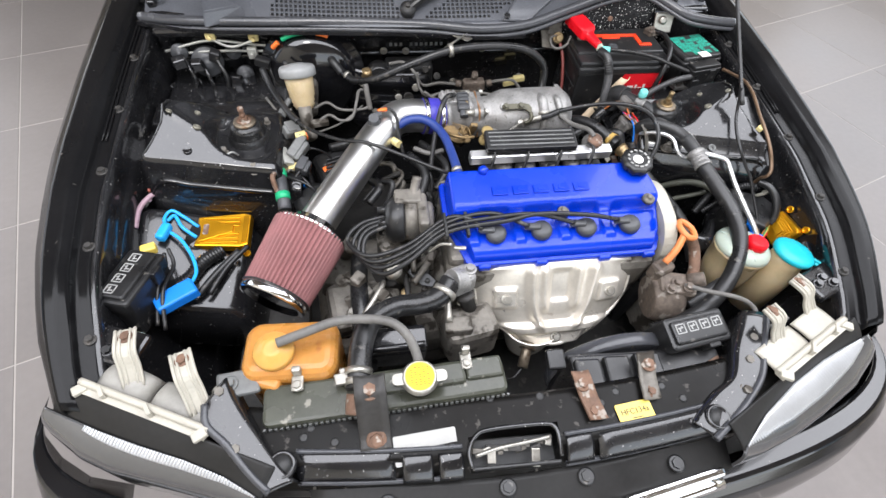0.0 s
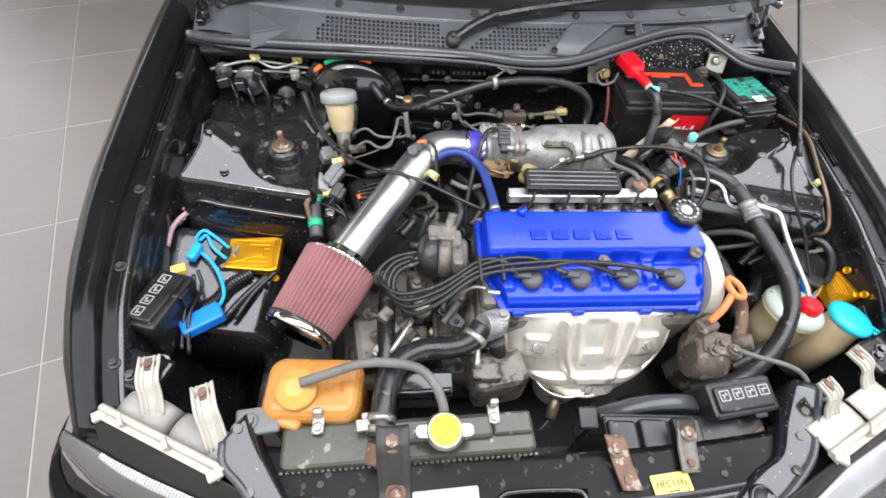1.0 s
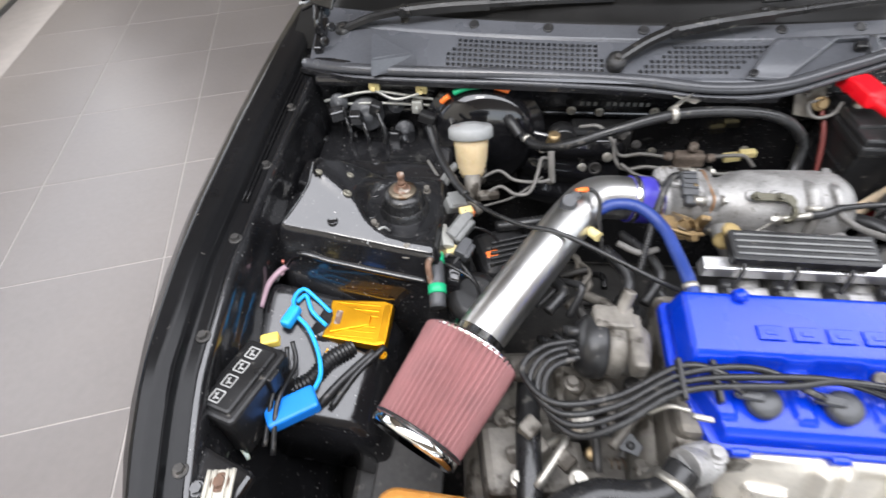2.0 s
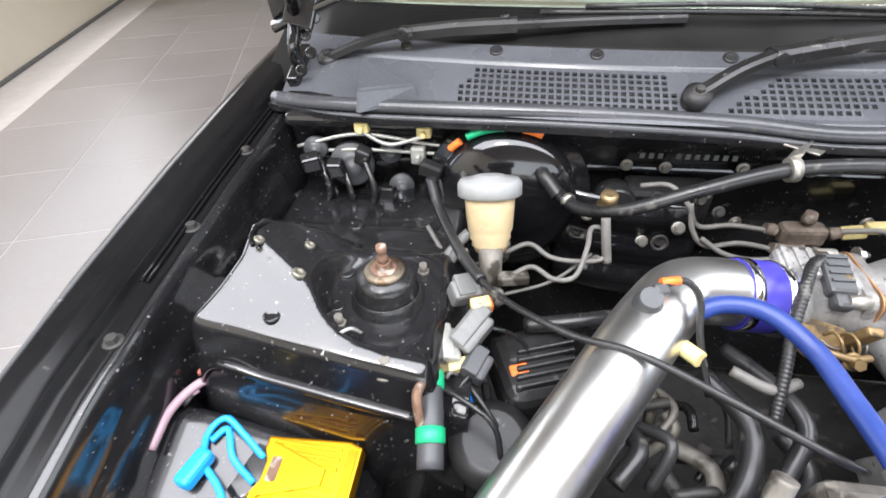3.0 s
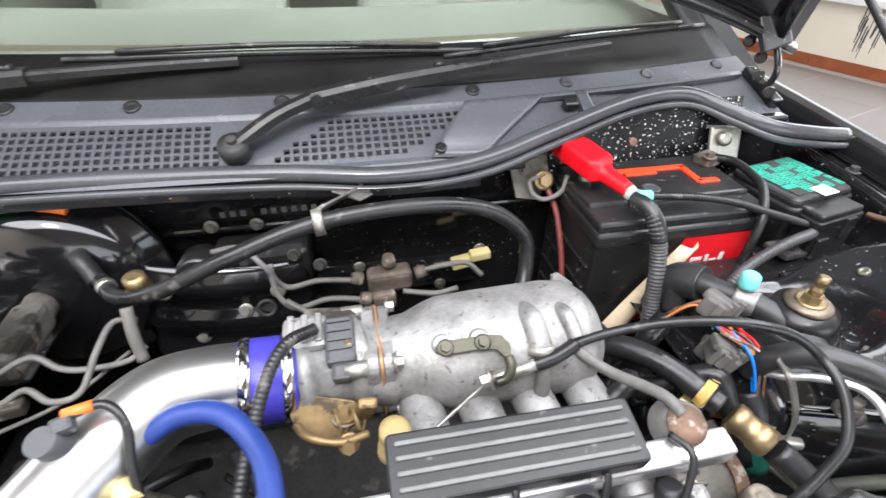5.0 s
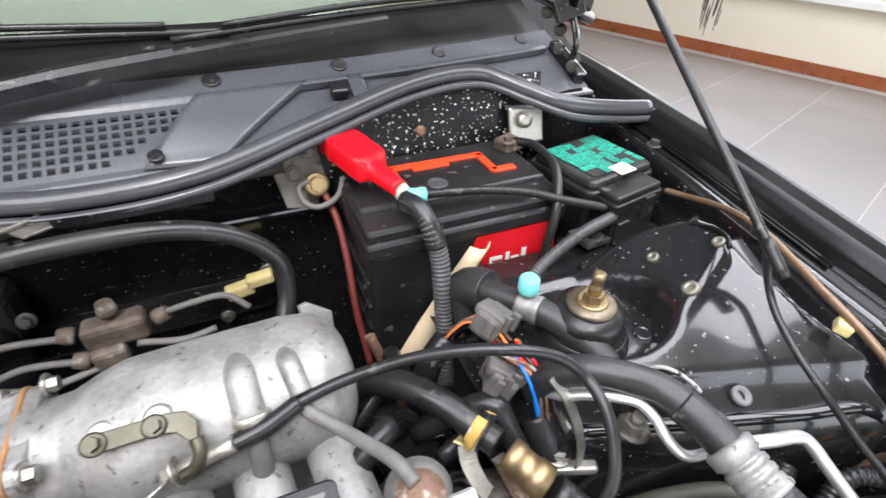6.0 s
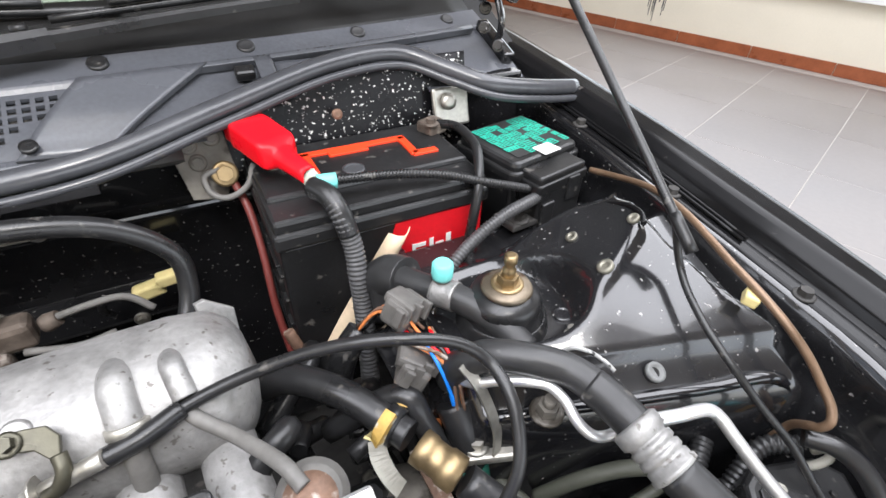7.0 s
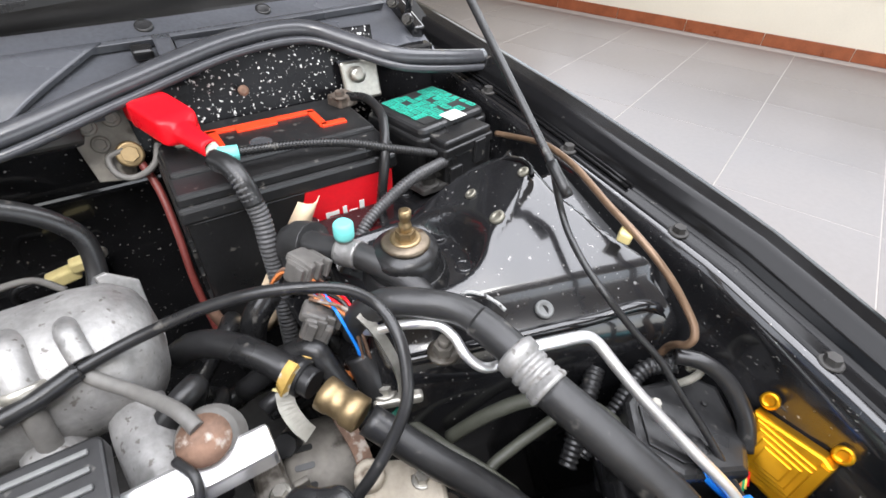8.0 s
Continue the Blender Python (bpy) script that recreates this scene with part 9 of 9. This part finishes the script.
part("casting", prism(B(), [(-0.034, -0.006), (-0.020, -0.024), (0.018, -0.026), (0.040, -0.012), (0.034, 0.010), (0.010, 0.020), (-0.022, 0.016)], -0.06, 0.0, pose(0.368, 0.532, 0.692, 10, -4, -38), 0.007, 3), M_PALECAST, cas)
part("boss", lathe(B(), [(0.013, -0.01), (0.012, 0.008), (0.010, 0.010), (0.005, 0.010), (0.0045, 0.004)], pose(0.350, 0.548, 0.692, 10, -4, 0), 20), M_PALECAST, cas)
part("casting_bolt", bolt(B(), (0.384, 0.524, 0.692), (0.384, 0.52, 0.80), 0.006, 0.007), M_STEEL, cas)
end_plate = thing("engine_end_cover", (0.290, 0.520, 0.60), "grey cast cover with ribs at the engine end", "cover")
part("plate", prism(B(), [(-0.10, -0.012), (0.10, -0.010), (0.104, 0.012), (0.0, 0.022), (-0.10, 0.012)], -0.12, 0.0, pose(0.283, 0.500, 0.705, 0, 0, 88), 0.006, 3), M_DIRTYALU, end_plate)
for k in range(5):
    part("rib", box(B(), (0.303, 0.425 + 0.036 * k, 0.672), (0.012, 0.005, 0.060), (0, 0, 0), 0.0015), M_DIRTYALU, end_plate)
for k in range(3):
    part("cover_bolt", bolt(B(), (0.287, 0.425 + 0.07 * k, 0.706), (0.287, 0.425 + 0.07 * k, 0.8), 0.0055, 0.006), M_STEEL, end_plate)

# alternator, belts and pump at the timing end
al = thing("steering_pump", (0.345, 0.255, 0.60), "grimy power steering pump and alternator", "pump")
ab = B()
lathe(ab, [(0.040, 0), (0.046, 0.01), (0.046, 0.05), (0.036, 0.06)], aim((0.30, 0.265, 0.665), (0.38, 0.255, 0.670)), 26)
box(ab, (0.340, 0.262, 0.700), (0.070, 0.045, 0.040), (10, 0, -14), 0.010)
box(ab, (0.318, 0.292, 0.715), (0.040, 0.030, 0.040), (0, 0, 20), 0.008)
rod(ab, (0.360, 0.262, 0.715), (0.385, 0.256, 0.728), 0.014)
for k in range(4):
    bolt(ab, (0.315 + 0.018 * k, 0.245 + 0.012 * (k % 2), 0.722), (0.33, 0.20, 1), 0.007, 0.007)
part("pump_body", ab, M_GRIME, al)
a3 = B()
lathe(a3, [(0.055, 0), (0.060, 0.008), (0.060, 0.05), (0.050, 0.06)], aim((0.335, 0.30, 0.565), (0.41, 0.30, 0.565)), 28, 0.03, 14)
part("alternator", a3, M_DIRTYALU, al)
for (x, y, z, r) in ((0.402, 0.43, 0.690, 0.045), (0.405, 0.385, 0.650, 0.040), (0.41, 0.47, 0.64, 0.05)):
    pu = lathe(B(), [(r * 0.7, 0), (r, 0.002), (r, 0.008), (r * 0.86, 0.010), (r * 0.86, 0.014), (r, 0.016), (r, 0.024), (r * 0.5, 0.026)], aim((x - 0.03, y, z), (x, y, z)), 30)
    part("pulley", pu, M_GRIME, al, "grooved pulley")
bl2 = B()
for y0, z0, y1, z1 in ((0.43, 0.737, 0.385, 0.693), (0.475, 0.69, 0.45, 0.735)):
    strip(bl2, [(0.392, y0, z0), (0.392, y1, z1)], [(-0.011, -0.002), (0.011, -0.002), (0.011, 0.002), (-0.011, 0.002)])
part("drive_belt", bl2, M_RUBBER, al)
solid("pump_pipe", tube(B(), [(0.345, 0.250, 0.722), (0.375, 0.225, 0.735), (0.420, 0.205, 0.738), (0.448, 0.190, 0.725), (0.455, 0.165, 0.710), (0.475, 0.155, 0.716), (0.498, 0.165, 0.726)], 0.0042, 10), M_GREYHOSE, "thin grey pipe beside the relay box", "pipe")
solid("pump_hose", tube(B(), [(0.365, 0.235, 0.675), (0.40, 0.245, 0.690), (0.44, 0.262, 0.690), (0.46, 0.275, 0.67)], 0.013, 12), M_DUSTYRUBBER, "short grey pump hose", "hose")
dpst = thing("dipstick", (0.35, 0.33, 0.72), "orange dipstick handle beside the timing cover", "dipstick")
dpk = B()
tube(dpk, [(0.352, 0.352, 0.780), (0.345, 0.335, 0.785), (0.352, 0.316, 0.782), (0.370, 0.318, 0.776), (0.374, 0.340, 0.775), (0.362, 0.354, 0.778), (0.352, 0.352, 0.780)], 0.0055, 10, 6)
tube(dpk, [(0.350, 0.322, 0.780), (0.330, 0.300, 0.765), (0.312, 0.288, 0.745)], 0.0065, 10, 6)
part("handle", dpk, M_TERRA, dpst)
part("tube", tube(B(), [(0.372, 0.325, 0.765), (0.384, 0.31, 0.74), (0.380, 0.28, 0.715), (0.36, 0.262, 0.70)], 0.010, 10, 6), M_RUST, dpst, "pinkish-brown dipstick tube")

# ---- left side wiring and sensors ----
gc_ = thing("engine_plugs", (-0.41, 0.60, 0.66), "grey wiring plugs with green seals", "connector")
for c, r, mt in (((-0.405, 0.612, 0.730), 0.017, M_GREYPLASTIC), ((-0.380, 0.625, 0.722), 0.012, M_GREYCONN)):
    part("round_plug", lathe(B(), [(r, -0.012), (r * 1.05, 0), (r * 1.05, 0.008), (r * 0.8, 0.012)], aim(c, (c[0] + 0.01, c[1] - 0.3, c[2] + 0.2)), 20), mt, gc_)
part("plug_body", tube(B(), [(-0.402, 0.618, 0.738), (-0.397, 0.590, 0.740), (-0.390, 0.550, 0.733), (-0.384, 0.505, 0.715)], 0.0125, 16, 6), M_GREYPLASTIC, gc_)
for p, q in (((-0.3965, 0.591, 0.740), (-0.394, 0.574, 0.7375)), ((-0.3885, 0.538, 0.7295), (-0.3865, 0.525, 0.7245))):
    part("green_seal", lathe(B(), [(0.0128, 0), (0.0142, 0.001), (0.0142, (Vector(q) - Vector(p)).length), (0.0128, (Vector(q) - Vector(p)).length + 0.001)], aim(p, q), 20), M_GREEN, gc_, "green rubber seal")
for c, s, r, mt in (((-0.372, 0.688, 0.762), (0.034, 0.024, 0.024), (20, 10, 30), M_GREYCONN), ((-0.360, 0.645, 0.745), (0.030, 0.046, 0.026), (20, 15, -30), M_GREYCONN), ((-0.352, 0.615, 0.725), (0.028, 0.03, 0.024), (10, 15, -20), M_GREYPLASTIC), ((-0.385, 0.628, 0.738), (0.024, 0.04, 0.02), (10, 30, 20), M_FIN)):
    g = B()
    box(g, c, s, r, 0.004)
    box(g, (c[0], c[1], c[2] + s[2] * 0.45), (s[0] * 0.6, s[1] * 1.1, s[2] * 0.4), r, 0.002)
    part("plug", g, mt, gc_)
for c, mt in (((-0.352, 0.668, 0.765), M_YELLOWCONN), ((-0.350, 0.674, 0.756), M_ORANGEPL), ((-0.305, 0.640, 0.690), M_ORANGEPL), ((-0.372, 0.612, 0.728), M_YELLOWCONN)):
    part("plug_lock", box(B(), c, (0.016, 0.014, 0.012) if mt is M_YELLOW else (0.022, 0.014, 0.012), (10, 0, 20), 0.002), mt, gc_)
for k in range(12):
    rk = random.Random(210 + k)
    a = Vector((-0.385 + rk.uniform(-0.03, 0.03), rk.uniform(0.58, 0.68), rk.uniform(0.715, 0.755)))
    b2 = a + Vector((rk.uniform(-0.06, 0.10), rk.uniform(-0.07, 0.06), rk.uniform(-0.05, 0.01)))
    part("loose_wire", tube(B(), [a, a.lerp(b2, 0.5) + Vector((0, 0, rk.uniform(0, 0.03))), b2, b2 + Vector((0.01, -0.02, -0.05))], rk.choice((0.002, 0.003, 0.005)), 6, 6), rk.choice((M_RUBBER, M_SKYBLUE, M_RUST, M_GREYHOSE, M_RUBBER)), gc_)
sm = thing("gearbox_mount", (-0.25, 0.66, 0.55), "black gearbox mount with ribbed hoses", "mount")
part("mount_body", box(B(), (-0.285, 0.66, 0.66), (0.10, 0.10, 0.07), (0, 0, 20), 0.02, 3), M_PLASTIC, sm)
for k in range(5):
    part("mount_rib", box(B(), (-0.275, 0.625 + 0.012 * k, 0.695), (0.07, 0.006, 0.012), (0, 0, 20), 0.002), M_PLASTIC, sm)
part("mount_cup", lathe(B(), [(0.04, 0), (0.045, 0.01), (0.045, 0.03), (0.03, 0.04)], pose(-0.33, 0.56, 0.655, 10, 0, 0), 26), M_PLASTIC, sm)
for pts, r in (([(-0.30, 0.70, 0.70), (-0.24, 0.70, 0.715), (-0.18, 0.72, 0.71), (-0.12, 0.76, 0.69)], 0.010), ([(-0.33, 0.735, 0.715), (-0.27, 0.75, 0.73), (-0.22, 0.79, 0.745)], 0.0022), ([(-0.13, 0.62, 0.74), (-0.10, 0.57, 0.735), (-0.115, 0.52, 0.715), (-0.14, 0.50, 0.69)], 0.010), ([(-0.12, 0.60, 0.775), (-0.09, 0.585, 0.772), (-0.06, 0.60, 0.765)], 0.005), ([(-0.10, 0.655, 0.74), (-0.07, 0.61, 0.745), (-0.055, 0.57, 0.74), (-0.08, 0.53, 0.72)], 0.008)):
    part("hose", tube(B(), pts, r, 10), M_RUBBER if r > 0.006 else M_GREYHOSE, sm)
dk2 = thing("lower_wiring", (-0.20, 0.58, 0.60), "dark hoses and wires below the intake pipe", "wiring")
for k in range(22):
    rk = random.Random(300 + k)
    p = Vector((rk.uniform(-0.24, -0.04), rk.uniform(0.50, 0.68), rk.uniform(0.64, 0.725)))
    q = p + Vector((rk.uniform(-0.07, 0.07), rk.uniform(-0.10, 0.06), rk.uniform(-0.05, 0.02)))
    part("loom_hose", tube(B(), [p, p.lerp(q, 0.5) + Vector((0.02, 0, rk.uniform(0.0, 0.03))), q], rk.choice((0.004, 0.006, 0.009)), 8, 6), rk.choice((M_RUBBER, M_RUBBER, M_DARK, M_DUSTYRUBBER, M_DIRTYALU)), dk2)
for pts, r, mt, lb in (([(-0.660, 0.548, 0.700), (-0.640, 0.580, 0.712), (-0.600, 0.592, 0.714), (-0.550, 0.586, 0.708), (-0.47, 0.575, 0.700)], 0.0035, M_RUBBER, "black wire along the tower"), ([(-0.668, 0.50, 0.695), (-0.665, 0.54, 0.706), (-0.645, 0.572, 0.712), (-0.615, 0.580, 0.710)], 0.005, M_PINKCAB, "mauve cable bundle"), ([(-0.672, 0.49, 0.690), (-0.672, 0.535, 0.700), (-0.65, 0.566, 0.706)], 0.004, M_PINKCAB, "mauve cable"), ([(-0.52, 0.47, 0.645), (-0.55, 0.44, 0.65), (-0.57, 0.41, 0.645), (-0.60, 0.39, 0.64)], 0.013, M_RUBBER, "black corrugated conduit"), ([(-0.48, 0.455, 0.66), (-0.52, 0.41, 0.65), (-0.55, 0.37, 0.64)], 0.007, M_RUBBER, "black wire loom"), ([(-0.465, 0.465, 0.66), (-0.50, 0.42, 0.655), (-0.53, 0.37, 0.64)], 0.005, M_RUBBER, "black wire loom"), ([(-0.60, 0.43, 0.70), (-0.595, 0.40, 0.69), (-0.60, 0.36, 0.69), (-0.60, 0.30, 0.66)], 0.0035, M_RUBBER, "black wire loom"), ([(-0.595, 0.44, 0.70), (-0.585, 0.41, 0.685), (-0.59, 0.35, 0.69), (-0.585, 0.29, 0.66)], 0.0035, M_RUBBER, "black wire loom")):
    solid("side_cable", tube(B(), pts, r, 10, 8, 0.08 if r == 0.013 else 0, 0.006), mt, lb + " by the inner wing", "cable")
rt2 = B()
for x in (-0.64, -0.56):
    box(rt2, (x, 0.584, 0.714), (0.03, 0.006, 0.006), (0, 0, 10), 0.001)
solid("red_tape", rt2, mat("red_white_tape", (0.55, 0.16, 0.12), 0.5), "red and white tape on a cable", "tape")
yt = box(B(), (-0.622, 0.432, 0.712), (0.026, 0.018, 0.016), (0, 0, 20), 0.003)
solid("yellow_clip", yt, M_YELLOW, "yellow plastic clip by the relay box", "clip")
# shelf that carries the left devices
sh2 = B()
box(sh2, (-0.42, 0.36, 0.50), (0.11, 0.20, 0.02), (0, 0, 0), 0.004)
part("battery_shelf", sh2, M_DARK, car)
bp_ = lathe(B(), [(0.055, 0), (0.060, 0.01), (0.05, 0.03), (0.03, 0.045)], pose(-0.59, 0.515, 0.620, 10, 0, 0), 30)
solid("wing_cup", bp_, M_BAY, "glossy black domed cup on the inner wing", "cup")
crn = B()
for side in (-1, 1):
    box(crn, (side * 0.625, 0.235, 0.715), (0.09, 0.06, 0.02), (0, 0, side * 20), 0.006)
    for k in range(4):
        bolt(crn, (side * (0.60 + 0.016 * k), 0.225 + 0.012 * (k % 2), 0.726), (side * 0.6, 0.2, 1), 0.007, 0.006)
parts("corner_brace", crn, M_BAY, car)
sm2 = B()
box(sm2, (-0.43, 0.150, 0.722), (0.060, 0.040, 0.012), (0, 8, 10), 0.004)
bolt(sm2, (-0.440, 0.148, 0.730), (-0.44, 0.14, 1), 0.008, 0.006)
solid("lamp_stay", sm2, M_GREYCONN, "grey steel stay between lamp and tank", "bracket")
scu = B()
box(scu, (0.33, 0.11, 0.60), (0.09, 0.006, 0.16), (0, 0, 20), 0.002)
solid("lamp_duct", scu, M_RUST, "brown air guide behind the lamp", "guide")


# ---- floor tiles, laid last ----
TILE = 0.607
tb_ = bmesh.new()
prism(tb_, [(-0.3013, -0.3013), (0.3013, -0.3013), (0.3013, 0.3013), (-0.3013, 0.3013)], -0.008, 0.0, None, 0.0010, 1)
tile_mesh = bpy.data.meshes.new("tile")
tb_.to_mesh(tile_mesh)
tb_.free()
tile_mesh.materials.append(M_TILE)
lay = Matrix.Translation(-floor.location) @ Matrix.Rotation(GRID, 4, "Z")
A0, B0 = -1.668, 1.606   # a joint crossing, in the room's directions
na0, na1 = math.ceil((LEFT - A0) / TILE - 0.01), math.floor((RIGHT - A0) / TILE)
for i in range(na0, na1):
    for k in range(-7, 12):
        t = new("tile", tile_mesh)
        t.parent = floor
        t.matrix_basis = lay @ Matrix.Translation((A0 + TILE * (i + 0.5), B0 + TILE * (k + 0.5), 0.0))
rest = bmesh.new()
room_box(rest, (RIGHT - 0.62, RIGHT), (-4.8, 9.0), (-0.0055, -0.002))
part("edge_strip", rest, M_TILE, floor)
